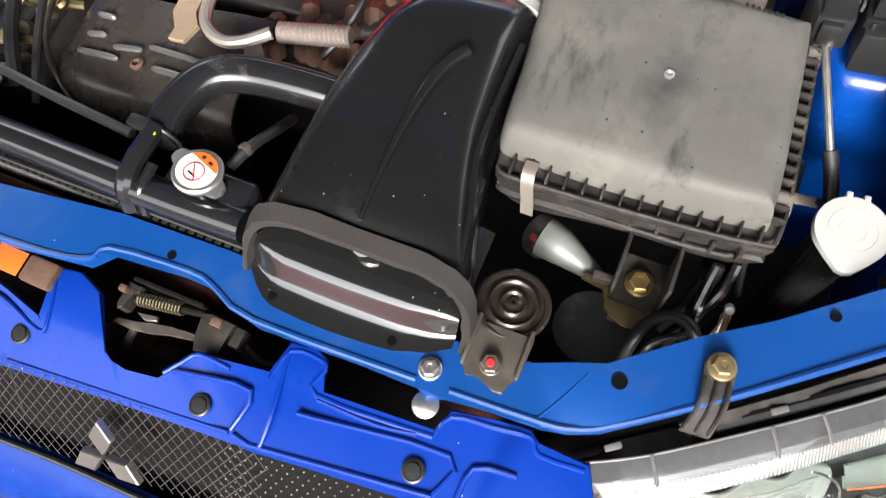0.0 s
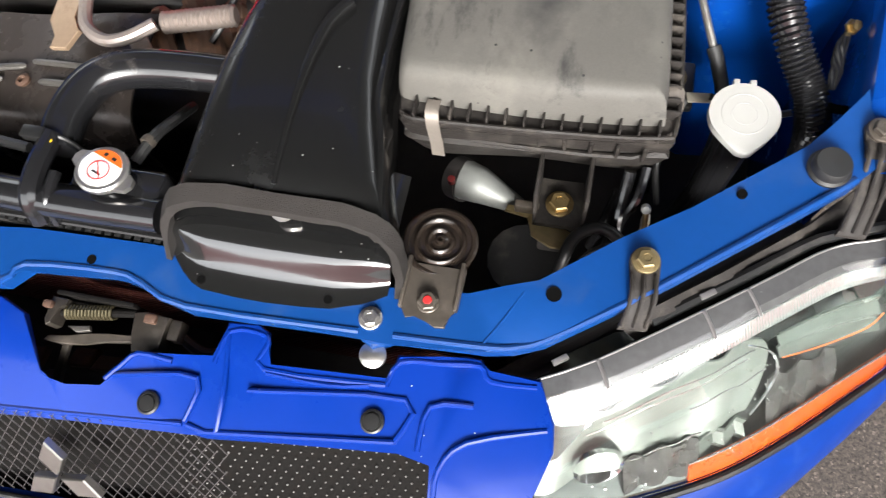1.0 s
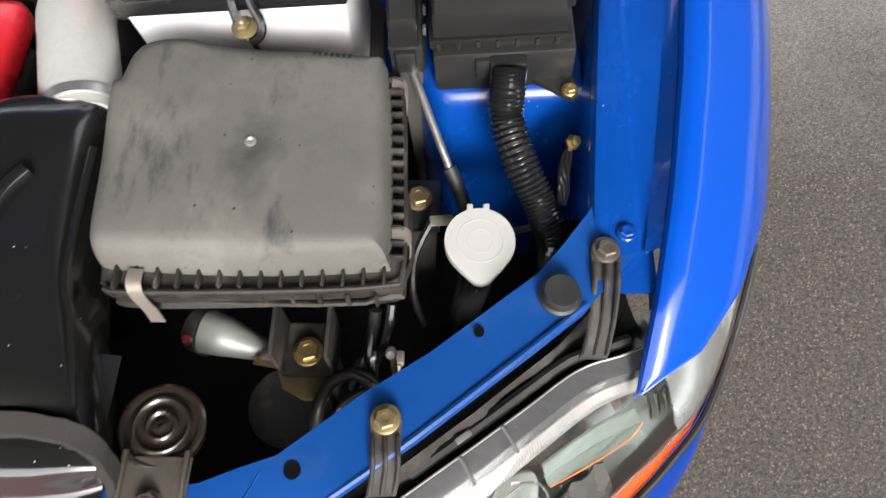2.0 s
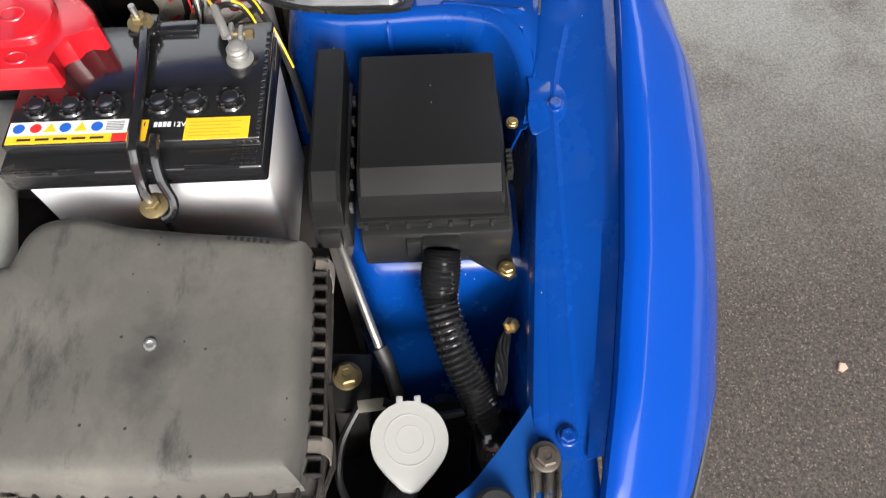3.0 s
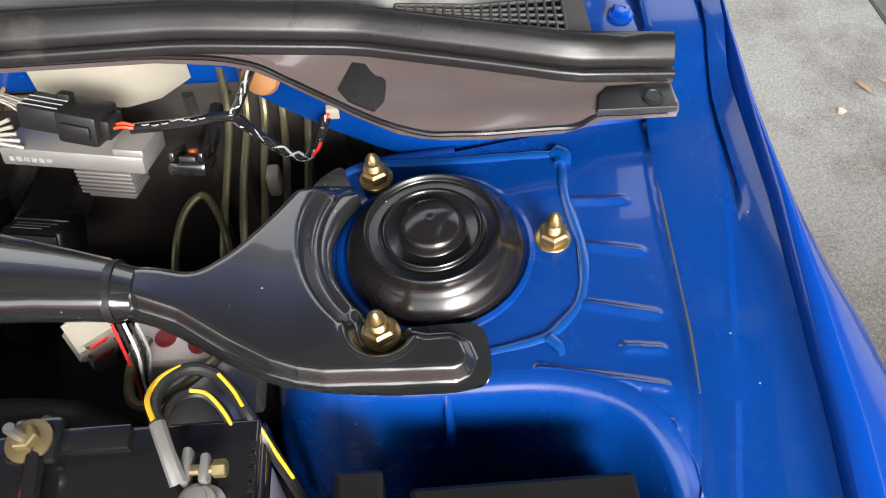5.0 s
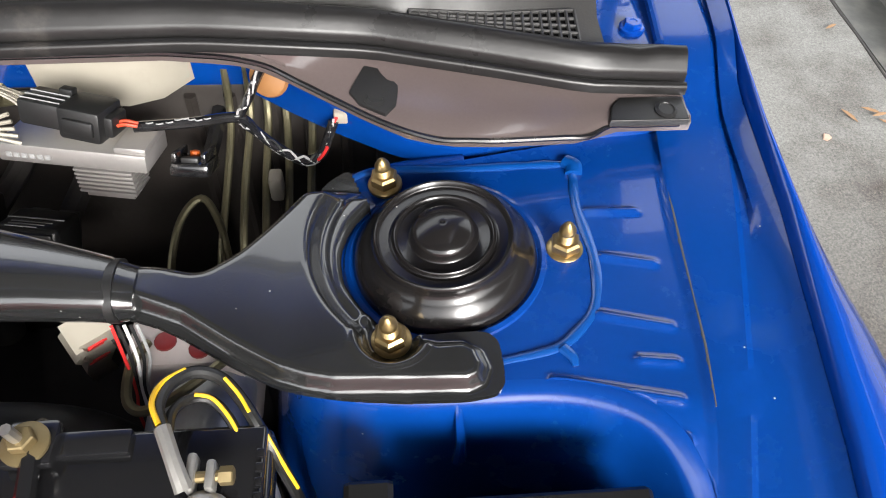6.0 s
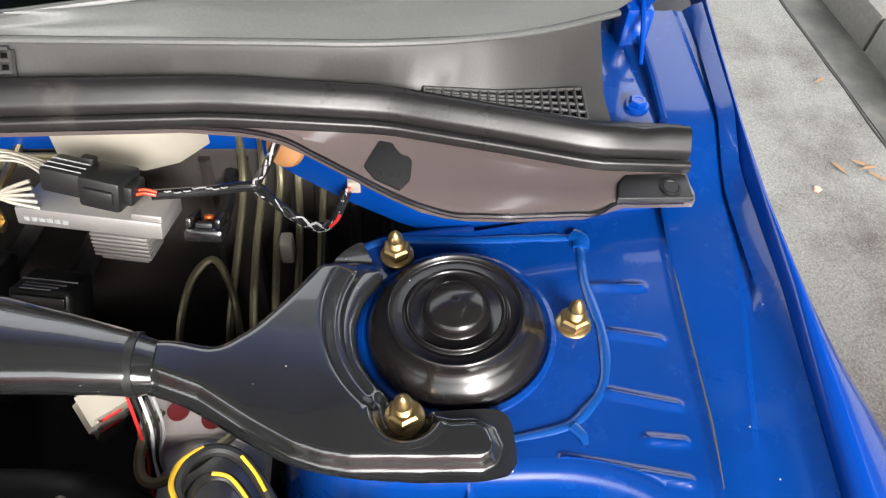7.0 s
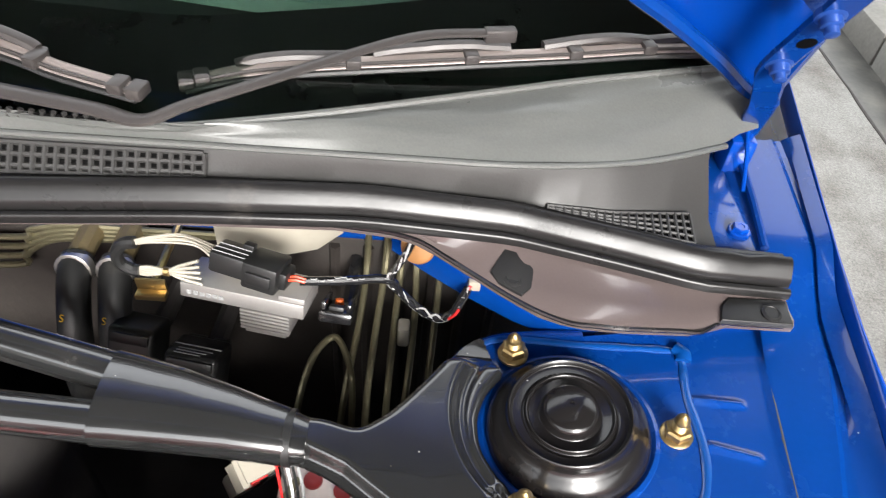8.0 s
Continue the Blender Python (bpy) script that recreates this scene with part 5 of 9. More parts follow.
lathe(bm, [(0.017, -0.03), (0.017, 0.0), (0.019, 0.002), (0.019, 0.004), (0, 0.004)], T(0.005, 0.080, 0.778, -8, 4, 0), 24)
part("filler_neck", bm, GLOSSBLACK, rad)
M = T(0.005, 0.080, 0.785, -8, 4, -20) @ Matrix.Scale(1.22, 4)
bm = B()
lathe(bm, [(0, -0.004), (0.020, -0.004), (0.0215, 0.0), (0.0215, 0.003), (0.020, 0.0045), (0.017, 0.005), (0, 0.005)], M, 32)
for s in (1, -1):
    pts = [Vector((s * 0.016, 0.011, 0)), Vector((s * 0.027, 0.006, 0)), Vector((s * 0.029, 0, 0)), Vector((s * 0.027, -0.006, 0)), Vector((s * 0.016, -0.011, 0))]
    loft(bm, [[M @ (p + Vector((0, 0, z))) for p in pts] for z in (-0.003, 0.002)])
cap = part("filler_cap", bm, STEEL, rad, "steel radiator cap with orange and white warning sticker")
bm = B()
lathe(bm, [(0, 0.0046), (0.0172, 0.0046), (0.0172, 0.0054), (0, 0.0054)], M, 32)
part("sticker", bm, PAPER, cap)
bm = B()
pts = [(0.0168 * math.cos(t), 0.0168 * math.sin(t)) for t in [math.radians(28 + k * 124 / 12) for k in range(13)]]
loft(bm, [[M @ Vector((x, y, z)) for x, y in pts] for z in (0.0054, 0.0058)])
part("orange_field", bm, ORANGE, cap, smooth=0)
bm = B()
tube(bm, [M @ Vector((0.0085 * math.cos(t), -0.003 + 0.0085 * math.sin(t), 0.0058)) for t in [2 * math.pi * k / 24 for k in range(25)]], 0.0006, 4, 0)
tube(bm, [M @ Vector((-0.006, 0.003, 0.0058)), M @ Vector((0.006, -0.009, 0.0058))], 0.0006, 4, 0)
part("prohibition_ring", bm, REDINK, cap)
bm = B()
box(bm, -0.004, 0.004, -0.0065, -0.005, 0.0055, 0.0059, 0, M)
box(bm, -0.006, -0.003, 0.010, 0.013, 0.0058, 0.0061, 0, M)
box(bm, 0.002, 0.006, 0.010, 0.0125, 0.0058, 0.0061, 0, M)
part("print", bm, INK, cap)

bm = B()
tube(bm, [(-0.072, 0.105, 0.762), (-0.074, 0.150, 0.765), (-0.058, 0.192, 0.766), (-0.020, 0.214, 0.762), (0.05, 0.226, 0.752), (0.13, 0.235, 0.735)], 0.0215, 14, 6)
hose = thing("radiator_hose", "glossy black moulded radiator hose with a clamp", "hose", at=(-0.05, 0.18, 0.76))
part("hose", bm, GLOSSBLACK, hose)
bm = B()
tube(bm, [(-0.073 + 0.0225 * math.cos(t), 0.112, 0.762 + 0.0225 * math.sin(t)) for t in [2 * math.pi * k / 20 for k in range(21)]], 0.0022, 6, 0)
box(bm, -0.10, -0.075, 0.104, 0.118, 0.776, 0.788, 0.002)
clampp = part("clamp", bm, BLACK, hose, "small black hose clamp")
bm = B()
lathe(bm, [(0, 0), (0.004, 0), (0.0035, 0.002), (0, 0.0025)], T(-0.066, 0.104, 0.784), 12)
part("paint_dot", bm, YELLOW, clampp, "yellow paint dot")
drain = thing("overflow_fitting", "dark overflow hose fitting with a spring clip", "hose fitting", at=(0.03, 0.12, 0.74))
bm = B()
tube(bm, [(0.018, 0.105, 0.762), (0.03, 0.135, 0.765), (0.035, 0.165, 0.750), (0.03, 0.20, 0.72)], 0.006, 8)
part("hose", bm, BLACK, drain)
bm = B()
lathe(bm, [(0, -0.004), (0.0075, -0.004), (0.008, 0.0), (0.0075, 0.004), (0, 0.004)], T(0.026, 0.128, 0.7655, 75, 0, -15), 16)
part("clip", bm, BROWNSTEEL, drain)

OLIVE = material("dull_olive_zinc", (0.20, 0.18, 0.11), 0.4, 0.7, 0.0, 0.3, 200, 0.1, 0.3, (0.08, 0.06, 0.04), 50)
eng = thing("engine", "black-grey engine casting with a dark heat shield", "engine", at=(-0.1, 0.4, 0.4))
bm = B()
box(bm, -0.50, 0.16, 0.24, 0.80, 0.40, 0.60, 0.03, None, 3)
part("block", bm, ENGINE, eng)
PLACE[0] = REAR
bm = B()
rows = []
for i in range(33):
    u = i / 32
    x = -0.390 + 0.32 * u
    end = max(0.0, 1 - (1 - min(1.0, u / 0.34)) ** 2) ** 0.5
    row = []
    for j in range(17):
        v = j / 16
        w = min(1.0, v / 0.62)
        roll = max(0.0, 1 - (1 - w) ** 2) ** 0.5
        y0 = 0.196 + 0.070 * (1 - end)
        y = y0 + (0.262 - y0) * (1 - math.cos(w * math.pi / 2)) + 0.09 * max(0.0, v - 0.62) / 0.38
        row.append((x, y, 0.643 + 0.105 * roll * (0.35 + 0.65 * end) + 0.003 * math.sin(9 * u) * v))
    rows.append(row)
sheet(bm, rows, 0.003)
part("heat_shield", bm, SHIELD, eng, "dark pressed heat shield with embossed slots")
for xa, ya, xb, yb in ((-0.312, 0.280, -0.287, 0.283), (-0.312, 0.254, -0.250, 0.254), (-0.215, 0.280, -0.132, 0.274), (-0.195, 0.252, -0.136, 0.249), (-0.314, 0.311, -0.288, 0.310), (-0.264, 0.269, -0.224, 0.273)):
    bm = B()
    p, q = Vector((xa, ya, 0.748)), Vector((xb, yb, 0.748))
    up = Vector((0, 0, 0.0022))
    tube(bm, [p, p.lerp(q, 0.12) + up, p.lerp(q, 0.88) + up, q], [0.002, 0.0042, 0.0042, 0.002], 8, 4, flat=0.9)
    part("embossed_slot", bm, SLOT, eng)
bm = B()
lathe(bm, [(0, 0), (0.008, 0), (0.009, 0.004), (0.005, 0.006), (0.004, 0.002), (0, 0.002)], T(-0.220, 0.254, 0.746), 20)
part("shield_bolt", bm, RUST, eng)
# the foot of the shield, bolts and rusty stubs at its end
for x, y, z, r in ((-0.412, 0.237, 0.725, 0.010), (-0.428, 0.275, 0.735, 0.013), (-0.398, 0.305, 0.740, 0.009), (-0.430, 0.210, 0.715, 0.012)):
    bm = B()
    lathe(bm, [(0, 0.0), (r, 0.0), (r, 0.012), (r * 0.75, 0.016), (r * 0.7, 0.026), (0, 0.027)], T(x, y, z, 35, 20, 0), 14)
    part("flange_nut", bm, OLIVE, eng, "dull olive flange nut")
bm = B()
box(bm, -0.80, -0.385, 0.20, 0.62, 0.42, 0.715, 0.03, None, 3)
part("end_casting", bm, ENGINE, eng)
for k in range(6):
    bm = B()
    box(bm, -0.60 + k * 0.035, -0.585 + k * 0.035, 0.235, 0.58, 0.710, 0.724, 0.003)
    part("casting_rib", bm, ENGINE, eng)
bm = B()
tube(bm, [(-0.385, 0.345, 0.765), (-0.372, 0.275, 0.758), (-0.352, 0.230, 0.735), (-0.330, 0.205, 0.70)], 0.0035, 8, 5)
part("sensor_lead", bm, GREASY, eng)
PLACE[0] = FRONT
bm = B()
box(bm, -0.40, 0.10, 0.34, 0.52, 0.58, 0.71, 0.02, None, 3)
part("head_cover", bm, ENGINE, eng)
bm = B()
box(bm, -0.12, 0.10, 0.40, 0.55, 0.70, 0.745, 0.015, None, 3)
for k in range(5):
    box(bm, -0.11 + k * 0.04, -0.10 + k * 0.04, 0.405, 0.545, 0.744, 0.750, 0.002)
part("red_cover", bm, RED, eng, "red painted cover")
for k in range(26):
    bm = B()
    a = random.random()
    x, y = -0.09 + 0.20 * a, 0.300 + 0.09 * random.random()
    r = 0.006 + 0.010 * random.random()
    tube(bm, [(x, y, 0.66), (x + 0.01, y + 0.005, 0.69 + 0.02 * random.random()), (x + 0.02 * random.random(), y + 0.02, 0.70)], r, 8, 3)
    part("rusty_fitting", bm, RUST, eng)
PLACE[0] = REAR
bm = B()
tube(bm, [(-0.150, 0.375, 0.782), (-0.138, 0.322, 0.780), (-0.120, 0.300, 0.780), (-0.095, 0.290, 0.780), (-0.070, 0.296, 0.780), (-0.044, 0.314, 0.780)], 0.0075, 10, 6)
part("silver_pipe", bm, PIPE, eng, "silver pipe bent over the shield")
bm = B()
lathe(bm, [(0.009 + 0.004 * (k % 2), 0.0028 * k) for k in range(33)], T(-0.045, 0.325, 0.768, 0, 90, 8), 14)
part("bellows", bm, PIPE, eng, "ribbed silver bellows pipe")
bm = B()
prism(bm, [(-0.173, 0.282), (-0.171, 0.298), (-0.188, 0.320), (-0.190, 0.360), (-0.158, 0.360), (-0.157, 0.324), (-0.143, 0.307), (-0.151, 0.282)], 0.770, 0.776, 0.001)
part("lifting_bracket", bm, material("tan_stained_steel", (0.46, 0.33, 0.22), 0.4, 0.6, 0.0, 0.3, 150, 0.1, 0.3, (0.16, 0.08, 0.04), 50), eng, "tan stained steel lifting bracket")
bm = B()
prism(bm, [(-0.063, 0.277), (-0.040, 0.281), (-0.062, 0.310), (-0.082, 0.300)], 0.766, 0.770, 0.001)
part("pipe_bracket", bm, PIPE, eng, "pale steel bracket")
PLACE[0] = FRONT
bm = B()
for pts, r in ((((-0.62, 0.12, 0.75), (-0.40, 0.135, 0.752), (-0.22, 0.118, 0.750), (-0.12, 0.110, 0.745)), 0.006), (((-0.40, 0.42, 0.74), (-0.36, 0.30, 0.75), (-0.33, 0.20, 0.73), (-0.30, 0.12, 0.70)), 0.005),
               (((-0.44, 0.30, 0.72), (-0.39, 0.20, 0.71), (-0.36, 0.14, 0.68)), 0.009), (((0.02, 0.42, 0.755), (0.06, 0.36, 0.77), (0.05, 0.31, 0.75), (0.03, 0.28, 0.73)), 0.004)):
    tube(bm, pts, r, 8)
part("hose", bm, BLACK, eng, "thin black hoses and wires")
for x, y in ((-0.40, 0.20), (-0.43, 0.26), (-0.37, 0.27), (-0.41, 0.15), (-0.36, 0.32)):
    bm = B()
    lathe(bm, [(0, -0.02), (0.009, -0.02), (0.009, 0.0), (0.012, 0.0), (0.012, 0.007), (0.007, 0.009), (0.007, 0.016), (0, 0.017)], T(x, y, 0.695, 25, 14), 14)
    tube(bm, [(x - 0.022, y - 0.01, 0.69), (x, y, 0.69), (x + 0.02, y + 0.012, 0.68)], 0.006, 8)
    part("brassy_fitting", bm, BRASSY, eng, "dull yellow fitting")


# ================= air intake =================
PLACE[0] = FRONT
duct = thing("intake_duct", "black moulded air intake duct with a foam-edged mouth", "intake duct", at=(0.19, 0.15, 0.745))


def arch(y, x0, x1, z0, z1, tip=0.0, n=20):
    """A rounded section of the duct across x at the depth y."""
    out = []
    for k in range(n + 1):
        a = math.pi * k / n
        c, s = math.cos(a), math.sin(a)
        u = math.copysign(abs(c) ** 0.45, c)
        v = abs(s) ** 0.55
        out.append(Vector(((x0 + x1) / 2 - (x1 - x0) / 2 * u, y + tip * v, z0 + (z1 - z0) * v)))
    return out


bm = B()
secs = [(0.034, 0.080, 0.314, 0.742, 0.806, 0.034), (0.060, 0.083, 0.308, 0.745, 0.814, 0.020), (0.10, 0.086, 0.298, 0.748, 0.819), (0.15, 0.089, 0.284, 0.75, 0.826), (0.20, 0.094, 0.273, 0.75, 0.832), (0.25, 0.103, 0.269, 0.75, 0.836), (0.29, 0.114, 0.268, 0.75, 0.838), (0.325, 0.13, 0.268, 0.75, 0.836), (0.350, 0.155, 0.268, 0.75, 0.828), (0.368, 0.185, 0.268, 0.75, 0.812), (0.376, 0.205, 0.266, 0.752, 0.79)]
rings = [arch(*s) for s in secs]
sheet(bm, rings, 0.003)
part("shell", bm, DUCTBLACK, duct)
bm = B()
tube(bm, [(0.194, 0.080, 0.8165), (0.194, 0.120, 0.8225), (0.196, 0.165, 0.8295), (0.202, 0.210, 0.8360), (0.211, 0.245, 0.8395), (0.226, 0.268, 0.8400)], [0.0024, 0.0030, 0.0038, 0.0052, 0.0072, 0.0075], 10, 5, flat=0.9)
part("moulded_ridge", bm, DUCTBLACK, duct)
bm = B()
tube(bm, [(0.296, 0.045, 0.790), (0.288, 0.10, 0.803), (0.278, 0.15, 0.812), (0.268, 0.19, 0.818), (0.268, 0.30, 0.826)], 0.0035, 8)
part("side_seam", bm, DUCTBLACK, duct)
bm = B()
# foam strip bent over the mouth
a0 = arch(0.034, 0.075, 0.320, 0.745, 0.818, 0.038, 26)
a1 = arch(0.014, 0.077, 0.319, 0.745, 0.811, 0.042, 26)
a2 = arch(0.013, 0.084, 0.312, 0.745, 0.803, 0.042, 26)
a3 = arch(0.032, 0.085, 0.311, 0.745, 0.808, 0.036, 26)
for ring in (a0, a1, a2, a3):
    for q, p in enumerate(ring):
        p += Vector((noise.noise(p * 130), noise.noise(p * 110 + Vector((5, 0, 0))), noise.noise(p * 150))) * 0.0022
V = [[bm.verts.new(p) for p in r] for r in (a0, a1, a2, a3)]
for i in range(26):
    for j in range(4):
        bm.faces.new((V[j][i], V[j][i + 1], V[(j + 1) % 4][i + 1], V[(j + 1) % 4][i]))
for e in (0, 26):
    bm.faces.new([V[j][e] for j in range(4)])
bmesh.ops.subdivide_edges(bm, edges=bm.edges[:], cuts=1, use_grid_fill=True)
part("foam_strip", bm, FOAM, duct, "crumbling grey foam strip")
bm = B()
rows = []
for y, z in ((-0.013, 0.7475), (-0.004, 0.7480), (0.004, 0.7488), (0.010, 0.7505), (0.015, 0.7545), (0.021, 0.7605), (0.027, 0.7668), (0.032, 0.7708), (0.038, 0.7728), (0.050, 0.7735), (0.075, 0.7735), (0.13, 0.772)):
    row = []
    for x, w, h in ((0.083, 0.034, 0.72), (0.090, 0.026, 0.93), (0.100, 0.016, 1.0), (0.112, 0.007, 1.0), (0.124, 0.002, 1.0), (0.16, 0.0, 1.0), (0.19, 0.0, 1.0), (0.225, 0.002, 1.0), (0.254, 0.005, 1.0), (0.268, 0.010, 1.0), (0.281, 0.014, 1.0), (0.293, 0.020, 0.95), (0.305, 0.027, 0.75)):
        row.append((x, y + w * max(0, 1 - (y + 0.013) / 0.055), 0.7475 + (z - 0.7475) * h))
    rows.append(row)
sheet(bm, rows, 0.002)
part("lower_lip", bm, LIP, duct, "glossy lower lip of the mouth", smooth=60)
# Black discs paint the shade of the rivet holes.
for x, y in ((0.121, -0.002), (0.250, 0.0)):
    bm = B()
    lathe(bm, [(0, 0.0002), (0.0034, 0.0002), (0.0038, 0.0006), (0.0042, 0), (0.0042, -0.002)], T(x, y, 0.7490, 4), 16)
    part("rivet_hole_disc", bm, HOLE, duct)
bm = B()
tube(bm, [(0.190, 0.066, 0.790), (0.198, 0.062, 0.786), (0.206, 0.066, 0.790)], 0.006, 8)
part("inner_clip", bm, STEEL, duct)

box_ = thing("air_cleaner", "dusty grey air filter box with ribbed edge and clips", "air filter box", at=(0.4, 0.3, 0.66))
LID = [(0.292, 0.199), (0.40, 0.196), (0.518, 0.203), (0.532, 0.216), (0.530, 0.30), (0.522, 0.400), (0.509, 0.414), (0.420, 0.420), (0.358, 0.424), (0.325, 0.430), (0.292, 0.424), (0.277, 0.408), (0.270, 0.378), (0.262, 0.368), (0.270, 0.290), (0.278, 0.212)]


def lid_z(x, y):
    return 0.836 - 0.10 * max(0, 0.235 - y) - 0.14 * max(0, 0.292 - x) * 2


bm = B()
rings = []
for s, z in ((0.0, 0.792), (0.002, 0.806), (0.006, 0.822), (0.010, 0.829), (0.017, 0.834), (0.026, 0.836)):
    ring = []
    cx, cy = 0.398, 0.312
    for x, y in [p.to_2d() for p in smoothed([(x, y, 0) for x, y in LID] + [(LID[0][0], LID[0][1], 0)], 4)[:-1]]:
        d = Vector((cx - x, cy - y))
        q = Vector((x, y)) + d.normalized() * s
        ring.append(Vector((q.x, q.y, min(z, lid_z(q.x, q.y)))))
    rings.append(ring)
for k in range(1, 6):
    f = 1 - k / 6.2
    rings.append([Vector((0.398 + (p.x - 0.398) * f, 0.312 + (p.y - 0.312) * f, lid_z(0.398 + (p.x - 0.398) * f, 0.312 + (p.y - 0.312) * f) + 0.0008 * (1 - f))) for p in rings[5]])
loft(bm, rings)
part("lid", bm, LIDDUST, box_, "dusty grey lid with smudges", smooth=50)
bm = B()
lathe(bm, [(0, 0), (0.0048, 0), (0.0048, 0.002), (0.003, 0.0025), (0.0028, 0.001), (0, 0.001)], T(0.408, 0.304, 0.8365), 16)
part("lid_knob", bm, ALU, box_)
bm = B()
for k in range(7):
    box(bm, 0.452 + k * 0.0055, 0.455 + k * 0.0055, 0.401 - 0.0004 * k, 0.405 - 0.0004 * k, 0.8362, 0.8368, 0, None)
part("moulded_mark", bm, BLACK, box_, "faint moulded mark")
bm = B()
FL = [(0.283, 0.188), (0.300, 0.178), (0.42, 0.182), (0.53, 0.192), (0.545, 0.206), (0.542, 0.30), (0.534, 0.41), (0.50, 0.428), (0.30, 0.432), (0.272, 0.40), (0.270, 0.28)]
prism(bm, FL, 0.780, 0.7895, 0.002, 2, bottom=True)
part("flange", bm, DUSTYDARK, box_)
bm = B()
for k in range(14):
    x = 0.300 + k * 0.0175
    y = 0.181 + 0.011 * (x - 0.30) / 0.23
    box(bm, x - 0.0011, x + 0.0011, y - 0.002, y + 0.020, 0.786, 0.802, 0.0005)
for k in range(15):
    y = 0.215 + k * 0.0135
    x = 0.544 - 0.010 * (y - 0.2) / 0.2
    box(bm, x - 0.014, x + 0.001, y - 0.001, y + 0.001, 0.786, 0.803, 0.0005)
part("edge_rib", bm, DUSTYDARK, box_)
bm = B()
tube(bm, [(0.290, 0.181, 0.794), (0.31, 0.1785, 0.794), (0.42, 0.182, 0.794), (0.525, 0.190, 0.794), (0.543, 0.206, 0.794), (0.541, 0.30, 0.794), (0.533, 0.41, 0.794)], 0.0022, 6, 4)
part("edge_rim", bm, DUSTYDARK, box_)
bm = B()
rings = []
for s, z in ((0.0, 0.782), (0.003, 0.765), (0.005, 0.757), (0.000, 0.754), (0.004, 0.745), (0.016, 0.715), (0.028, 0.690), (0.045, 0.672)):
    ring = []
    for x, y in [p.to_2d() for p in smoothed([(x, y, 0) for x, y in FL] + [(FL[0][0], FL[0][1], 0)], 4)[:-1]]:
        q = Vector((x, y)) + Vector((0.40 - x, 0.31 - y)).normalized() * s
        ring.append(Vector((q.x, q.y, z)))
    rings.append(ring)
loft(bm, rings)
part("base", bm, DUSTYDARK, box_, "dusty black lower box")
bm = B()
for k in range(9):
    x = 0.32 + k * 0.025
    tube(bm, [(x, 0.184, 0.780), (x, 0.186, 0.757)], 0.0022, 6, 0)
tube(bm, [(0.285, 0.188, 0.757), (0.42, 0.184, 0.757), (0.54, 0.200, 0.757), (0.541, 0.30, 0.757)], 0.0028, 6, 3)
part("base_rib", bm, DUSTYDARK, box_)
for pts, w in ((((0.318, 0.196, 0.803), (0.318, 0.184, 0.804), (0.319, 0.176, 0.797), (0.320, 0.173, 0.780), (0.321, 0.172, 0.765), (0.322, 0.168, 0.745)), 0.0065),
               (((0.532, 0.238, 0.801), (0.541, 0.238, 0.800), (0.548, 0.238, 0.790), (0.549, 0.238, 0.77), (0.547, 0.238, 0.750)), 0.007),
               (((0.524, 0.400, 0.801), (0.531, 0.400, 0.800), (0.538, 0.400, 0.790), (0.539, 0.400, 0.77), (0.537, 0.400, 0.750)), 0.007)):
    bm = B()
    side = Vector((1, 0, 0)) if abs(pts[0][0] - pts[-1][0]) < 0.01 and abs(pts[0][1] - pts[-1][1]) > 0.01 else Vector((0, 1, 0))
    C = smoothed(pts, 4)
    sheet(bm, [[p - side * w for p in C], [p + side * w for p in C]], 0.0015)
    part("spring_clip", bm, material("matt_clip_steel", (0.25, 0.22, 0.19), 0.5, 0.5, 0, 0.2, 200, 0.1, 0.3), box_, "dull steel spring clip")
bm = B()
box(bm, 0.423, 0.427, 0.140, 0.192, 0.66, 0.745, 0.001)
box(bm, 0.473, 0.477, 0.140, 0.192, 0.66, 0.745, 0.001)
box(bm, 0.425, 0.475, 0.138, 0.192, 0.672, 0.682, 0.002)
part("front_foot", bm, DUSTYDARK, box_)
bm = B()
box(bm, 0.53, 0.575, 0.30, 0.36, 0.672, 0.684, 0.003)
part("side_foot", bm, BLACK, box_)
bm = B()
box(bm, 0.43, 0.47, 0.14, 0.18, 0.40, 0.672, 0.004)
part("support_leg", bm, VOID, box_)
bm = B()
box(bm, 0.535, 0.572, 0.315, 0.35, 0.40, 0.672, 0.004)
part("support_leg", bm, VOID, box_)
bm = B()
box(bm, 0.30, 0.34, 0.36, 0.40, 0.40, 0.69, 0.004)
part("support_leg", bm, VOID, box_)
bolt("filter_box_bolt", 0.449, 0.161, 0.686, 0.0105, GOLD, "brassy bolt with wide washer on the filter box foot", "filter box bolts", washer=1.4)
bolt("filter_box_bolt", 0.551, 0.334, 0.688, 0.0105, BRASSY, "dull brassy bolt with wide washer on the filter box foot", "filter box bolts", washer=1.4)

# parts below the filter box
low = thing("intake_elbow", "bare metal intake elbow under the filter box", "pipe elbow", at=(0.38, 0.16, 0.66))
bm = B()
tube(bm, [(0.338, 0.187, 0.660), (0.358, 0.182, 0.660), (0.382, 0.175, 0.655), (0.408, 0.168, 0.648)], [0.023, 0.021, 0.015, 0.008], 18, 6)
part("elbow", bm, DULLCAST, low)
bm = B()
lathe(bm, [(0.018, -0.008), (0.025, -0.008), (0.025, 0.008), (0.018, 0.008)], T(0.336, 0.189, 0.655, 0, 70, -25), 24)
part("collar", bm, VOID, low)
bm = B()
lathe(bm, [(0, 0), (0.0042, 0), (0.0042, 0.008), (0, 0.009)], T(0.331, 0.168, 0.688), 12)
part("red_plug", bm, DARKRED, low)
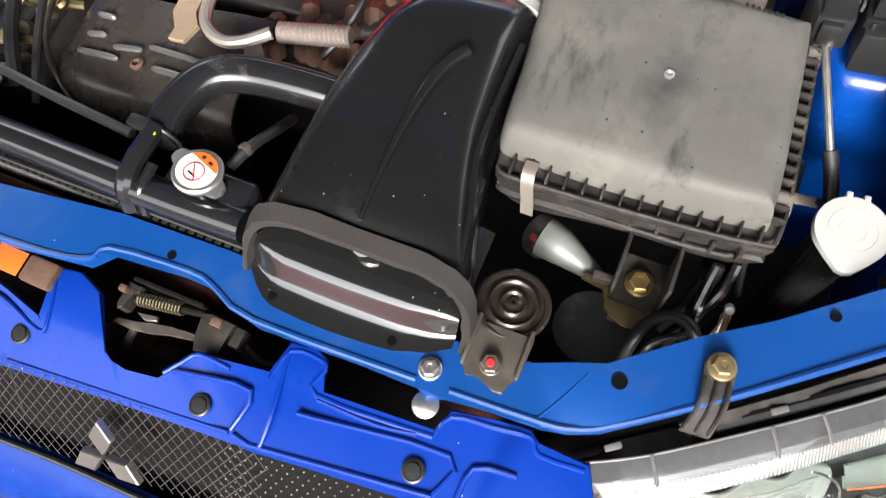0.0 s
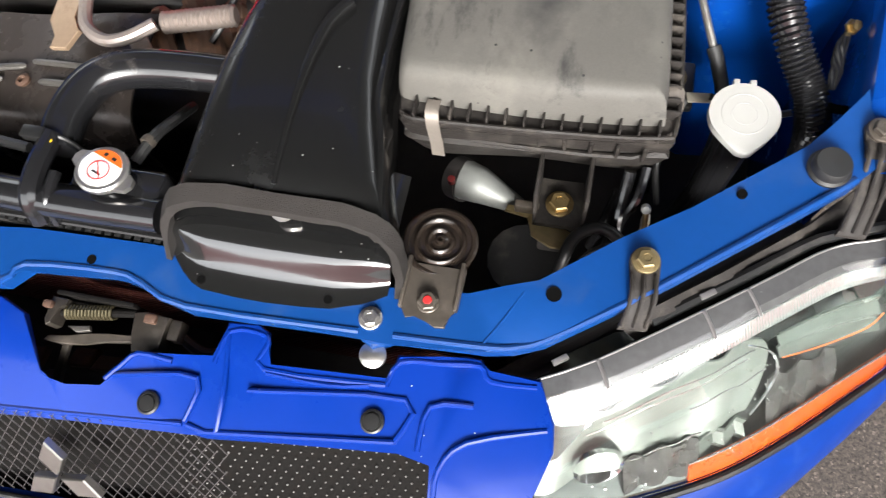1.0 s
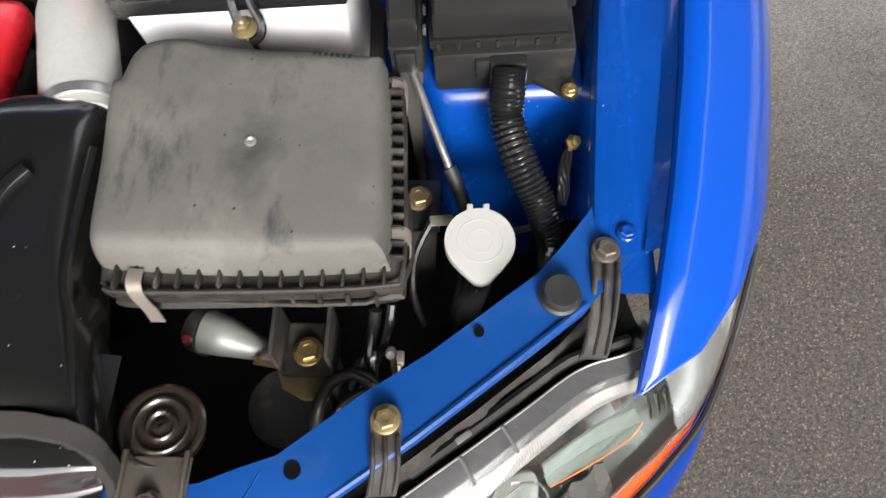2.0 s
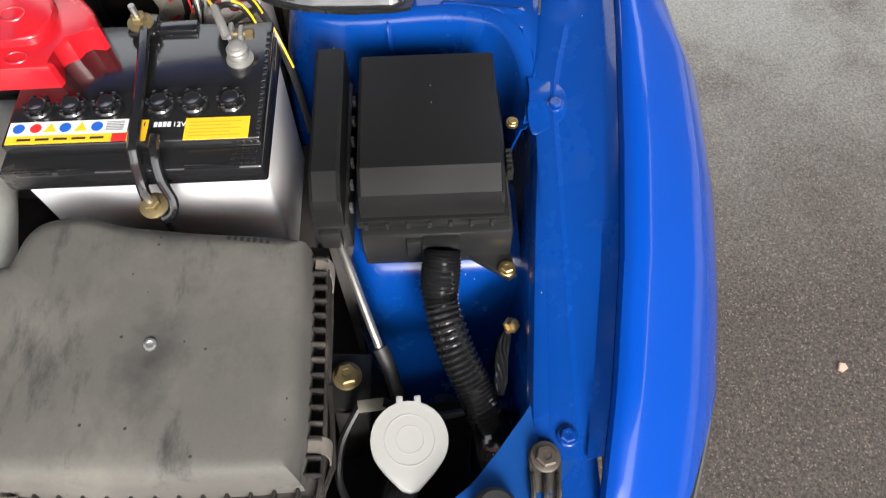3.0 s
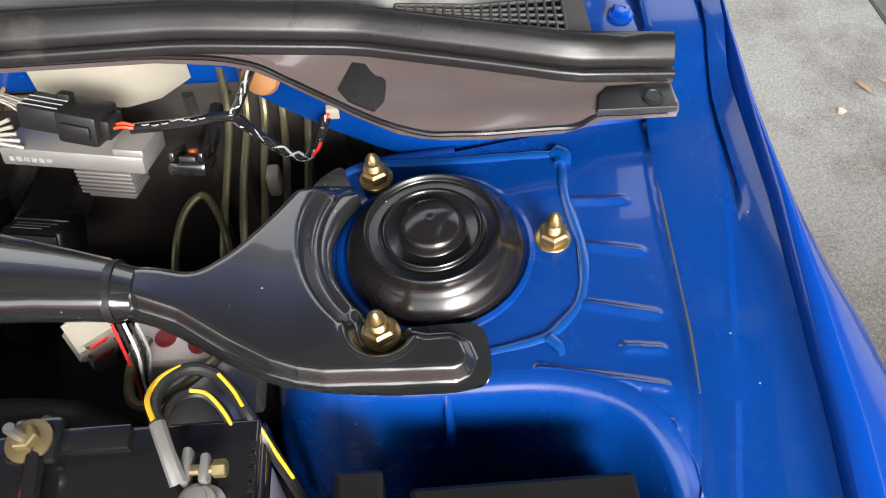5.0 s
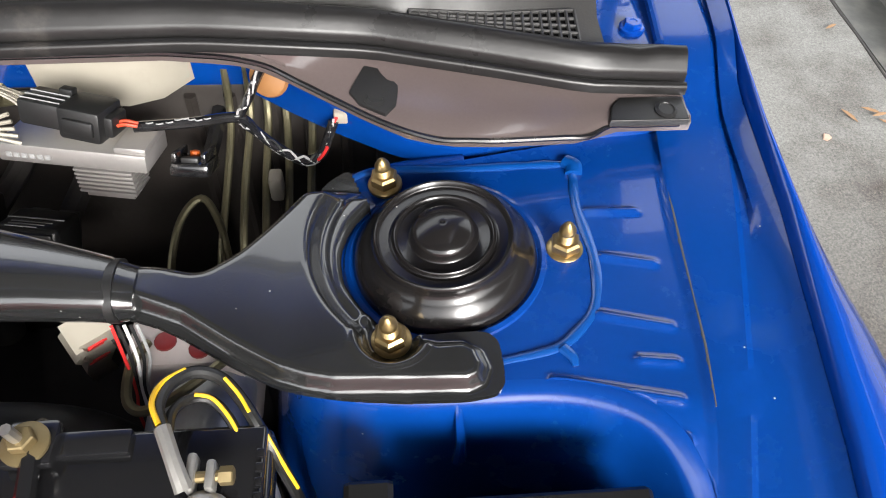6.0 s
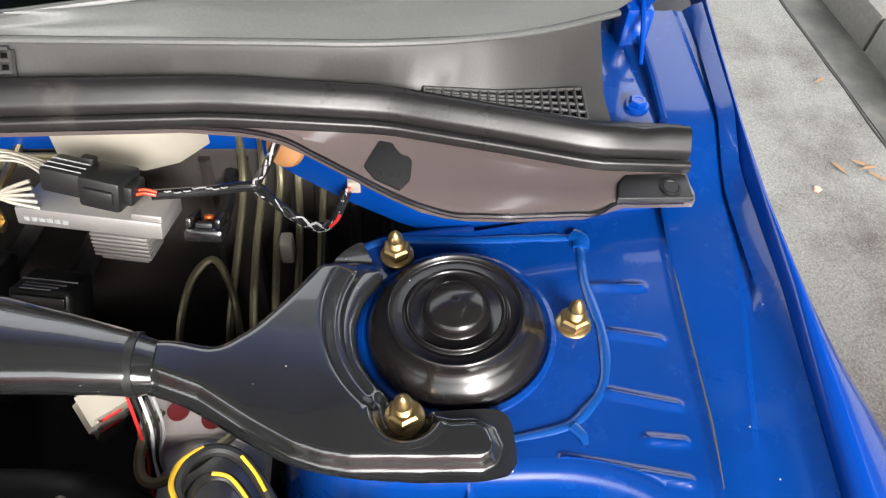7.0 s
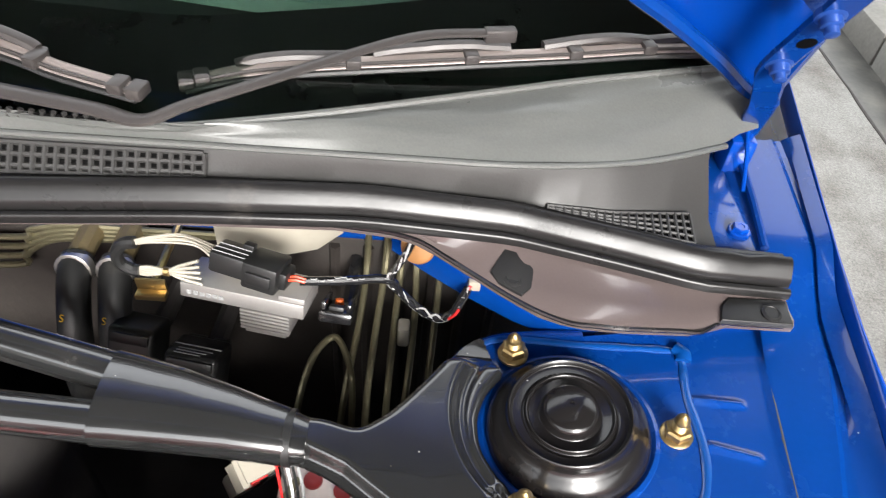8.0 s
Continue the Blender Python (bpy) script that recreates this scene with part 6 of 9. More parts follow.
bm = B()
tube(bm, [(0.42, 0.125, 0.60), (0.42, 0.12, 0.50), (0.42, 0.12, 0.40)], 0.045, 16, 3)
single("resonator", bm, RUBBER, "dull black round resonator under the horn", "resonator")
yb = thing("yellow_bracket", "yellow zinc bracket beside the filter box foot", "bracket", at=(0.42, 0.13, 0.66))
bm = B()
prism(bm, [(0.392, 0.152), (0.418, 0.148), (0.424, 0.128), (0.446, 0.117), (0.470, 0.118), (0.470, 0.135), (0.45, 0.145), (0.432, 0.150), (0.428, 0.158), (0.394, 0.160)], 0.666, 0.670, 0.001)
part("plate", bm, BRASSY, yb)
bm = B()
box(bm, 0.402, 0.428, 0.152, 0.161, 0.668, 0.685, 0.002)
part("tab", bm, BROWNSTEEL, yb)
wires = thing("front_wiring", "black wires and a white plug below the support", "wiring", at=(0.5, 0.12, 0.62))
bm = B()
tube(bm, [(0.470, 0.08, 0.62), (0.480, 0.11, 0.66), (0.51, 0.13, 0.67), (0.56, 0.14, 0.66), (0.60, 0.20, 0.62)], 0.004, 8)
tube(bm, [(0.53, 0.20, 0.72), (0.525, 0.17, 0.70), (0.505, 0.14, 0.66), (0.49, 0.10, 0.62), (0.48, 0.08, 0.5)], 0.005, 8)
tube(bm, [(0.51, 0.19, 0.68), (0.50, 0.16, 0.66), (0.49, 0.14, 0.63)], 0.007, 8)
part("loom", bm, GLOSSBLACK, wires)
bm = B()
box(bm, 0.535, 0.543, 0.152, 0.164, 0.672, 0.69, 0.002)
tube(bm, [(0.538, 0.152, 0.68), (0.534, 0.140, 0.67), (0.532, 0.132, 0.66)], 0.003, 6)
part("plug", bm, CREAM, wires, "cream plastic plug")

horn = thing("horn", "brown-black disc horn on a steel bracket", "horn", at=(0.345, 0.05, 0.73))
M = T(0.343, 0.075, 0.744, -4, 3, 0)
bm = B()
lathe(bm, [(0, -0.022), (0.030, -0.022), (0.034, -0.012), (0.0355, -0.002), (0.0365, 0.001), (0.0365, 0.004), (0.034, 0.0055), (0.031, 0.005), (0.0295, 0.0025), (0.026, 0.003), (0.0245, 0.006), (0.0225, 0.0075), (0.0205, 0.006), (0.019, 0.0035), (0.015, 0.004), (0.0135, 0.0065), (0.0115, 0.008), (0.0095, 0.0065), (0.008, 0.005), (0.005, 0.006), (0.004, 0.009), (0.0022, 0.0095), (0.002, 0.006), (0, 0.006)], M, 48)
part("disc", bm, material("bronze_black_lacquer", (0.030, 0.022, 0.017), 0.22, 0.4, 0.4, 0.3, 200, 0.03), horn)
bm = B()
prism(bm, [(0.316, 0.050), (0.319, 0.028), (0.321, 0.004), (0.326, -0.004), (0.334, -0.001), (0.345, -0.004), (0.355, -0.009), (0.364, -0.008), (0.366, 0.002), (0.373, 0.012), (0.374, 0.05)], 0.7475, 0.7515, 0.001)
box(bm, 0.318, 0.322, 0.004, 0.055, 0.748, 0.757, 0.0012)
box(bm, 0.369, 0.373, 0.008, 0.055, 0.748, 0.757, 0.0012)
part("bracket", bm, BROWNSTEEL, horn, "brownish steel bracket")
bm = B()
lathe(bm, [(0, 0), (0.0042, 0), (0.0036, 0.0012), (0, 0.0015)], T(0.345, 0.013, 0.7602), 12)
single("paint_mark", bm, REDINK, "small red paint mark on the horn bolt", "paint mark")
bolt("horn_bolt", 0.345, 0.013, 0.7525, 0.0085, BROWNSTEEL, "rusty bolt with red mark on the horn bracket", washer=1.25)

# ================= washer neck, fuse box, conduits =================
wash = thing("washer_filler", "white washer filler cap on a smoky neck", "washer filler", at=(0.613, 0.25, 0.6))
bm = B()
pts = [(0.034 * math.cos(t), 0.034 * math.sin(t)) for t in [math.radians(-38 + k * 256 / 26) for k in range(27)]] + [(-0.020, -0.029), (-0.007, -0.042), (0.0, -0.044), (0.007, -0.042), (0.020, -0.029)]
M = T(0.613, 0.256, 0.748, 3, 0, 3)
prism(bm, pts, -0.006, 0.003, 0.0025, 3)
for s in (-1, 1):
    box(bm, s * 0.008 - 0.003, s * 0.008 + 0.003, 0.031, 0.039, -0.004, 0.003, 0.001)
bmesh.ops.transform(bm, matrix=M, verts=bm.verts[:])
part("cap", bm, WHITE, wash)
bm = B()
tube(bm, [M @ Vector((0.022 * math.cos(t), 0.022 * math.sin(t), 0.003)) for t in [2 * math.pi * k / 40 for k in range(41)]], 0.0005, 6, 0)
tube(bm, [M @ Vector((0.012 * math.cos(t), 0.012 * math.sin(t), 0.003)) for t in [2 * math.pi * k / 30 for k in range(31)]], 0.0004, 6, 0)
part("cap_ring", bm, WHITE, wash)
bm = B()
tube(bm, [(0.613, 0.256, 0.742), (0.612, 0.245, 0.70), (0.605, 0.230, 0.62), (0.600, 0.22, 0.50), (0.600, 0.22, 0.40)], [0.022, 0.020, 0.018, 0.03, 0.05], 18, 5)
part("neck", bm, GLOSSBLACK, wash, "dark shiny filler neck")

stay = thing("stay_rod", "steel stay rod with a black rubber sleeve", "rod", at=(0.57, 0.38, 0.6))
bm = B()
tube(bm, [(0.538, 0.452, 0.775), (0.545, 0.430, 0.77), (0.585, 0.345, 0.725)], 0.0042, 10, 3)
part("rod", bm, STEEL, stay)
bm = B()
tube(bm, [(0.583, 0.350, 0.727), (0.592, 0.335, 0.715), (0.605, 0.305, 0.69), (0.612, 0.29, 0.62), (0.612, 0.28, 0.40)], 0.0075, 12, 4)
part("sleeve", bm, RUBBER, stay)
bm = B()
M = T(0.577, 0.300, 0.704, 0, 10, 12)
box(bm, -0.013, 0.013, -0.006, 0.006, -0.001, 0.001, 0.0005, M)
tag = single("wire_tag", bm, CREAM, "small cream paper tag on a wire", "tag")
bm = B()
tube(bm, [(0.588, 0.303, 0.704), (0.61, 0.300, 0.70), (0.64, 0.295, 0.69), (0.68, 0.30, 0.70)], 0.004, 8)
tube(bm, [(0.566, 0.300, 0.702), (0.550, 0.270, 0.68), (0.548, 0.24, 0.65), (0.56, 0.22, 0.60)], 0.004, 8)
single("thin_loom", bm, BLACK, "thin black taped wiring loom", "wiring")

PLACE[0] = REAR
bm = B()
tube(bm, [(0.418, 0.105, 0.62), (0.424, 0.126, 0.655), (0.436, 0.150, 0.664), (0.460, 0.160, 0.665), (0.481, 0.148, 0.658), (0.486, 0.128, 0.63), (0.486, 0.11, 0.55)], 0.0065, 12)
single("looped_hose", bm, BLACK, "shiny black looped hose behind the support", "hose")
bm = B()
tube(bm, [(0.484, 0.215, 0.69), (0.480, 0.195, 0.672), (0.476, 0.172, 0.655), (0.475, 0.150, 0.62), (0.475, 0.14, 0.5)], 0.0065, 10)
single("taped_cable", bm, GLOSSBLACK, "shiny black taped cable below the filter box", "cable")
wp = thing("white_plug", "small white plug on a brass stub", "plug", at=(0.501, 0.168, 0.69))
bm = B()
lathe(bm, [(0, 0), (0.0045, 0), (0.005, 0.006), (0.004, 0.010), (0, 0.0105)], T(0.501, 0.172, 0.697, 40, 0, 0), 12)
part("cap", bm, WHITE, wp)
bm = B()
tube(bm, [(0.501, 0.174, 0.700), (0.502, 0.162, 0.685), (0.502, 0.15, 0.66), (0.50, 0.14, 0.60)], 0.0030, 8)
part("stub", bm, BRASSY, wp)
fuse = thing("fuse_box", "satin black fuse box with a sloped lid beside the wing", "fuse box", at=(0.615, 0.52, 0.74))


def hip_box(bm, x0, x1, y0, y1, z0, ztop, slope_y, drop, inset):
    """A lid with a sloped front part and bevelled edges."""
    pts = [(x0, y0), (x1, y0), (x1, y1), (x0, y1)]
    prof = [(y0, z0), (y0 + 0.002, ztop - drop - 0.010), (y0 + 0.006, ztop - drop), (slope_y, ztop), (y1 - 0.003, ztop), (y1, ztop - 0.004), (y1, z0)]
    L_ = [Vector((x0, y, z)) for y, z in prof]
    rows = []
    for k, (dx, dz) in enumerate(((0, -0.003), (0.003, 0), (1, 0), (1, -0.003))):
        x = x0 + dx if k < 2 else (x1 - 0.003 if k == 2 else x1)
        rows.append([Vector((x, y, z + (dz if 0 < i < len(prof) - 1 else 0))) for i, (y, z) in enumerate(prof)])
    V = loft(bm, rows, closed=False, caps=False)
    bm.faces.new(V[0])
    bm.faces.new(V[-1][::-1])
    for a, b in zip(V, V[1:]):
        bm.faces.new((a[0], b[0], b[-1], a[-1]))


bm = B()
hip_box(bm, 0.551, 0.679, 0.450, 0.609, 0.794, 0.837, 0.476, 0.014, 0)
part("lid", bm, BOXBLACK, fuse, smooth=20)
bm = B()
box(bm, 0.546, 0.684, 0.446, 0.612, 0.784, 0.797, 0.003)
part("lid_rim", bm, BOXBLACK, fuse)
for k in range(7):
    bm = B()
    box(bm, 0.553 + k * 0.019, 0.557 + k * 0.019, 0.4435, 0.448, 0.786, 0.795, 0.0008)
    part("rim_tab", bm, BLACK, fuse)
bm = B()
box(bm, 0.549, 0.688, 0.438, 0.608, 0.73, 0.785, 0.004)
box(bm, 0.590, 0.612, 0.432, 0.443, 0.754, 0.780, 0.002)
box(bm, 0.604, 0.640, 0.426, 0.448, 0.745, 0.782, 0.003)
prism(bm, [(0.645, 0.440), (0.688, 0.440), (0.692, 0.416), (0.684, 0.412)], 0.736, 0.742, 0.001)
part("lower_case", bm, BLACK, fuse)
bm = B()
for k in range(5):
    box(bm, 0.687, 0.693, 0.500 + k * 0.006, 0.503 + k * 0.006, 0.775, 0.790, 0.0005)
part("side_louvre", bm, BLACK, fuse)
bm = B()
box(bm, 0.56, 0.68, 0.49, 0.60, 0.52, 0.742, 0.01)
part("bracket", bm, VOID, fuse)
bm = B()
rows = []
for i in range(21):
    x = 0.520 + 0.009 * i
    back = 0.05 * max(0, (0.56 - x) / 0.04) ** 2
    rows.append([(x, y + back, z) for y, z in ((0.53, 0.724), (0.470, 0.727), (0.452, 0.725), (0.441, 0.719), (0.434, 0.709), (0.429, 0.690), (0.424, 0.65), (0.416, 0.58), (0.408, 0.50), (0.40, 0.40))])
sheet(bm, rows, 0.002)
part("front_panel", bm, INNER, wing, "rolled blue panel below the fuse box")
bolt("fuse_box_bolt", 0.683, 0.421, 0.744, 0.0055, GOLD, "small brassy bolt at the fuse box corner", "fuse box bolts")
bolt("fuse_box_bolt", 0.694, 0.545, 0.806, 0.004, GOLD, "small brassy bolt at the fuse box corner", "fuse box bolts")

relay = thing("relay_box", "narrow black relay box beside the fuse box", "relay box", at=(0.525, 0.53, 0.74))
bm = B()
hip_box(bm, 0.509, 0.536, 0.447, 0.622, 0.790, 0.836, 0.475, 0.014, 0)
part("lid", bm, BOXBLACK, relay, smooth=20)
bm = B()
box(bm, 0.506, 0.540, 0.447, 0.618, 0.75, 0.792, 0.003)
box(bm, 0.512, 0.532, 0.440, 0.450, 0.762, 0.787, 0.002)
part("lower_case", bm, BLACK, relay)
bm = B()
for k in range(6):
    box(bm, 0.5405, 0.5435, 0.46 + k * 0.025, 0.466 + k * 0.025, 0.79, 0.80, 0.0005)
box(bm, 0.51, 0.535, 0.46, 0.60, 0.40, 0.762, 0.004)
part("bracket", bm, VOID, relay)

cond_ = thing("corrugated_conduit", "shiny black corrugated conduit from the fuse box", "conduit", at=(0.63, 0.38, 0.68))
bm = B()
path = smoothed([(0.623, 0.430, 0.772), (0.621, 0.416, 0.762), (0.619, 0.395, 0.738), (0.630, 0.355, 0.722), (0.645, 0.325, 0.705), (0.655, 0.305, 0.69), (0.664, 0.290, 0.66), (0.668, 0.28, 0.60)], 14)
rings = []
Nn = Vector((1, 0, 0))
for i, p in enumerate(path):
    d = (path[min(i + 1, len(path) - 1)] - path[max(i - 1, 0)]).normalized()
    Nn = (Nn - d * Nn.dot(d)).normalized()
    Mm = d.cross(Nn)
    r = 0.0185 if i % 2 else 0.0160
    rings.append([p + (Nn * math.cos(a) + Mm * math.sin(a)) * r for a in [2 * math.pi * q / 16 for q in range(16)]])
loft(bm, rings)
part("conduit", bm, GLOSSBLACK, cond_, smooth=20)
bm = B()
for i in range(26):
    u = i / 25
    x = 0.668 + 0.030 * u
    lathe(bm, [(0.004, -0.0005), (0.0055, 0.0), (0.004, 0.0005)], T(x, 0.298 - 0.006 * u, 0.695, 0, 90, -10), 10)
part("thin_conduit", bm, GLOSSBLACK, cond_)
PLACE[0] = Matrix.Translation((-0.004, -0.005, -0.033))
clip = thing("wire_clip", "taped wires held by a brassy clip on the wing", "wire clip", at=(0.685, 0.38, 0.75))
bm = B()
lathe(bm, [(0, 0), (0.008, 0), (0.008, 0.003), (0.0055, 0.003), (0.0055, 0.009), (0, 0.010)], T(0.687, 0.377, 0.757, 20, 25, 0), 6)
part("bolt", bm, GOLD, clip)
for k in range(6):
    bm = B()
    w = lambda q: 0.0045 * math.sin(k * 1.05 + q)
    tube(bm, [(0.685 + w(0) * 0.3, 0.374, 0.756), (0.680 + w(1), 0.360, 0.752 + w(2.5) * 0.5), (0.677 + w(2.2), 0.346, 0.748 + w(3.6) * 0.5), (0.676 + w(3.4), 0.332, 0.744 + w(5) * 0.5), (0.674 + w(4.4) * 0.5, 0.318, 0.736)], 0.0021, 6, 5)
    part("wire", bm, GLOSSBLACK, clip)

PLACE[0] = REAR
# ================= battery =================
LEAD = material("dull_grey_lead", (0.33, 0.32, 0.30), 0.45, 0.6, 0.0, 0.25, 150, 0.25, 0.25, (0.2, 0.18, 0.15), 40)
bat = thing("battery", "white-cased car battery with black top and warning labels", "battery", at=(0.352, 0.57, 0.63))
bm = B()
rings = []
for z, s in ((0.630, 0.010), (0.632, 0.006), (0.80, 0.003), (0.812, 0.002)):
    x0, x1, y0, y1 = 0.240 + s, 0.466 - s, 0.492 + s, 0.655 - s
    r = 0.006
    ring = []
    for cx, cy, a0 in ((x1 - r, y1 - r, 0), (x0 + r, y1 - r, 90), (x0 + r, y0 + r, 180), (x1 - r, y0 + r, 270)):
        ring += [Vector((cx + r * math.cos(math.radians(a0 + q * 30)), cy + r * math.sin(math.radians(a0 + q * 30)), z)) for q in range(4)]
    rings.append(ring)
loft(bm, rings)
part("case", bm, BATTERY, bat)
bm = B()
box(bm, 0.237, 0.469, 0.486, 0.657, 0.808, 0.832, 0.004, None, 3)
box(bm, 0.239, 0.467, 0.510, 0.655, 0.830, 0.842, 0.003, None, 3)
part("top", bm, GLOSSBLACK, bat, "glossy black top")
for x0, x1 in ((0.24, 0.285), (0.290, 0.322), (0.400, 0.448)):
    bm = B()
    box(bm, x0, x1, 0.4865, 0.4895, 0.8285, 0.8335, 0.0005)
    part("front_step", bm, GLOSSBLACK, bat)
bm = B()
for k in range(4):
    for j in range(3):
        box(bm, 0.440 + k * 0.006, 0.4445 + k * 0.006, 0.490 + j * 0.006, 0.4945 + j * 0.006, 0.831, 0.8335, 0.0004)
for k in range(16):
    box(bm, 0.4625, 0.4665, 0.515 + k * 0.008, 0.520 + k * 0.008, 0.841, 0.8432, 0.0004)
part("moulding", bm, GLOSSBLACK, bat)
bm = B()
box(bm, 0.345, 0.395, 0.640, 0.654, 0.841, 0.847, 0.001)
part("carry_tab", bm, GLOSSBLACK, bat)
PLACE[0] = Matrix.Translation((0.003, -0.009, 0))
for x in (0.262, 0.292, 0.324, 0.371, 0.401, 0.435):
    bm = B()
    lathe(bm, [(0, 0), (0.013, 0), (0.0135, 0.004), (0.012, 0.006), (0.0105, 0.004), (0.009, 0.004), (0.0085, 0.009), (0.007, 0.010), (0, 0.009)], T(x, 0.560, 0.841), 20)
    cap = part("cell_cap", bm, GLOSSBLACK, bat)
    for q in range(6):
        a = q * math.pi / 3
        bm = B()
        box(bm, x + 0.011 * math.cos(a) - 0.0018, x + 0.011 * math.cos(a) + 0.0018, 0.560 + 0.011 * math.sin(a) - 0.0018, 0.560 + 0.011 * math.sin(a) + 0.0018, 0.843, 0.850, 0.0005)
        part("lug", bm, GLOSSBLACK, cap)
bm = B()
box(bm, 0.240, 0.345, 0.530, 0.545, 0.8420, 0.8428)
part("white_label", bm, PAPER, bat, smooth=0)
bm = B()
box(bm, 0.240, 0.345, 0.521, 0.530, 0.8420, 0.8427)
box(bm, 0.346, 0.363, 0.520, 0.543, 0.8420, 0.8428)
box(bm, 0.396, 0.453, 0.519, 0.543, 0.8420, 0.8428)
part("yellow_label", bm, YELLOW, bat, smooth=0)
bm = B()
box(bm, 0.333, 0.346, 0.5205, 0.529, 0.8424, 0.8431)
part("red_print", bm, REDINK, bat, smooth=0)
bm = B()
for x in (0.264,):
    lathe(bm, [(0.0035, 0.0), (0.005, 0.0), (0.005, 0.0006), (0.0035, 0.0006)], T(x, 0.5375, 0.8427), 20)
part("red_print", bm, REDINK, bat, smooth=0)
for x in (0.249, 0.290, 0.318):
    bm = B()
    lathe(bm, [(0, 0), (0.0052, 0.0), (0.0052, 0.0006), (0, 0.0006)], T(x, 0.5375, 0.8427), 20)
    part("blue_print", bm, BLUEINK, bat, smooth=0)
for x in (0.277, 0.304):
    bm = B()
    loft(bm, [[Vector((x - 0.006, 0.533, z)), Vector((x + 0.006, 0.533, z)), Vector((x, 0.543, z))] for z in (0.8427, 0.8432)])
    part("warning_triangle", bm, YELLOW, bat, smooth=0)
bm = B()
for k in range(6):
    box(bm, 0.326, 0.342, 0.533 + k * 0.0018, 0.5335 + k * 0.0018, 0.8427, 0.8431)
for k in range(5):
    box(bm, 0.250 + k * 0.016, 0.262 + k * 0.016, 0.524, 0.5262, 0.8426, 0.8430)
box(bm, 0.3595, 0.3605, 0.536, 0.540, 0.8427, 0.8431)
part("black_print", bm, INK, bat, smooth=0)
for k in range(5):
    bm = B()
    box(bm, 0.400, 0.446 - 0.009 * (k % 2), 0.5225 + k * 0.0038, 0.5232 + k * 0.0038, 0.8427, 0.8430)
    part("ochre_print", bm, material("ochre_print", (0.50, 0.27, 0.02), 0.5, 0.0, 0.0, 0.0, 100, 0.0) if k == 0 else bpy.data.materials["ochre_print"], bat, smooth=0)


def words(name, text, size, m, mat, parent, label=""):
    cu = bpy.data.curves.new(name, 'FONT')
    cu.body = text
    cu.size = size
    cu.extrude = 0.0002
    tmp = bpy.data.objects.new(name, cu)
    scene.collection.objects.link(tmp)
    dg = bpy.context.evaluated_depsgraph_get()
    me = bpy.data.meshes.new_from_object(tmp.evaluated_get(dg))
    bpy.data.objects.remove(tmp)
    me.transform(PLACE[0] @ m)
    me.materials.clear()
    me.materials.append(mat)
    ob = new(name, me)
    ob.parent = parent
    ob.matrix_parent_inverse = Matrix.Translation(-parent.location)
    return tagged(ob, label) if label else ob


words("voltage_text", "12V", 0.0075, T(0.3845, 0.5345, 0.8424), PAPER, bat, "white printed voltage 12V")
bm = B()
for k in range(4):
    box(bm, 0.368 + k * 0.004, 0.371 + k * 0.004, 0.535, 0.540, 0.8420, 0.8426)
part("white_print", bm, PAPER, bat, smooth=0)
PLACE[0] = REAR
bm = B()
lathe(bm, [(0, 0), (0.0125, 0), (0.013, 0.003), (0.010, 0.005), (0.0075, 0.006), (0.0065, 0.020), (0.005, 0.021), (0, 0.021)], T(0.440, 0.604, 0.841), 24)
part("terminal_post", bm, LEAD, bat, "grey lead terminal post")
tray = thing("battery_tray", "black battery tray under the battery", "battery tray", at=(0.352, 0.57, 0.4))
bm = B()
box(bm, 0.228, 0.478, 0.478, 0.668, 0.61, 0.6295, 0.004)
box(bm, 0.26, 0.44, 0.50, 0.64, 0.40, 0.612, 0.01)
part("tray", bm, VOID, tray)

clampt = thing("terminal_clamp", "grey battery terminal clamp with a taped lead", "terminal clamp", at=(0.44, 0.61, 0.85))
bm = B()
lathe(bm, [(0.0066, 0.0), (0.0100, 0.0), (0.0102, 0.004), (0.0096, 0.005), (0.0100, 0.008), (0.0085, 0.010), (0.0066, 0.011)], T(0.440, 0.604, 0.848), 24)
box(bm, 0.431, 0.436, 0.612, 0.632, 0.852, 0.863, 0.002)
box(bm, 0.441, 0.446, 0.612, 0.628, 0.852, 0.863, 0.002)
part("clamp", bm, LEAD, clampt)
bm = B()
tube(bm, [(0.432, 0.612, 0.862), (0.426, 0.626, 0.869), (0.419, 0.642, 0.871)], [0.0048, 0.0042, 0.0044], 10)
part("lug", bm, LEAD, clampt, "dull crimped lug")
bm = B()
tube(bm, [(0.430, 0.620, 0.858), (0.452, 0.620, 0.858)], 0.003, 10, 0)
hexnut(bm, 0.0, 0.0, -0.004, 0.005, 0.007, T(0.452, 0.620, 0.858, 0, 90, 0))
part("clamp_bolt", bm, BRASSY, clampt)
bm = B()
tube(bm, [(0.419, 0.641, 0.869), (0.413, 0.656, 0.866), (0.415, 0.672, 0.860), (0.426, 0.682, 0.855), (0.440, 0.680, 0.850), (0.452, 0.668, 0.845), (0.463, 0.652, 0.836), (0.472, 0.640, 0.815), (0.478, 0.634, 0.77), (0.480, 0.63, 0.70)], 0.0038, 10)
part("lead", bm, BLACK, clampt, "black taped lead")
bm = B()
tube(bm, [(0.421, 0.641, 0.867), (0.419, 0.655, 0.860), (0.424, 0.666, 0.853), (0.435, 0.668, 0.848), (0.446, 0.658, 0.842), (0.455, 0.640, 0.83), (0.462, 0.625, 0.80)], 0.0030, 10)
part("lead", bm, BLACK, clampt, "black taped lead")
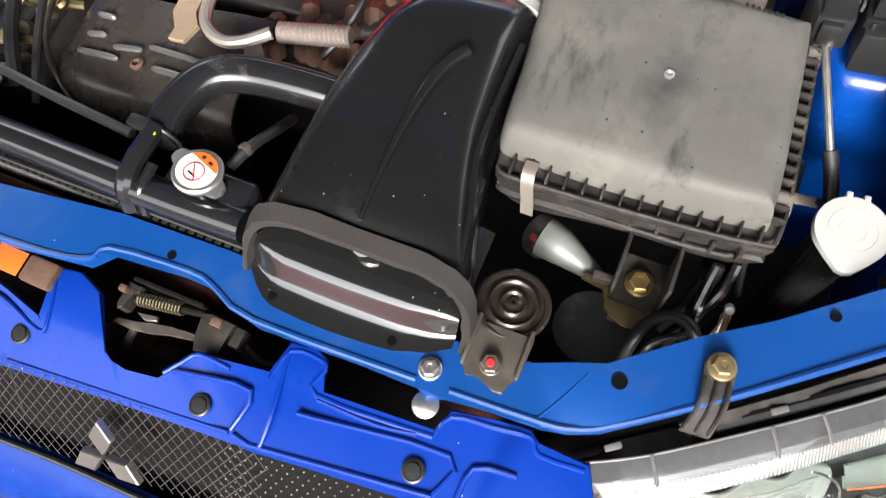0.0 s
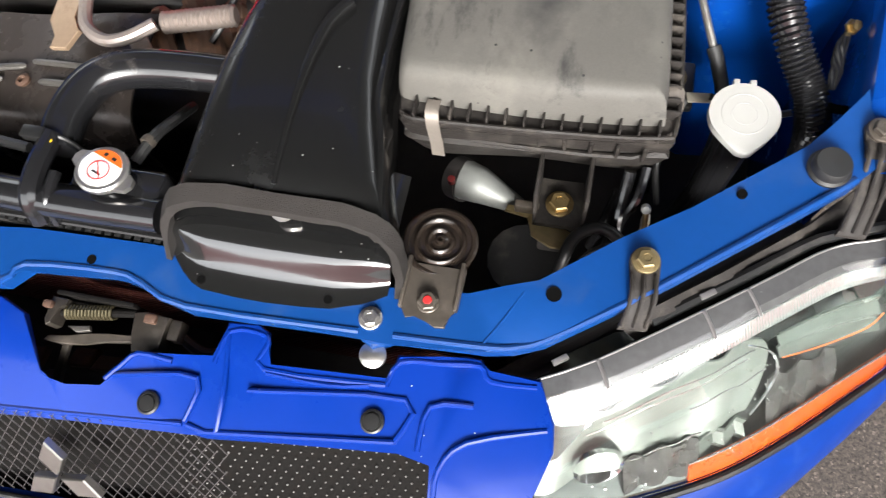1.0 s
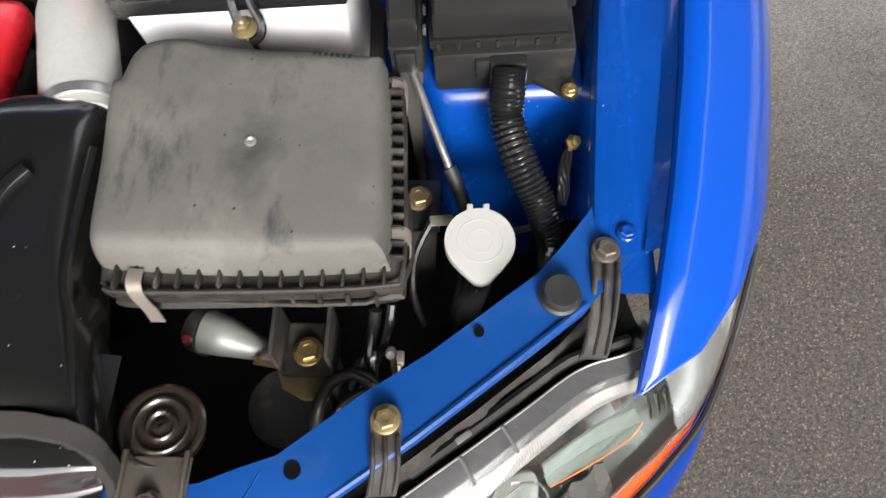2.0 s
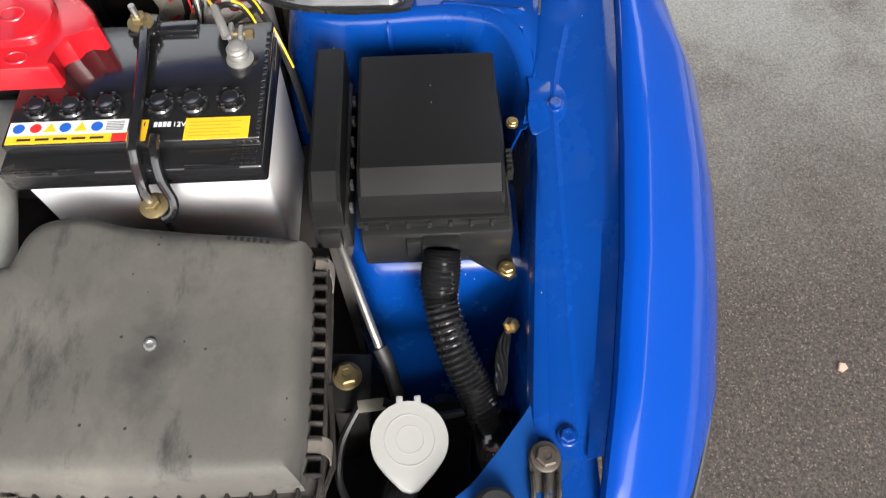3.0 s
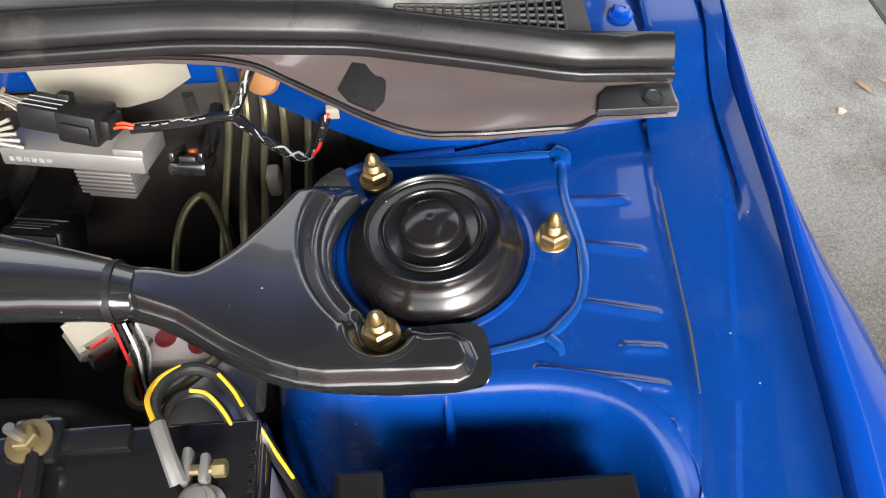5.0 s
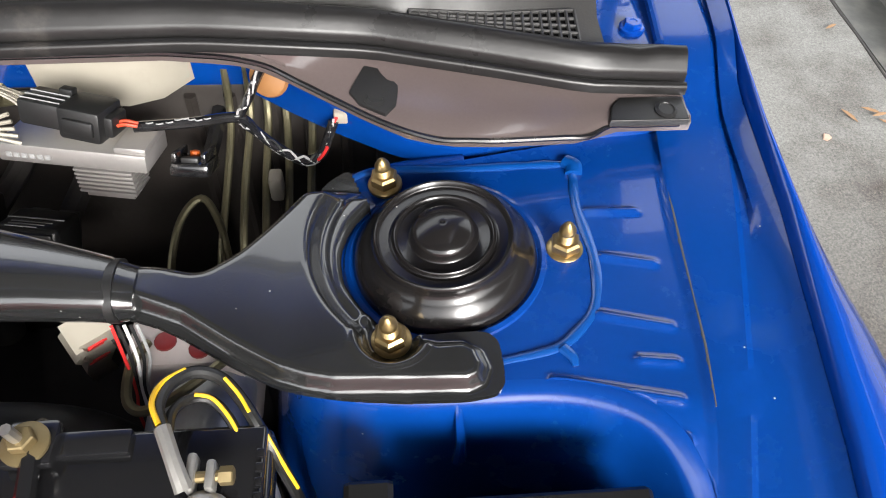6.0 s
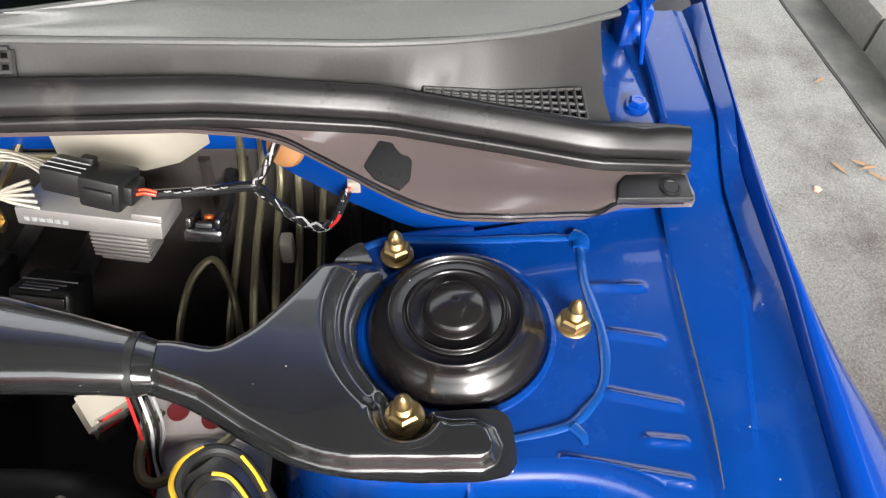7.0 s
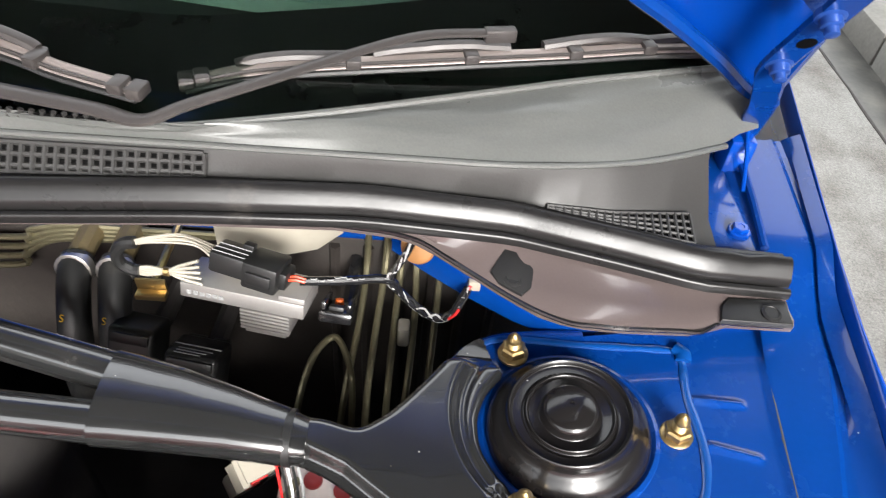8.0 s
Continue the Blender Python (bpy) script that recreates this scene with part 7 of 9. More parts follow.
for pts, r in ((((0.4175, 0.643, 0.8730), (0.411, 0.657, 0.8705), (0.4125, 0.672, 0.8635), (0.422, 0.682, 0.8585)), 0.0016), (((0.443, 0.678, 0.8545), (0.451, 0.6695, 0.8495), (0.457, 0.660, 0.8465)), 0.0011),
               (((0.428, 0.668, 0.8555), (0.437, 0.667, 0.8515), (0.446, 0.658, 0.8455), (0.452, 0.648, 0.839)), 0.0012), (((0.466, 0.650, 0.8375), (0.473, 0.640, 0.822), (0.480, 0.632, 0.800)), 0.0012)):
    bm = B()
    tube(bm, pts, r, 8)
    part("yellow_tape", bm, YELLOW, clampt, "yellow wire wrap")

hold = thing("battery_clamp", "black steel battery hold-down bar with threaded hooks", "battery clamp", at=(0.355, 0.55, 0.85))
bm = B()
tube(bm, [(0.344, 0.660, 0.842), (0.345, 0.650, 0.851), (0.349, 0.630, 0.852), (0.357, 0.56, 0.852), (0.361, 0.505, 0.852), (0.361, 0.492, 0.846), (0.362, 0.478, 0.826), (0.366, 0.466, 0.812), (0.374, 0.460, 0.804)], 0.0052, 10, 5)
tube(bm, [(0.376, 0.512, 0.846), (0.377, 0.496, 0.845), (0.379, 0.480, 0.828), (0.386, 0.468, 0.812), (0.384, 0.460, 0.804), (0.376, 0.456, 0.800)], 0.0048, 10, 5)
part("bar", bm, GLOSSBLACK, hold)
bm = B()
box(bm, 0.331, 0.358, 0.634, 0.660, 0.843, 0.852, 0.003)
part("end_tab", bm, GLOSSBLACK, hold)
for x, y, z, lean in ((0.344, 0.645, 0.853, 0), (0.371, 0.462, 0.812, 8)):
    bm = B()
    lathe(bm, [(0, 0), (0.0125, 0), (0.0125, 0.002), (0.0085, 0.004), (0, 0.004)], T(x, y, z, lean), 24)
    lathe(bm, [(0, 0.003), (0.0075, 0.003), (0.0075, 0.009), (0.0065, 0.010), (0, 0.010)], T(x, y, z, lean), 6)
    part("nut", bm, BRASSY, hold, "yellow zinc wing washer and nut")
    bm = B()
    tube(bm, [(x, y, z - 0.01), (x - 0.001, y - 0.001, z + 0.022)], 0.0032, 8, 0)
    part("threaded_end", bm, STEEL, hold)
bm = B()
tube(bm, [(0.372, 0.462, 0.81), (0.380, 0.455, 0.76), (0.385, 0.46, 0.66), (0.385, 0.48, 0.60)], 0.0032, 8)
part("hook_rod", bm, BLACK, hold)

PLACE[0] = Matrix.Translation((-0.017, -0.002, 0))
redc = thing("terminal_cover", "bright red plastic battery terminal cover", "terminal cover", at=(0.27, 0.62, 0.842))
bm = B()
prism(bm, [(0.185, 0.578), (0.240, 0.578), (0.296, 0.579), (0.298, 0.585), (0.292, 0.604), (0.296, 0.609), (0.305, 0.613), (0.309, 0.622), (0.315, 0.626), (0.328, 0.624), (0.331, 0.628), (0.320, 0.652), (0.306, 0.669), (0.296, 0.673), (0.185, 0.675)], 0.842, 0.868, 0.004, 3)
prism(bm, [(0.188, 0.604), (0.262, 0.605), (0.284, 0.614), (0.290, 0.640), (0.284, 0.660), (0.270, 0.667), (0.188, 0.668)], 0.866, 0.877, 0.004, 3, round_xy=3)
part("shell", bm, RED, redc)
bm = B()
tube(bm, [(0.254 + 0.011 * math.cos(t), 0.638 + 0.009 * math.sin(t), 0.877) for t in [2 * math.pi * k / 24 for k in range(25)]], 0.0011, 6, 0)
part("moulded_ring", bm, RED, redc)
bm = B()
tube(bm, [(0.264 + 0.010 * math.cos(t), 0.592 + 0.007 * math.sin(t), 0.868) for t in [2 * math.pi * k / 24 for k in range(25)]], 0.0011, 6, 0)
part("moulded_ring", bm, RED, redc)
PLACE[0] = REAR
pipe = thing("intake_pipe", "pale cast intake pipe behind the duct", "pipe", at=(0.19, 0.48, 0.70))
bm = B()
tube(bm, [(0.218, 0.375, 0.786), (0.205, 0.42, 0.786), (0.192, 0.472, 0.786), (0.178, 0.525, 0.782), (0.162, 0.60, 0.745), (0.15, 0.66, 0.68)], 0.0375, 24, 5)
part("tube", bm, material("rough_cast_aluminium", (0.50, 0.51, 0.47), 0.55, 0.35, 0.0, 0.15, 160, 0.35, 0.2, (0.36, 0.36, 0.33), 12), pipe)
bm = B()
lathe(bm, [(0.036, -0.006), (0.0395, -0.005), (0.0395, 0.005), (0.036, 0.006)], T(0.213, 0.392, 0.786, 90, 0, 16), 28)
part("clamp_band", bm, STEEL, pipe, "thin steel clamp band")


# ================= strut mount and brace =================
def strut_nut(x, y, z, tall, label):
    """A flange nut on a threaded stud with a pointed end."""
    n = thing("strut_nut", label, "nut", "strut nuts", at=(x, y, z))
    M = T(x, y, z, 0, -5, 23)
    bm = B()
    lathe(bm, [(0, -0.002), (0.0128, -0.002), (0.0130, 0.0006), (0.0118, 0.0018), (0.0085, 0.0026), (0, 0.0026)], M, 28)
    part("flange", bm, GOLD, n)
    bm = B()
    lathe(bm, [(0, 0.0015), (0.0092, 0.0015), (0.0106, 0.003), (0.0106, 0.0096), (0.0088, 0.0114), (0.0064, 0.0114), (0, 0.0112)], M, 6)
    part("hexagon", bm, GOLD, n, "", 25)
    bm = B()
    prof, zz = [(0, 0.008)], 0.0112
    while zz < tall * 0.60:
        prof += [(0.0053, zz), (0.0060, zz + 0.0007), (0.0053, zz + 0.0014)]
        zz += 0.0016
    prof += [(0.0052, tall * 0.64), (0.0052, tall * 0.68), (0.0058, tall * 0.70), (0.0056, tall * 0.76), (0.0034, tall * 0.90), (0.0014, tall * 0.985), (0, tall)]
    lathe(bm, prof, M, 18)
    part("stud", bm, GOLD, n)
    return n


strut_nut(0.538, 0.847, 0.8305, 0.028, "gold zinc flange nut on a pointed stud at the brace tip")
strut_nut(0.661, 0.775, 0.8365, 0.030, "gold zinc flange nut on a pointed stud in the blue tower")
strut_nut(0.538, 0.7065, 0.8385, 0.029, "gold zinc flange nut on a pointed stud in the brace seat")
scap = thing("rubber_dust_cover", "shiny black ringed rubber cover over the strut mount", "dust cover", at=(0.578, 0.778, 0.83))
bm = B()
CAPM = T(0.578, 0.778, 0.827, 0, -5.0, 0)
lathe(bm, [(0.050, -0.014), (0.0625, -0.008), (0.0640, -0.002), (0.0640, 0.003), (0.0622, 0.009), (0.0585, 0.0145), (0.0535, 0.0190), (0.0490, 0.0225), (0.0480, 0.0262), (0.0474, 0.0288), (0.0462, 0.0298), (0.0450, 0.0290), (0.0442, 0.0262), (0.0430, 0.0247)], CAPM, 80)
part("outer_skirt", bm, CAPRUBBER, scap, smooth=60)
bm = B()
lathe(bm, [(0.0445, 0.022), (0.0445, 0.0252), (0.0360, 0.0246), (0.0350, 0.0250), (0.0346, 0.0272), (0.0336, 0.0282), (0.0324, 0.0277), (0.0318, 0.0252), (0.0310, 0.0245), (0.030, 0.022)], CAPM, 80)
part("middle_ring", bm, CAPRUBBER, scap, smooth=60)
bm = B()
lathe(bm, [(0.0315, 0.020), (0.0312, 0.0247), (0.0245, 0.0244), (0.0232, 0.0252), (0.0222, 0.0290), (0.0208, 0.0322), (0.0175, 0.0346), (0.0100, 0.0376), (0.0040, 0.0392), (0.0018, 0.0390), (0.0014, 0.0378), (0, 0.0378)], CAPM, 80)
part("dome", bm, CAPRUBBER, scap, smooth=60)

brace = thing("strut_brace", "gloss black strut brace with twin bars and wide bracket", "strut brace", at=(0.4, 0.75, 0.85))
PLATE = [(0.368, 0.757), (0.391, 0.758), (0.419, 0.752), (0.440, 0.770), (0.455, 0.789), (0.478, 0.820), (0.494, 0.848), (0.508, 0.860), (0.530, 0.862), (0.550, 0.856), (0.559, 0.844), (0.549, 0.831), (0.531, 0.823), (0.513, 0.800), (0.506, 0.776), (0.508, 0.752), (0.520, 0.730), (0.536, 0.714), (0.552, 0.708), (0.597, 0.709), (0.605, 0.701), (0.6055, 0.673), (0.600, 0.6655), (0.580, 0.6625), (0.545, 0.6645), (0.511, 0.668), (0.490, 0.672), (0.470, 0.678), (0.442, 0.693), (0.404, 0.716), (0.368, 0.729)]
CREST = [(0.350, 0.744), (0.370, 0.7385), (0.413, 0.722), (0.445, 0.701), (0.471, 0.6855), (0.488, 0.679), (0.504, 0.6755), (0.528, 0.6745), (0.582, 0.6715), (0.589, 0.6745), (0.592, 0.682), (0.589, 0.692), (0.581, 0.6965), (0.566, 0.6965), (0.556, 0.700), (0.550, 0.75), (0.50, 0.90), (0.35, 0.90)]


def within(line, x, y):
    """Whether a point lies inside a closed line."""
    hit = False
    for (ax, ay), (bx, by) in zip(line, line[1:] + line[:1]):
        if (ay > y) != (by > y) and x < ax + (y - ay) / (by - ay) * (bx - ax):
            hit = not hit
    return hit


def rounded(pts, r=0.3):
    """The outline with each corner cut by a short curve."""
    out = []
    n = len(pts)
    for i in range(n):
        a, b, c = Vector(pts[i - 1]), Vector(pts[i]), Vector(pts[(i + 1) % n])
        p, q = b.lerp(a, r), b.lerp(c, r)
        for t in (0.0, 0.33, 0.67, 1.0):
            w = p.lerp(b, t).lerp(b.lerp(q, t), t)
            out.append((w.x, w.y))
    return out


OUTLINE = rounded(PLATE)
REAR_EDGE = OUTLINE[2:18 * 4 + 2]


def plate_z(x, y):
    """A plateau that steps down round the strut mount, with a nut seat and a flange along the front and round the ear."""
    z = 0.851 + 0.009 * ramp(0.47, 0.385, x) + 0.001 * ramp(0.55, 0.575, x)
    around = math.hypot(x - 0.578, y - 0.778)
    turn = math.degrees(math.atan2(y - 0.778, x - 0.578)) % 360
    side = ramp(95, 112, turn) * (1 - ramp(222, 240, turn))
    z -= side * (0.0125 * (1 - ramp(0.0835, 0.0960, around)) - 0.0035 * (1 - ramp(0.0770, 0.0835, around)))
    lug = ramp(0.820, 0.840, y)
    z += (0.8310 - z) * lug
    seat = math.hypot(x - 0.538, y - 0.7065)
    z += (0.8385 - z) * (1 - ramp(0.0140, 0.0225, seat))
    z += 0.0016 * (1 - ramp(0.0, 0.0036, abs(seat - 0.0240))) * ramp(0.0, 0.02, 0.735 - y) * (0.0 if y > 0.70 and x > 0.55 else 1.0)
    inside = away(CREST[:15], x, y) * (1 if within(CREST, x, y) else -1)
    z -= 0.0105 * (1 - ramp(-0.0055, 0.0035, inside)) * ramp(0.0150, 0.0225, seat)
    z -= 0.20 * max(0.0, -inside - 0.005) * (1 if x < 0.55 else 0)
    rim = min(1.0, away(REAR_EDGE, x, y) / 0.006)
    return z - 0.004 * (1 - rim) ** 2 * (1 - lug)


bm = B()
pressed(bm, OUTLINE, plate_z, 0.0016, 0.004)
part("bracket", bm, BRACE, brace, smooth=66)
bm = B()
rings = []
for x, y, z, wy, wz in ((0.384, 0.742, 0.850, 0.017, 0.012), (0.374, 0.742, 0.852, 0.019, 0.0155), (0.368, 0.743, 0.853, 0.0205, 0.0170), (0.33, 0.750, 0.855, 0.026, 0.0180), (0.29, 0.757, 0.856, 0.032, 0.0185), (0.25, 0.762, 0.857, 0.0365, 0.019), (0.236, 0.7635, 0.857, 0.038, 0.019), (0.234, 0.764, 0.857, 0.035, 0.016)):
    rings.append([Vector((x, y + math.copysign(abs(math.cos(a)) ** 0.8, math.cos(a)) * wy, z + math.copysign(abs(math.sin(a)) ** 0.8, math.sin(a)) * wz)) for a in [2 * math.pi * k / 28 for k in range(28)]])
loft(bm, rings)
part("sleeve", bm, BRACE, brace, "flattened sleeve joining both bars", smooth=50)
bm = B()
rings = []
for x in (0.374, 0.3685):
    rings.append([Vector((x, 0.7425 + 0.0213 * math.cos(a), 0.8525 + 0.0178 * math.sin(a))) for a in [2 * math.pi * k / 28 for k in range(28)]])
loft(bm, rings)
part("weld_ring", bm, BLACK, brace)
bm = B()
tube(bm, [(0.245, 0.781, 0.858), (0.138, 0.806, 0.860), (-0.60, 0.975, 0.866)], 0.0155, 18, 0)
part("rear_bar", bm, BRACE, brace)
bm = B()
tube(bm, [(0.245, 0.742, 0.857), (0.16, 0.746, 0.857), (-0.60, 0.765, 0.857)], 0.0155, 18, 0)
part("front_bar", bm, BRACE, brace)

# ================= along the firewall =================
mod = thing("amplifier_module", "pale finned aluminium module on the firewall", "electronic module", at=(0.3, 0.92, 0.8))
MM = T(0.297, 0.914, 0.812, -14, 2, -8)
bm = B()
box(bm, -0.055, 0.060, -0.022, 0.024, -0.006, 0.010, 0.002, MM)
box(bm, 0.035, 0.060, -0.020, 0.020, 0.008, 0.015, 0.002, MM)
part("body", bm, PALEALU, mod)
bm = B()
box(bm, 0.004, 0.042, -0.015, 0.006, -0.036, -0.006, 0, MM)
part("fin_core", bm, PALEALU, mod)
for k in range(6):
    bm = B()
    box(bm, 0.000, 0.046, -0.021 + 0.0005 * k, 0.010, -0.010 - k * 0.0042, -0.0078 - k * 0.0042, 0.0005, MM)
    part("cooling_fin", bm, PALEALU, mod)
bm = B()
for k in range(6):
    box(bm, -0.048 + k * 0.006, -0.044 + k * 0.006, -0.0226, -0.0218, -0.001, 0.003, 0, MM)
part("print", bm, PLAINGREY, mod)
bm = B()
tube(bm, [(0.30, 0.935, 0.795), (0.30, 0.97, 0.80), (0.30, 1.003, 0.80)], 0.012, 8)
part("bracket", bm, BROWNSTEEL, mod)

con = thing("large_connector", "black multi-pin connector with white wires", "connector", at=(0.31, 0.915, 0.835))
CM = T(0.309, 0.903, 0.856, -18, 4, -14)
bm = B()
box(bm, -0.034, 0.000, -0.015, 0.014, -0.009, 0.011, 0.003, CM)
part("plug", bm, BLACK, con)
bm = B()
box(bm, -0.002, 0.030, -0.019, 0.015, -0.012, 0.013, 0.003, CM)
box(bm, 0.028, 0.036, -0.012, 0.010, -0.008, 0.008, 0.002, CM)
box(bm, 0.003, 0.026, -0.022, -0.018, -0.006, 0.006, 0.002, CM)
box(bm, -0.012, -0.002, 0.004, 0.012, 0.010, 0.016, 0.001, CM)
part("socket", bm, BLACK, con)
bm = B()
for k in range(3):
    box(bm, -0.033, -0.003, -0.011 + k * 0.007, -0.0104 + k * 0.007, 0.0108, 0.0118, 0, CM)
part("moulded_line", bm, PLAINGREY, con)
bm = B()
for k in range(5):
    a = CM @ Vector((-0.033, -0.009 + 0.0045 * k, 0.001))
    bm = B()
    f = k - 2
    tube(bm, [a, (0.258 - 0.002 * f, 0.905 + 0.0012 * f, 0.880 + 0.0016 * f + 0.001 * (k % 2)), (0.230, 0.902 + 0.0008 * f, 0.881 + 0.0010 * f), (0.208, 0.900, 0.876 + 0.001 * f)], 0.0010, 6)
    part("wire", bm, CREAM, con, "white wire")
    bm = B()
    tube(bm, [(0.205, 0.900, 0.843 + 0.001 * f), (0.217, 0.900 + 0.001 * f, 0.8435 + 0.0015 * f), (0.234, 0.900, 0.844 + 0.001 * f), (0.246, 0.900 + 0.001 * f, 0.8445 + 0.003 * f), (0.262, 0.902 + 0.001 * f, 0.843 + 0.0065 * f)], 0.0016, 6)
    part("wire", bm, CREAM, con, "white wire")
bm = B()
tube(bm, [(0.214, 0.900, 0.878), (0.203, 0.900, 0.875), (0.195, 0.900, 0.864), (0.195, 0.900, 0.851), (0.203, 0.900, 0.844), (0.210, 0.900, 0.843)], 0.0055, 10)
part("taped_bend", bm, BLACK, con, "black taped bend of the wires")
bm = B()
tube(bm, [(0.231, 0.900, 0.844), (0.236, 0.900, 0.844)], 0.0042, 10, 0)
part("gold_band", bm, GOLD, con)
bm = B()
a = CM @ Vector((0.036, -0.005, 0.0))
for k, mt in ((0, 0), (1, 0)):
    tube(bm, [a + Vector((0, 0.004 * k, 0)), a + Vector((0.006, 0.004 * k, 0.001)), a + Vector((0.014, 0.003 * k, -0.001))], 0.0014, 6)
part("red_wire", bm, material("red_orange_wire", (0.6, 0.06, 0.02), 0.4, 0, 0, 0.1, 100, 0), con)
loom = thing("engine_bay_loom", "black taped wiring loom sagging along the firewall", "wiring", at=(0.42, 0.93, 0.83))
bm = B()
tube(bm, [(0.350, 0.898, 0.846), (0.390, 0.905, 0.843), (0.426, 0.910, 0.843), (0.437, 0.912, 0.826), (0.454, 0.910, 0.808), (0.472, 0.908, 0.797), (0.486, 0.908, 0.803), (0.494, 0.910, 0.822), (0.499, 0.914, 0.834)], 0.0042, 10)
tube(bm, [(0.426, 0.910, 0.843), (0.436, 0.916, 0.858), (0.444, 0.922, 0.872), (0.452, 0.955, 0.872)], 0.0036, 8)
part("loom", bm, GLOSSBLACK, loom)
SAG = smoothed([(0.426, 0.910, 0.843), (0.437, 0.912, 0.826), (0.454, 0.910, 0.808), (0.472, 0.908, 0.797), (0.486, 0.908, 0.803), (0.494, 0.910, 0.822), (0.499, 0.914, 0.834)], 10)
RISE = smoothed([(0.426, 0.910, 0.843), (0.436, 0.916, 0.858), (0.444, 0.922, 0.872), (0.452, 0.950, 0.872)], 10)
PALEWIRE = material("pale_grey_wire", (0.34, 0.33, 0.33), 0.4, 0.0, 0.0, 0.15, 100, 0.0)
for line, k, mt in ((SAG, 0, PALEWIRE), (SAG, 2.1, INK), (SAG, 4.2, PALEWIRE), (RISE, 1.0, PALEWIRE), (RISE, 3.1, PALEWIRE), (RISE, 5.2, INK)):
    bm = B()
    tube(bm, [p + Vector((0, -0.0052 * abs(math.cos(q * 0.33 + k)) * 0.6, 0.0048 * math.sin(q * 0.33 + k))) for q, p in enumerate(line)], 0.0011, 6, 0)
    part("twisted_wire", bm, mt, loom)
# Short grey lines that paint glints along the loom's tape.
bm = B()
for k in range(11):
    u = k / 10
    p = Vector((0.36 + 0.062 * u + 0.002 * math.sin(k * 7), 0.8985 + 0.010 * u + 0.0018 * math.sin(k * 5), 0.8492 - 0.0030 * u))
    bm = B()
    tube(bm, [p, p + Vector((0.002, -0.001, 0.0004)), p + Vector((0.005, 0.0005, 0))], 0.0006, 5, 2)
    part("tape_glint", bm, PLAINGREY, loom)
bm = B()
tube(bm, [(0.484, 0.904, 0.801), (0.489, 0.9035, 0.808), (0.4925, 0.904, 0.815)], 0.0014, 6)
tube(bm, [(0.497, 0.910, 0.828), (0.500, 0.913, 0.836), (0.505, 0.919, 0.838)], 0.0015, 6)
part("red_wire", bm, REDINK, loom, "bare red wires")
bm = B()
box(bm, 0.499, 0.512, 0.914, 0.924, 0.830, 0.842, 0.002)
part("plug", bm, CREAM, loom, "cream plug")
bm = B()
lathe(bm, [(0, 0), (0.015, 0), (0.0165, 0.003), (0.015, 0.007), (0.009, 0.010), (0, 0.010)], T(0.452, 0.936, 0.862, 62, 0, -20), 24)
single("grommet", bm, material("brown_rubber", (0.26, 0.12, 0.04), 0.6, 0, 0, 0.2, 100, 0.1), "brown rubber grommet in the firewall", "grommet")
res = thing("fluid_reservoir", "translucent cream fluid reservoir under the cowl", "fluid reservoir", at=(0.34, 0.97, 0.8))
bm = B()
prism(bm, [(0.255, 0.968), (0.325, 0.962), (0.352, 0.972), (0.374, 0.998), (0.368, 1.004), (0.255, 1.004)], 0.812, 0.880, 0.008, 3)
part("tank", bm, CREAM, res)
for x, y, w, d, h, nm in ((0.254, 0.880, 0.050, 0.044, 0.766, "relay"), (0.196, 0.897, 0.044, 0.042, 0.776, "relay")):
    r = thing(nm, "black relay with faint print on the firewall", "relay", "relays", at=(x, y, 0.72))
    M = T(x, y, h, -28, 4, -6)
    bm = B()
    box(bm, -w / 2, w / 2, -d / 2, d / 2, -0.05, 0.0, 0.005, M, 3)
    box(bm, -w / 2 + 0.004, w / 2 - 0.004, -d / 2 - 0.003, -d / 2 + 0.003, -0.014, -0.004, 0.001, M)
    part("case", bm, BOXBLACK, r)
    if x > 0.22:
        bm = B()
        for k in range(3):
            box(bm, -0.016, 0.016 - 0.004 * k, -0.010 - k * 0.005, -0.0085 - k * 0.005, 0.0, 0.0004, 0, M)
        box(bm, -w / 2 + 0.003, w / 2 - 0.003, -0.003, -0.0015, 0.0, 0.0008, 0, M)
        part("print", bm, PLAINGREY, r)
        bm = B()
        box(bm, -0.020, -0.003, 0.020, 0.032, -0.03, -0.004, 0.002, M)
        box(bm, 0.003, 0.020, 0.020, 0.032, -0.03, -0.004, 0.002, M)
        part("socket", bm, BLACK, r)
    bm = B()
    tube(bm, [(x, y + 0.015, h - 0.04), (x, 0.97, h - 0.05), (x, 1.006, h - 0.05)], 0.010, 8)
    part("mount", bm, VOID, r)
sv = thing("square_sensor", "small black square sensor with orange plug", "sensor", at=(0.385, 0.90, 0.78))
M = T(0.380, 0.918, 0.792, -30, 0, -5)
bm = B()
box(bm, -0.016, 0.016, -0.018, 0.018, -0.012, 0.0, 0.003, M)
box(bm, -0.014, -0.010, -0.016, 0.016, 0.0, 0.008, 0.001, M)
box(bm, 0.010, 0.014, -0.016, 0.016, 0.0, 0.008, 0.001, M)
tube(bm, [(0.386, 0.915, 0.78), (0.386, 0.96, 0.77), (0.386, 1.004, 0.77)], 0.007, 8)
part("case", bm, GLOSSBLACK, sv)
bm = B()
lathe(bm, [(0, 0), (0.0045, 0), (0.004, 0.005), (0, 0.006)], M @ T(-0.001, 0.006, 0), 12)
part("orange_plug", bm, ORANGE, sv)
bm = B()
box(bm, -0.007, 0.007, -0.014, -0.006, -0.001, 0.004, 0.001, M)
part("clip", bm, BLACK, sv)
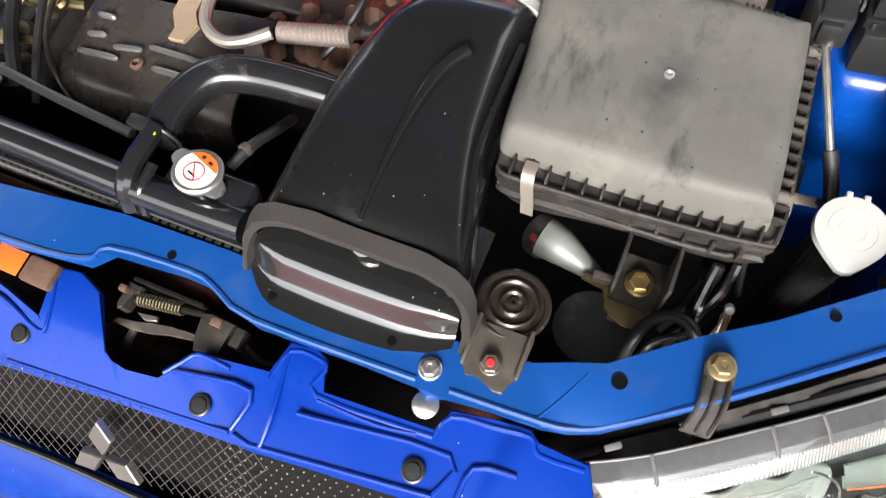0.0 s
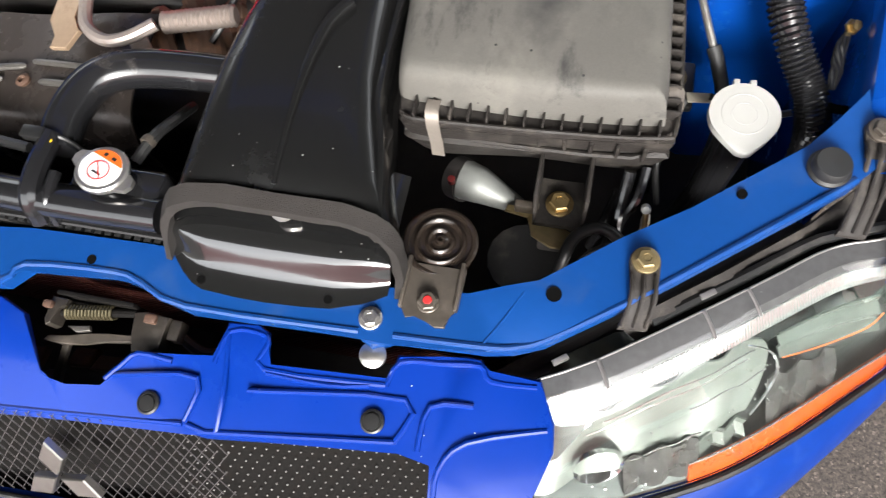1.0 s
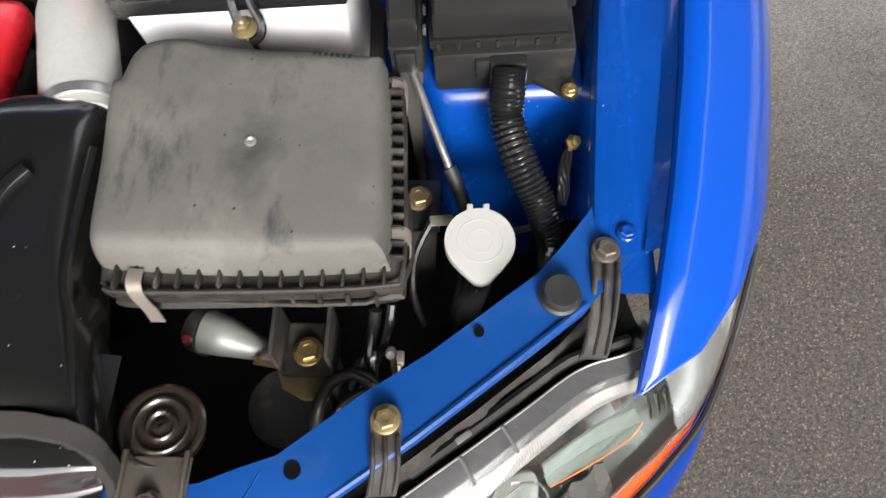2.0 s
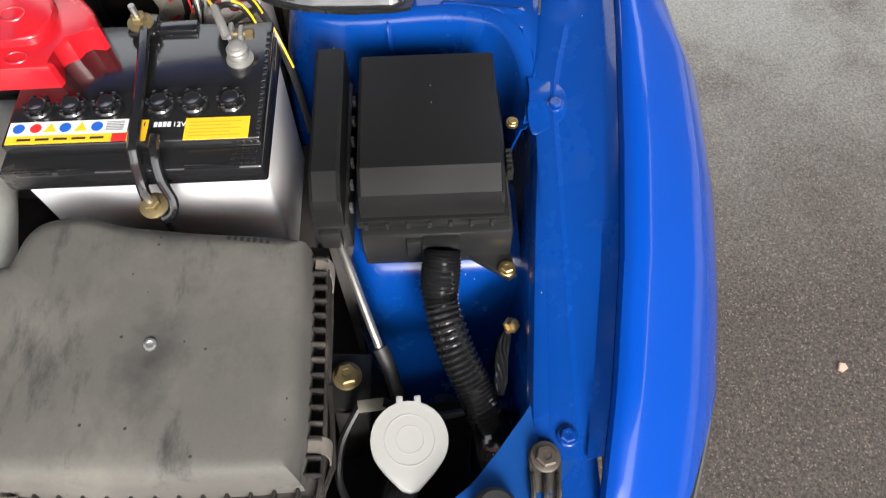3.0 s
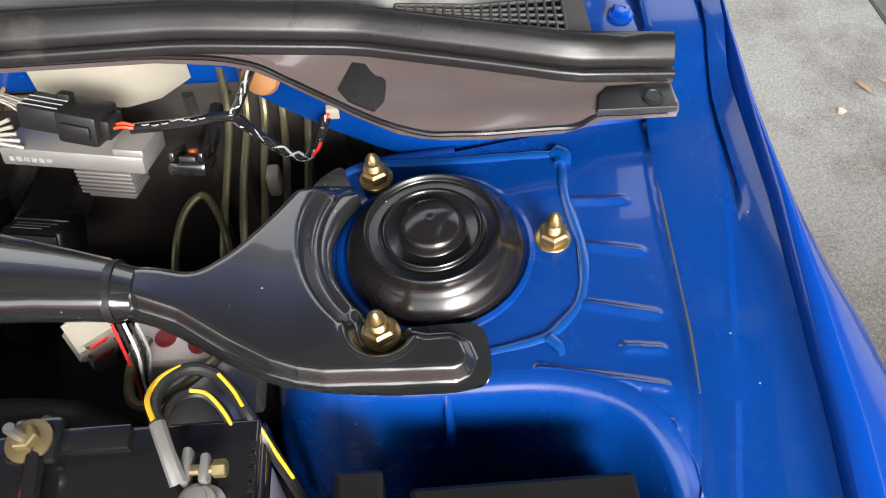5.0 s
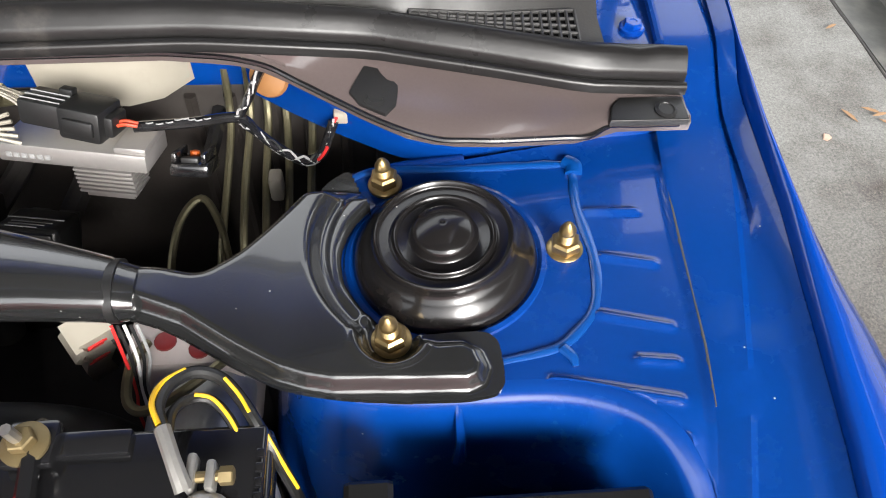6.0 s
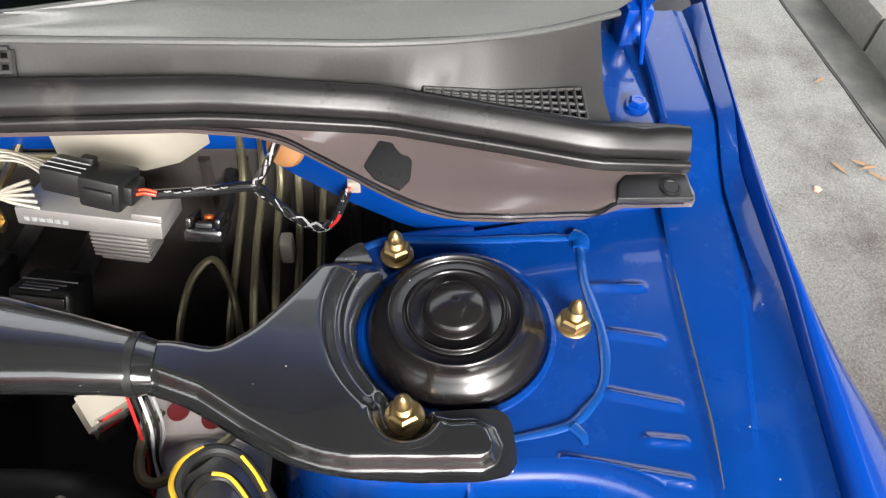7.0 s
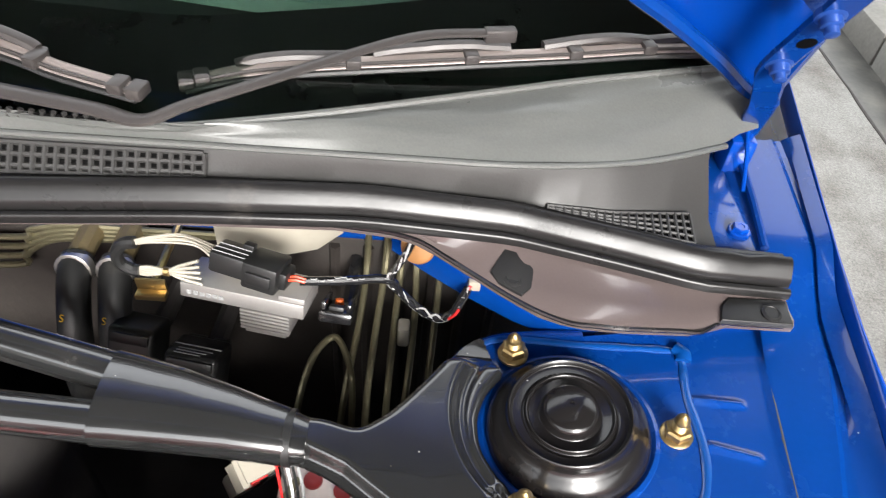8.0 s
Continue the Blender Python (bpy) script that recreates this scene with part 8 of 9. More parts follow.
for k, x in enumerate((0.124, 0.163)):
    h = thing("heater_hose", "dark rubber heater hose with a steel clamp", "hose", "heater hoses", at=(x, 0.95, 0.75))
    bm = B()
    tube(bm, [(x - 0.002, 0.952, 0.797), (x, 0.936, 0.793), (x + 0.004, 0.912, 0.776), (x + 0.006, 0.892, 0.748), (x + 0.004, 0.880, 0.70), (x, 0.875, 0.60)], 0.0155, 14)
    part("hose", bm, BLACK, h)
    bm = B()
    lathe(bm, [(0.0155, -0.006), (0.0175, -0.005), (0.0175, 0.005), (0.0155, 0.006)], T(x - 0.001, 0.941, 0.7945, 76, 0, 0), 20)
    part("clamp", bm, STEEL, h)
    bm = B()
    tube(bm, [(x, 1.006, 0.802), (x - 0.002, 0.945, 0.796)], 0.012, 10, 0)
    part("stub", bm, BRASSY, h)
    words("hose_mark", "S", 0.010, T(x - 0.001, 0.889, 0.776, 38, 0, 0), YELLOW, h, "faded yellow letter S")
bp = thing("brake_pipes", "bundle of olive coated brake pipes", "brake pipe", at=(0.4, 0.9, 0.6))
for pts in (((0.408, 0.84, 0.60), (0.410, 0.87, 0.70), (0.414, 0.92, 0.75), (0.418, 0.985, 0.78), (0.42, 1.002, 0.84)), ((0.428, 0.84, 0.60), (0.430, 0.87, 0.70), (0.432, 0.93, 0.75), (0.434, 0.985, 0.78), (0.434, 1.002, 0.84)),
            ((0.440, 0.84, 0.60), (0.448, 0.88, 0.70), (0.452, 0.94, 0.75), (0.450, 0.99, 0.78), (0.45, 1.002, 0.84)), ((0.335, 0.85, 0.60), (0.340, 0.87, 0.68), (0.352, 0.905, 0.722), (0.372, 0.925, 0.735), (0.388, 0.905, 0.725), (0.395, 0.88, 0.70), (0.392, 0.86, 0.60)),
            ((0.378, 0.85, 0.60), (0.386, 0.88, 0.69), (0.396, 0.94, 0.745), (0.398, 0.99, 0.77), (0.40, 1.002, 0.82)), ((0.465, 0.86, 0.60), (0.470, 0.90, 0.72), (0.474, 0.96, 0.77), (0.475, 1.001, 0.80))):
    bm = B()
    tube(bm, pts, 0.0036, 8, 6)
    part("pipe", bm, OLIVE, bp)
for k in range(4):
    bm = B()
    tube(bm, [(-0.30, 0.986, 0.735 + 0.014 * k), (0.01 + 0.004 * k, 0.986, 0.741 + 0.014 * k), (0.045 + 0.006 * k, 0.986, 0.762 + 0.012 * k), (0.085 + 0.006 * k, 0.987, 0.785 + 0.007 * k), (0.16, 0.990, 0.788 + 0.005 * k), (0.26, 0.994, 0.80)], 0.0036, 8, 6)
    part("pipe", bm, OLIVE, bp)
bm = B()
box(bm, 0.436, 0.448, 0.915, 0.932, 0.738, 0.765, 0.003)
part("pipe_clip", bm, CREAM, bp, "cream plastic pipe clip")
bm = B()
box(bm, 0.193, 0.221, 0.905, 0.916, 0.796, 0.802, 0.001)
box(bm, 0.193, 0.221, 0.914, 0.917, 0.800, 0.815, 0.001)
tube(bm, [(0.207, 0.914, 0.803), (0.207, 0.96, 0.805), (0.207, 1.004, 0.805)], 0.004, 8)
single("gold_tag", bm, GOLD, "small gold metal tag on the firewall", "tag")

# cylinder, plugs and hoses between battery and brace
abs_ = thing("hydraulic_unit", "grey cast hydraulic unit with olive pipes", "hydraulic unit", at=(0.43, 0.73, 0.4))
bm = B()
box(bm, 0.358, 0.436, 0.724, 0.786, 0.69, 0.790, 0.004, None, 2)
part("valve_block", bm, material("machined_pinkish_block", (0.62, 0.55, 0.52), 0.4, 0.15, 0.0, 0.15, 80, 0.05, 0.15, (0.4, 0.33, 0.3), 30), abs_, "pale machined valve block")
bm = B()
lathe(bm, [(0, 0), (0.026, 0), (0.033, 0.003), (0.036, 0.010), (0.036, 0.060), (0, 0.060)], T(0.404, 0.668, 0.748, -90, 0, 0), 32)
part("motor", bm, ALU, abs_, "dull grey pump motor")
for x, y in ((0.374, 0.762), (0.396, 0.760), (0.416, 0.750), (0.384, 0.742), (0.408, 0.735)):
    bm = B()
    lathe(bm, [(0, 0), (0.0075, 0), (0.0075, 0.002), (0.004, 0.003), (0, 0.002)], T(x, y, 0.790), 14)
    part("red_seal", bm, DARKRED, abs_)
bm = B()
tube(bm, [(0.372, 0.742, 0.79), (0.366, 0.722, 0.795), (0.366, 0.700, 0.790), (0.376, 0.692, 0.788), (0.395, 0.698, 0.792), (0.415, 0.712, 0.795), (0.43, 0.73, 0.79)], 0.0036, 8)
tube(bm, [(0.42, 0.760, 0.789), (0.428, 0.775, 0.805), (0.45, 0.80, 0.79), (0.46, 0.86, 0.74)], 0.0036, 8)
part("pipe", bm, OLIVE, abs_)
bm = B()
box(bm, 0.37, 0.43, 0.73, 0.78, 0.40, 0.692, 0.006)
part("bracket", bm, VOID, abs_)
wc = thing("white_connector", "cream plug housing with coloured wires", "connector", at=(0.36, 0.70, 0.8))
top, foot = Vector((0.347, 0.733, 0.828)), Vector((0.304, 0.777, 0.700))
side = Vector((0.80, 0.60, 0.0))
deep = (foot - top).cross(side).normalized()


def slab(bm, u0, u1, a0, a1, d0, d1, taper=1.0):
    """A block along the connector: u from its top to its foot, a across it and d through it."""
    rings = []
    for k in range(4):
        u = u0 + (u1 - u0) * k / 3
        w = 1 - (1 - taper) * k / 3
        c = top.lerp(foot, u) + side * 0.003 * math.sin(k * 2.1)
        rings.append([c + side * a * w + deep * d for a, d in ((a0, d0), (a1, d0), (a1, d1), (a0, d1))])
    loft(bm, rings)


bm = B()
slab(bm, 0.0, 1.0, -0.011, 0.012, -0.009, 0.009, 0.85)
slab(bm, 0.05, 0.30, -0.014, -0.009, -0.011, 0.011)
part("housing", bm, CREAM, wc, smooth=25)
bm = B()
slab(bm, 0.22, 0.85, 0.009, 0.018, -0.011, 0.011)
part("insert", bm, BLACK, wc)
for u in (0.10, 0.42):
    bm = B()
    slab(bm, u, u + 0.05, -0.006, 0.004, 0.0088, 0.0102)
    part("red_print", bm, REDINK, wc)
for k, mt in enumerate((REDINK, INK, PAPER, INK, PLAINGREY)):
    bm = B()
    x = 0.360 + 0.004 * k
    tube(bm, [(x, 0.735, 0.825), (x + 0.005, 0.722, 0.805), (x + 0.007 - 0.002 * k, 0.712, 0.78), (x + 0.002, 0.705, 0.74), (x, 0.70, 0.62)], 0.0012, 6)
    part("wire", bm, mt, wc)
lh = thing("large_hose", "fat black rubber hoses under the brace", "hose", at=(0.2, 0.68, 0.6))
bm = B()
tube(bm, [(0.02, 0.70, 0.70), (0.12, 0.70, 0.73), (0.22, 0.705, 0.74), (0.32, 0.70, 0.73), (0.37, 0.68, 0.68), (0.38, 0.67, 0.60)], 0.022, 14)
tube(bm, [(0.0, 0.66, 0.66), (0.15, 0.665, 0.69), (0.30, 0.67, 0.69), (0.36, 0.675, 0.62)], 0.024, 14)
part("hose", bm, RUBBER, lh)
bm = B()
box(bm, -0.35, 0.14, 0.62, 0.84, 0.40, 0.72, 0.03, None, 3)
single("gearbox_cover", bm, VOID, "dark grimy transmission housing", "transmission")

# ================= cowl, wipers, windscreen =================
SEAL_Y = [(-0.6, 0.83), (-0.2, 0.862), (0.10, 0.884), (0.25, 0.905), (0.40, 0.924), (0.53, 0.930), (0.62, 0.917), (0.69, 0.904), (0.77, 0.908)]
SEAL_Z = [(-0.6, 0.945), (0.10, 0.938), (0.27, 0.933), (0.42, 0.924), (0.53, 0.913), (0.62, 0.905), (0.70, 0.899), (0.77, 0.893)]
STEP_Y = [(-0.6, 0.90), (-0.2, 0.915), (0.10, 0.928), (0.25, 0.936), (0.38, 0.943), (0.52, 0.953), (0.62, 0.972), (0.72, 1.016), (0.76, 1.05)]
STEP_Z = [(-0.6, 0.965), (0.10, 0.96), (0.38, 0.952), (0.52, 0.946), (0.62, 0.940), (0.72, 0.932), (0.76, 0.935)]
REAR_Y = [(-0.6, 0.93), (0.10, 0.942), (0.21, 0.938), (0.253, 0.942), (0.334, 0.968), (0.472, 1.013), (0.60, 1.055), (0.748, 1.094), (0.77, 1.10)]
REAR_Z = [(-0.6, 0.972), (0.10, 0.968), (0.27, 0.966), (0.375, 0.966), (0.523, 0.970), (0.65, 0.974), (0.76, 0.977)]
FRONT_Y = [(-0.6, 0.825), (0.10, 0.876), (0.25, 0.897), (0.38, 0.917), (0.43, 0.920), (0.455, 0.918), (0.482, 0.906), (0.53, 0.876), (0.555, 0.860), (0.58, 0.851), (0.62, 0.849), (0.690, 0.852), (0.702, 0.863), (0.77, 0.864)]
FRONT_Z = [(-0.6, 0.925), (0.10, 0.918), (0.25, 0.912), (0.38, 0.900), (0.43, 0.893), (0.455, 0.886), (0.482, 0.878), (0.53, 0.872), (0.77, 0.871)]
cowl = thing("windscreen_cowl", "black cowl panel with vents below the windscreen", "cowl", at=(0.3, 0.98, 0.9))
XS = [-0.6 + 0.0175 * k for k in range(80)]
XS = [x for x in XS if x < 0.765] + [0.768]
bm = B()
rows = []
for x in XS:
    sy, sz, fy, fz = lerp(SEAL_Y, x), lerp(SEAL_Z, x), lerp(FRONT_Y, x), lerp(FRONT_Z, x)
    rows.append([(x, fy, fz - 0.008), (x, fy, fz), (x, fy + 0.004, fz + 0.003), (x, fy + (sy - fy) * 0.35, fz + (sz - 0.016 - fz) * 0.30), (x, fy + (sy - fy) * 0.7, fz + (sz - 0.016 - fz) * 0.7), (x, sy - 0.004, sz - 0.014), (x, sy + 0.012, sz - 0.012)])
sheet(bm, rows, 0.0025)
part("front_skirt", bm, COWLGLOSS, cowl, "satin grey-black front skirt")
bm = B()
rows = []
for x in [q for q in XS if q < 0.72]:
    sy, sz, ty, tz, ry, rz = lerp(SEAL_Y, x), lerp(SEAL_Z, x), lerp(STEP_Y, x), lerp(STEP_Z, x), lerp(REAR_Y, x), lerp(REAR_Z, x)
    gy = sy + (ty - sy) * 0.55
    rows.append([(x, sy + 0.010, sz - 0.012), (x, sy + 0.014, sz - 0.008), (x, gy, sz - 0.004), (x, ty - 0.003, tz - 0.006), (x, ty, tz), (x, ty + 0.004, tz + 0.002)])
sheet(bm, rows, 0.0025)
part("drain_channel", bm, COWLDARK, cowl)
bm = B()
rows = []
for x in XS:
    ty, tz, ry, rz = lerp(STEP_Y, x), lerp(STEP_Z, x), lerp(REAR_Y, x), lerp(REAR_Z, x)
    row = []
    for k in range(17):
        v = k / 16
        w = 0.007 * math.sin(v * math.pi) + (0.007 * noise.noise(Vector((x * 9, v * 2.6, 1))) + 0.0025 * noise.noise(Vector((x * 26 + v * 7, v * 5, 4)))) * math.sin(v * math.pi)
        row.append((x, ty + 0.004 + (ry - ty - 0.004) * v, tz + 0.002 + (rz - tz - 0.002) * v + w))
    rows.append(row)
sheet(bm, rows, 0.0025)
part("upper_panel", bm, COWL, cowl, "crumpled upper panel, sky sheen in its grey")
bm = B()
tube(bm, [(x, lerp(STEP_Y, x), lerp(STEP_Z, x) + 0.001) for x in XS[::4]], 0.0028, 8, 3)
tube(bm, [(x, lerp(REAR_Y, x), lerp(REAR_Z, x) + 0.002) for x in XS[::4]], 0.0035, 8, 3)
part("edge_bead", bm, COWL, cowl)
bm = B()
tube(bm, [(x, lerp(FRONT_Y, x) - 0.0005, lerp(FRONT_Z, x) - 0.001) for x in [0.10 + 0.0178 * q for q in range(38)]], 0.0022, 8, 3)
part("lower_bead", bm, GLOSSBLACK, cowl, "black bead along the lower edge")


def vent(x0, x1, v0, v1, nx, ny, name, thick):
    """A grid of bars over a black sheet that paints the slot's shade in the drain channel."""
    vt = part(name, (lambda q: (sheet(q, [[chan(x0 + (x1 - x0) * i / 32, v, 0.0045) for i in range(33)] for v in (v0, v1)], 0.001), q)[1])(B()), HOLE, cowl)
    b = B()
    for i in range(nx + 1):
        x = x0 + (x1 - x0) * i / nx
        tube(b, [chan(x, v0, 0.006), chan(x + 0.001, v1, 0.006)], thick, 6, 0)
    for j in range(ny + 1):
        v = v0 + (v1 - v0) * j / ny
        tube(b, [chan(x0 + (x1 - x0) * i / 32, v, 0.006) for i in range(33)], thick, 6, 0)
    o = part("vent_grid", b, COWLVENT, vt)
    return vt


def chan(x, v, d):
    sy, sz, ty, tz = lerp(SEAL_Y, x), lerp(SEAL_Z, x), lerp(STEP_Y, x), lerp(STEP_Z, x)
    gy = sy + (ty - sy) * 0.55
    pts = [(0, sy + 0.014, sz - 0.008), (0.5, gy, sz - 0.004), (1.0, ty - 0.003, tz - 0.006)]
    y = lerp([(a, b) for a, b, c in pts], v)
    z = lerp([(a, c) for a, b, c in pts], v)
    return Vector((x, y, z + d))


vent(0.560, 0.690, 0.10, 0.52, 18, 4, "side_vent", 0.0016)
vent(-0.30, 0.275, 0.40, 0.92, 66, 3, "centre_vent", 0.0024)
# Black sheet under the slats paints the shade of the open vent.
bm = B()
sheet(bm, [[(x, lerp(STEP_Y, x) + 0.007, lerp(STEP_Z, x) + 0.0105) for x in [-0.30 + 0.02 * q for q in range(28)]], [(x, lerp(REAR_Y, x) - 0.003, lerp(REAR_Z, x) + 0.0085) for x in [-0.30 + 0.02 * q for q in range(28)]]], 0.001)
part("vent_slot_shade", bm, HOLE, cowl)
bm = B()
for k in range(64):
    x = -0.30 + k * 0.0085
    tube(bm, [(x, lerp(STEP_Y, x) + 0.008, lerp(STEP_Z, x) + 0.012), (x + 0.003, lerp(REAR_Y, x) - 0.002, lerp(REAR_Z, x) + 0.010)], 0.0022, 5, 0)
part("fine_vent_slats", bm, COWLVENT, cowl)
seal = thing("bonnet_seal", "long glossy black rubber bonnet seal on the cowl", "rubber seal", at=(0.3, 0.92, 0.92))
def along_seal(section):
    """The seal's section carried along the front edge of the cowl."""
    b = B()
    rows = []
    for x in XS:
        k = 1 + 0.10 * math.exp(-((x - 0.755) / 0.012) ** 2) - 0.22 * math.exp(-((x - 0.728) / 0.008) ** 2)
        rows.append([(x, lerp(SEAL_Y, x) + a, lerp(SEAL_Z, x) + (c * k if c > 0 else c)) for a, c in section])
    sheet(b, rows, 0.0)
    return b


part("bulb", along_seal([(-0.0125, -0.010), (-0.0122, -0.0030), (-0.0100, 0.0000), (-0.0070, 0.0038), (-0.0042, 0.0072), (-0.0015, 0.0096), (0.0015, 0.0108), (0.0045, 0.0104), (0.0070, 0.0080), (0.0085, 0.0040), (0.0090, -0.0010)]), SEALRUB, seal, smooth=50)
part("rear_lip", along_seal([(0.0085, -0.0015), (0.0095, 0.0012), (0.0115, 0.0024), (0.0170, 0.0020), (0.0190, 0.0004), (0.0192, -0.0080)]), SEALRUB, seal, smooth=50)
part("front_lip", along_seal([(-0.0205, -0.0160), (-0.0204, -0.0105), (-0.0190, -0.0082), (-0.0172, -0.0074), (-0.0150, -0.0078), (-0.0138, -0.0100)]), SEALRUB, seal, smooth=50)
for x, y in ((0.533, 0.888), (0.748, 0.870)):
    c = thing("cowl_clip", "black push clip fixing the cowl skirt", "clip", "cowl clips", at=(x, y, 0.872))
    bm = B()
    if x < 0.6:
        prism(bm, [(0.514, 0.893), (0.521, 0.884), (0.540, 0.872), (0.548, 0.880), (0.552, 0.905), (0.530, 0.922)], lambda a, b: 0.8745 + 0.42 * max(0, b - 0.885), lambda a, b: 0.8775 + 0.42 * max(0, b - 0.885), 0.0008)
    else:
        prism(bm, [(0.704, 0.860), (0.764, 0.860), (0.765, 0.886), (0.716, 0.886), (0.708, 0.876)], 0.872, 0.8775, 0.0015)
    part("pad", bm, BLACK, c)
    bm = B()
    lathe(bm, [(0, 0), (0.0085, 0), (0.0085, 0.0015), (0.006, 0.0025), (0.0055, 0.0018), (0, 0.0018)], T(x, y, 0.8775, 5), 20)
    part("head", bm, BLACK, c)
# blue ledge in front of the cowl
ledge = thing("cowl_ledge", "blue painted ledge below the cowl skirt", "body panel", at=(0.6, 0.87, 0.86))
bm = B()
prism(bm, [(0.425, 0.975), (0.460, 0.948), (0.500, 0.920), (0.540, 0.896), (0.565, 0.884), (0.60, 0.880), (0.70, 0.879), (0.755, 0.880), (0.79, 0.90), (0.79, 1.03), (0.425, 1.03)], 0.815, lambda x, y: 0.852 + 0.06 * max(0, y - 0.9), 0.003)
part("panel", bm, INNER, ledge)
bm = B()
box(bm, 0.695, 0.757, 0.925, 1.10, 0.84, 0.885, 0.006)
part("side_ledge", bm, INNER, ledge)
bm = B()
tube(bm, [(0.76, 0.94, 0.886), (0.765, 1.0, 0.89), (0.768, 1.07, 0.895)], 0.004, 8)
part("pressing", bm, INNER, ledge)
bolt("ledge_bolt", 0.712, 1.000, 0.887, 0.007, PAINT, "blue painted bolt beside the cowl", "ledge bolts")
bolt("ledge_bolt", 0.742, 0.960, 0.887, 0.007, PAINT, "blue painted bolt beside the cowl", "ledge bolts")

screen = thing("windscreen", "dark tinted windscreen glass", "windscreen", at=(0.2, 1.3, 1.1))
bm = B()
rows = []
for k in range(9):
    v = k / 8
    rows.append([(x, lerp(REAR_Y, x) + 0.004 + 0.75 * v, lerp(REAR_Z, x) - 0.004 + 0.43 * v - 0.03 * v * (1 - v)) for x in XS])
sheet(bm, rows, 0.004)
part("glass", bm, SCREEN, screen)
bm = B()
rows = []
for v in (0.0, 0.5, 1.0):
    rows.append([(x, lerp(REAR_Y, x) + 0.006 + 0.10 * v, lerp(REAR_Z, x) - 0.012 + 0.055 * v) for x in XS])
sheet(bm, rows, 0.001)
part("black_band", bm, material("black_ceramic_print", (0.006, 0.006, 0.006), 0.3, 0, 0, 0.2, 300, 0), screen)
cabin = thing("dashboard", "dark grey-green dashboard behind the windscreen", "dashboard", at=(0.2, 1.4, 0.95))
bm = B()
box(bm, -0.62, 0.78, 1.12, 1.75, 0.70, 0.955, 0.03, None, 3)
part("top", bm, material("grey_green_dash", (0.030, 0.036, 0.033), 0.7, 0, 0, 0.2, 200, 0.1), cabin)
bm = B()
prism(bm, [(-0.55, 1.20), (0.10, 1.19), (0.26, 1.168), (0.411, 1.156), (0.556, 1.162), (0.664, 1.180), (0.700, 1.206), (0.690, 1.32), (-0.55, 1.36)], 0.950, 0.972, 0.006, 3)
part("pale_cover", bm, material("pale_green_cloth", (0.30, 0.42, 0.36), 0.8, 0, 0, 0.15, 200, 0.2), cabin, "pale green cover on the dashboard top")
bm = B()
box(bm, -0.62, 0.80, 1.78, 1.84, 0.60, 1.45)
part("rear_panel", bm, VOID, cabin)

# Spine metal with a pinkish reflection put into its base colour.
WIPESPINE = material("pink_reflection_metal", (0.36, 0.31, 0.29), 0.36, 0.55, 0.0, 0.2, 200, 0.05, 0.15, (0.16, 0.13, 0.12), 40)


def wiper(name, blade, arm, first, label):
    """A jointed blade on its yokes, and a bent flat arm."""
    w = thing(name, label, "wiper", "wipers", at=blade[0])
    C = smoothed(blade, 10)
    n = len(C)
    bm = B()
    tube(bm, [p + Vector((0.0, -0.006, -0.003)) for p in C], 0.0048, 8, 0, flat=0.6, up=(0, 0, 1))
    part("rubber_blade", bm, RUBBER, w)
    bm = B()
    tube(bm, C, 0.0082, 8, 0, flat=0.45, up=(0, -0.4, 1))
    part("spine", bm, WIPESPINE, w, "pale metal spine coloured with a pinkish reflection")
    bm = B()
    tube(bm, [p + Vector((0, -0.005, 0.003)) for p in C], 0.0016, 6, 0)
    part("spine_edge", bm, WIPER, w)
    for a, b, lift in ((first, 0.30, 0.006), (0.32, 0.50, 0.009), (0.55, 0.80, 0.009), (0.78, 0.98, 0.006)):
        bm = B()
        pts = [C[min(n - 1, int(n * (a + (b - a) * q / 6)))] + Vector((0, 0.009, lift * (0.5 + 0.5 * math.sin(math.pi * q / 6)))) for q in range(7)]
        tube(bm, pts, 0.0062, 8, 2, flat=0.75, up=(0, 0, 1))
        part("yoke", bm, WIPER, w)
    for q in (0.0, 0.06, 0.30, 0.44, 0.62, 0.80, 0.97):
        bm = B()
        p = C[min(n - 1, int(n * q))]
        d = (C[min(n - 1, int(n * q) + 1)] - C[max(0, int(n * q) - 1)]).normalized()
        box(bm, -0.0065, 0.0065, -0.0085, 0.010, -0.003, 0.0075, 0.002, Matrix.Translation(p) @ Matrix.Rotation(math.atan2(d.y, d.x), 4, 'Z'))
        part("claw", bm, WIPER, w)
    bm = B()
    tube(bm, arm, [0.0092, 0.0086, 0.0080, 0.0076, 0.0072, 0.0066, 0.0060, 0.006, 0.006][:len(arm)], 10, 6, flat=0.5, up=(0, 0, 1))
    part("arm", bm, WIPER, w)
    bm = B()
    tube(bm, [arm[0], Vector(arm[0]) + Vector((-0.05, 0.006, -0.003))], 0.012, 12, 0, flat=0.6, up=(0, 0, 1))
    part("arm_root", bm, WIPER, w)
    bm = B()
    e = Vector(arm[-1])
    box(bm, -0.010, 0.018, -0.005, 0.006, -0.008, 0.004, 0.002, Matrix.Translation(e) @ Matrix.Rotation(radians(12), 4, 'Z'))
    part("pivot_block", bm, WIPER, w)
    return w


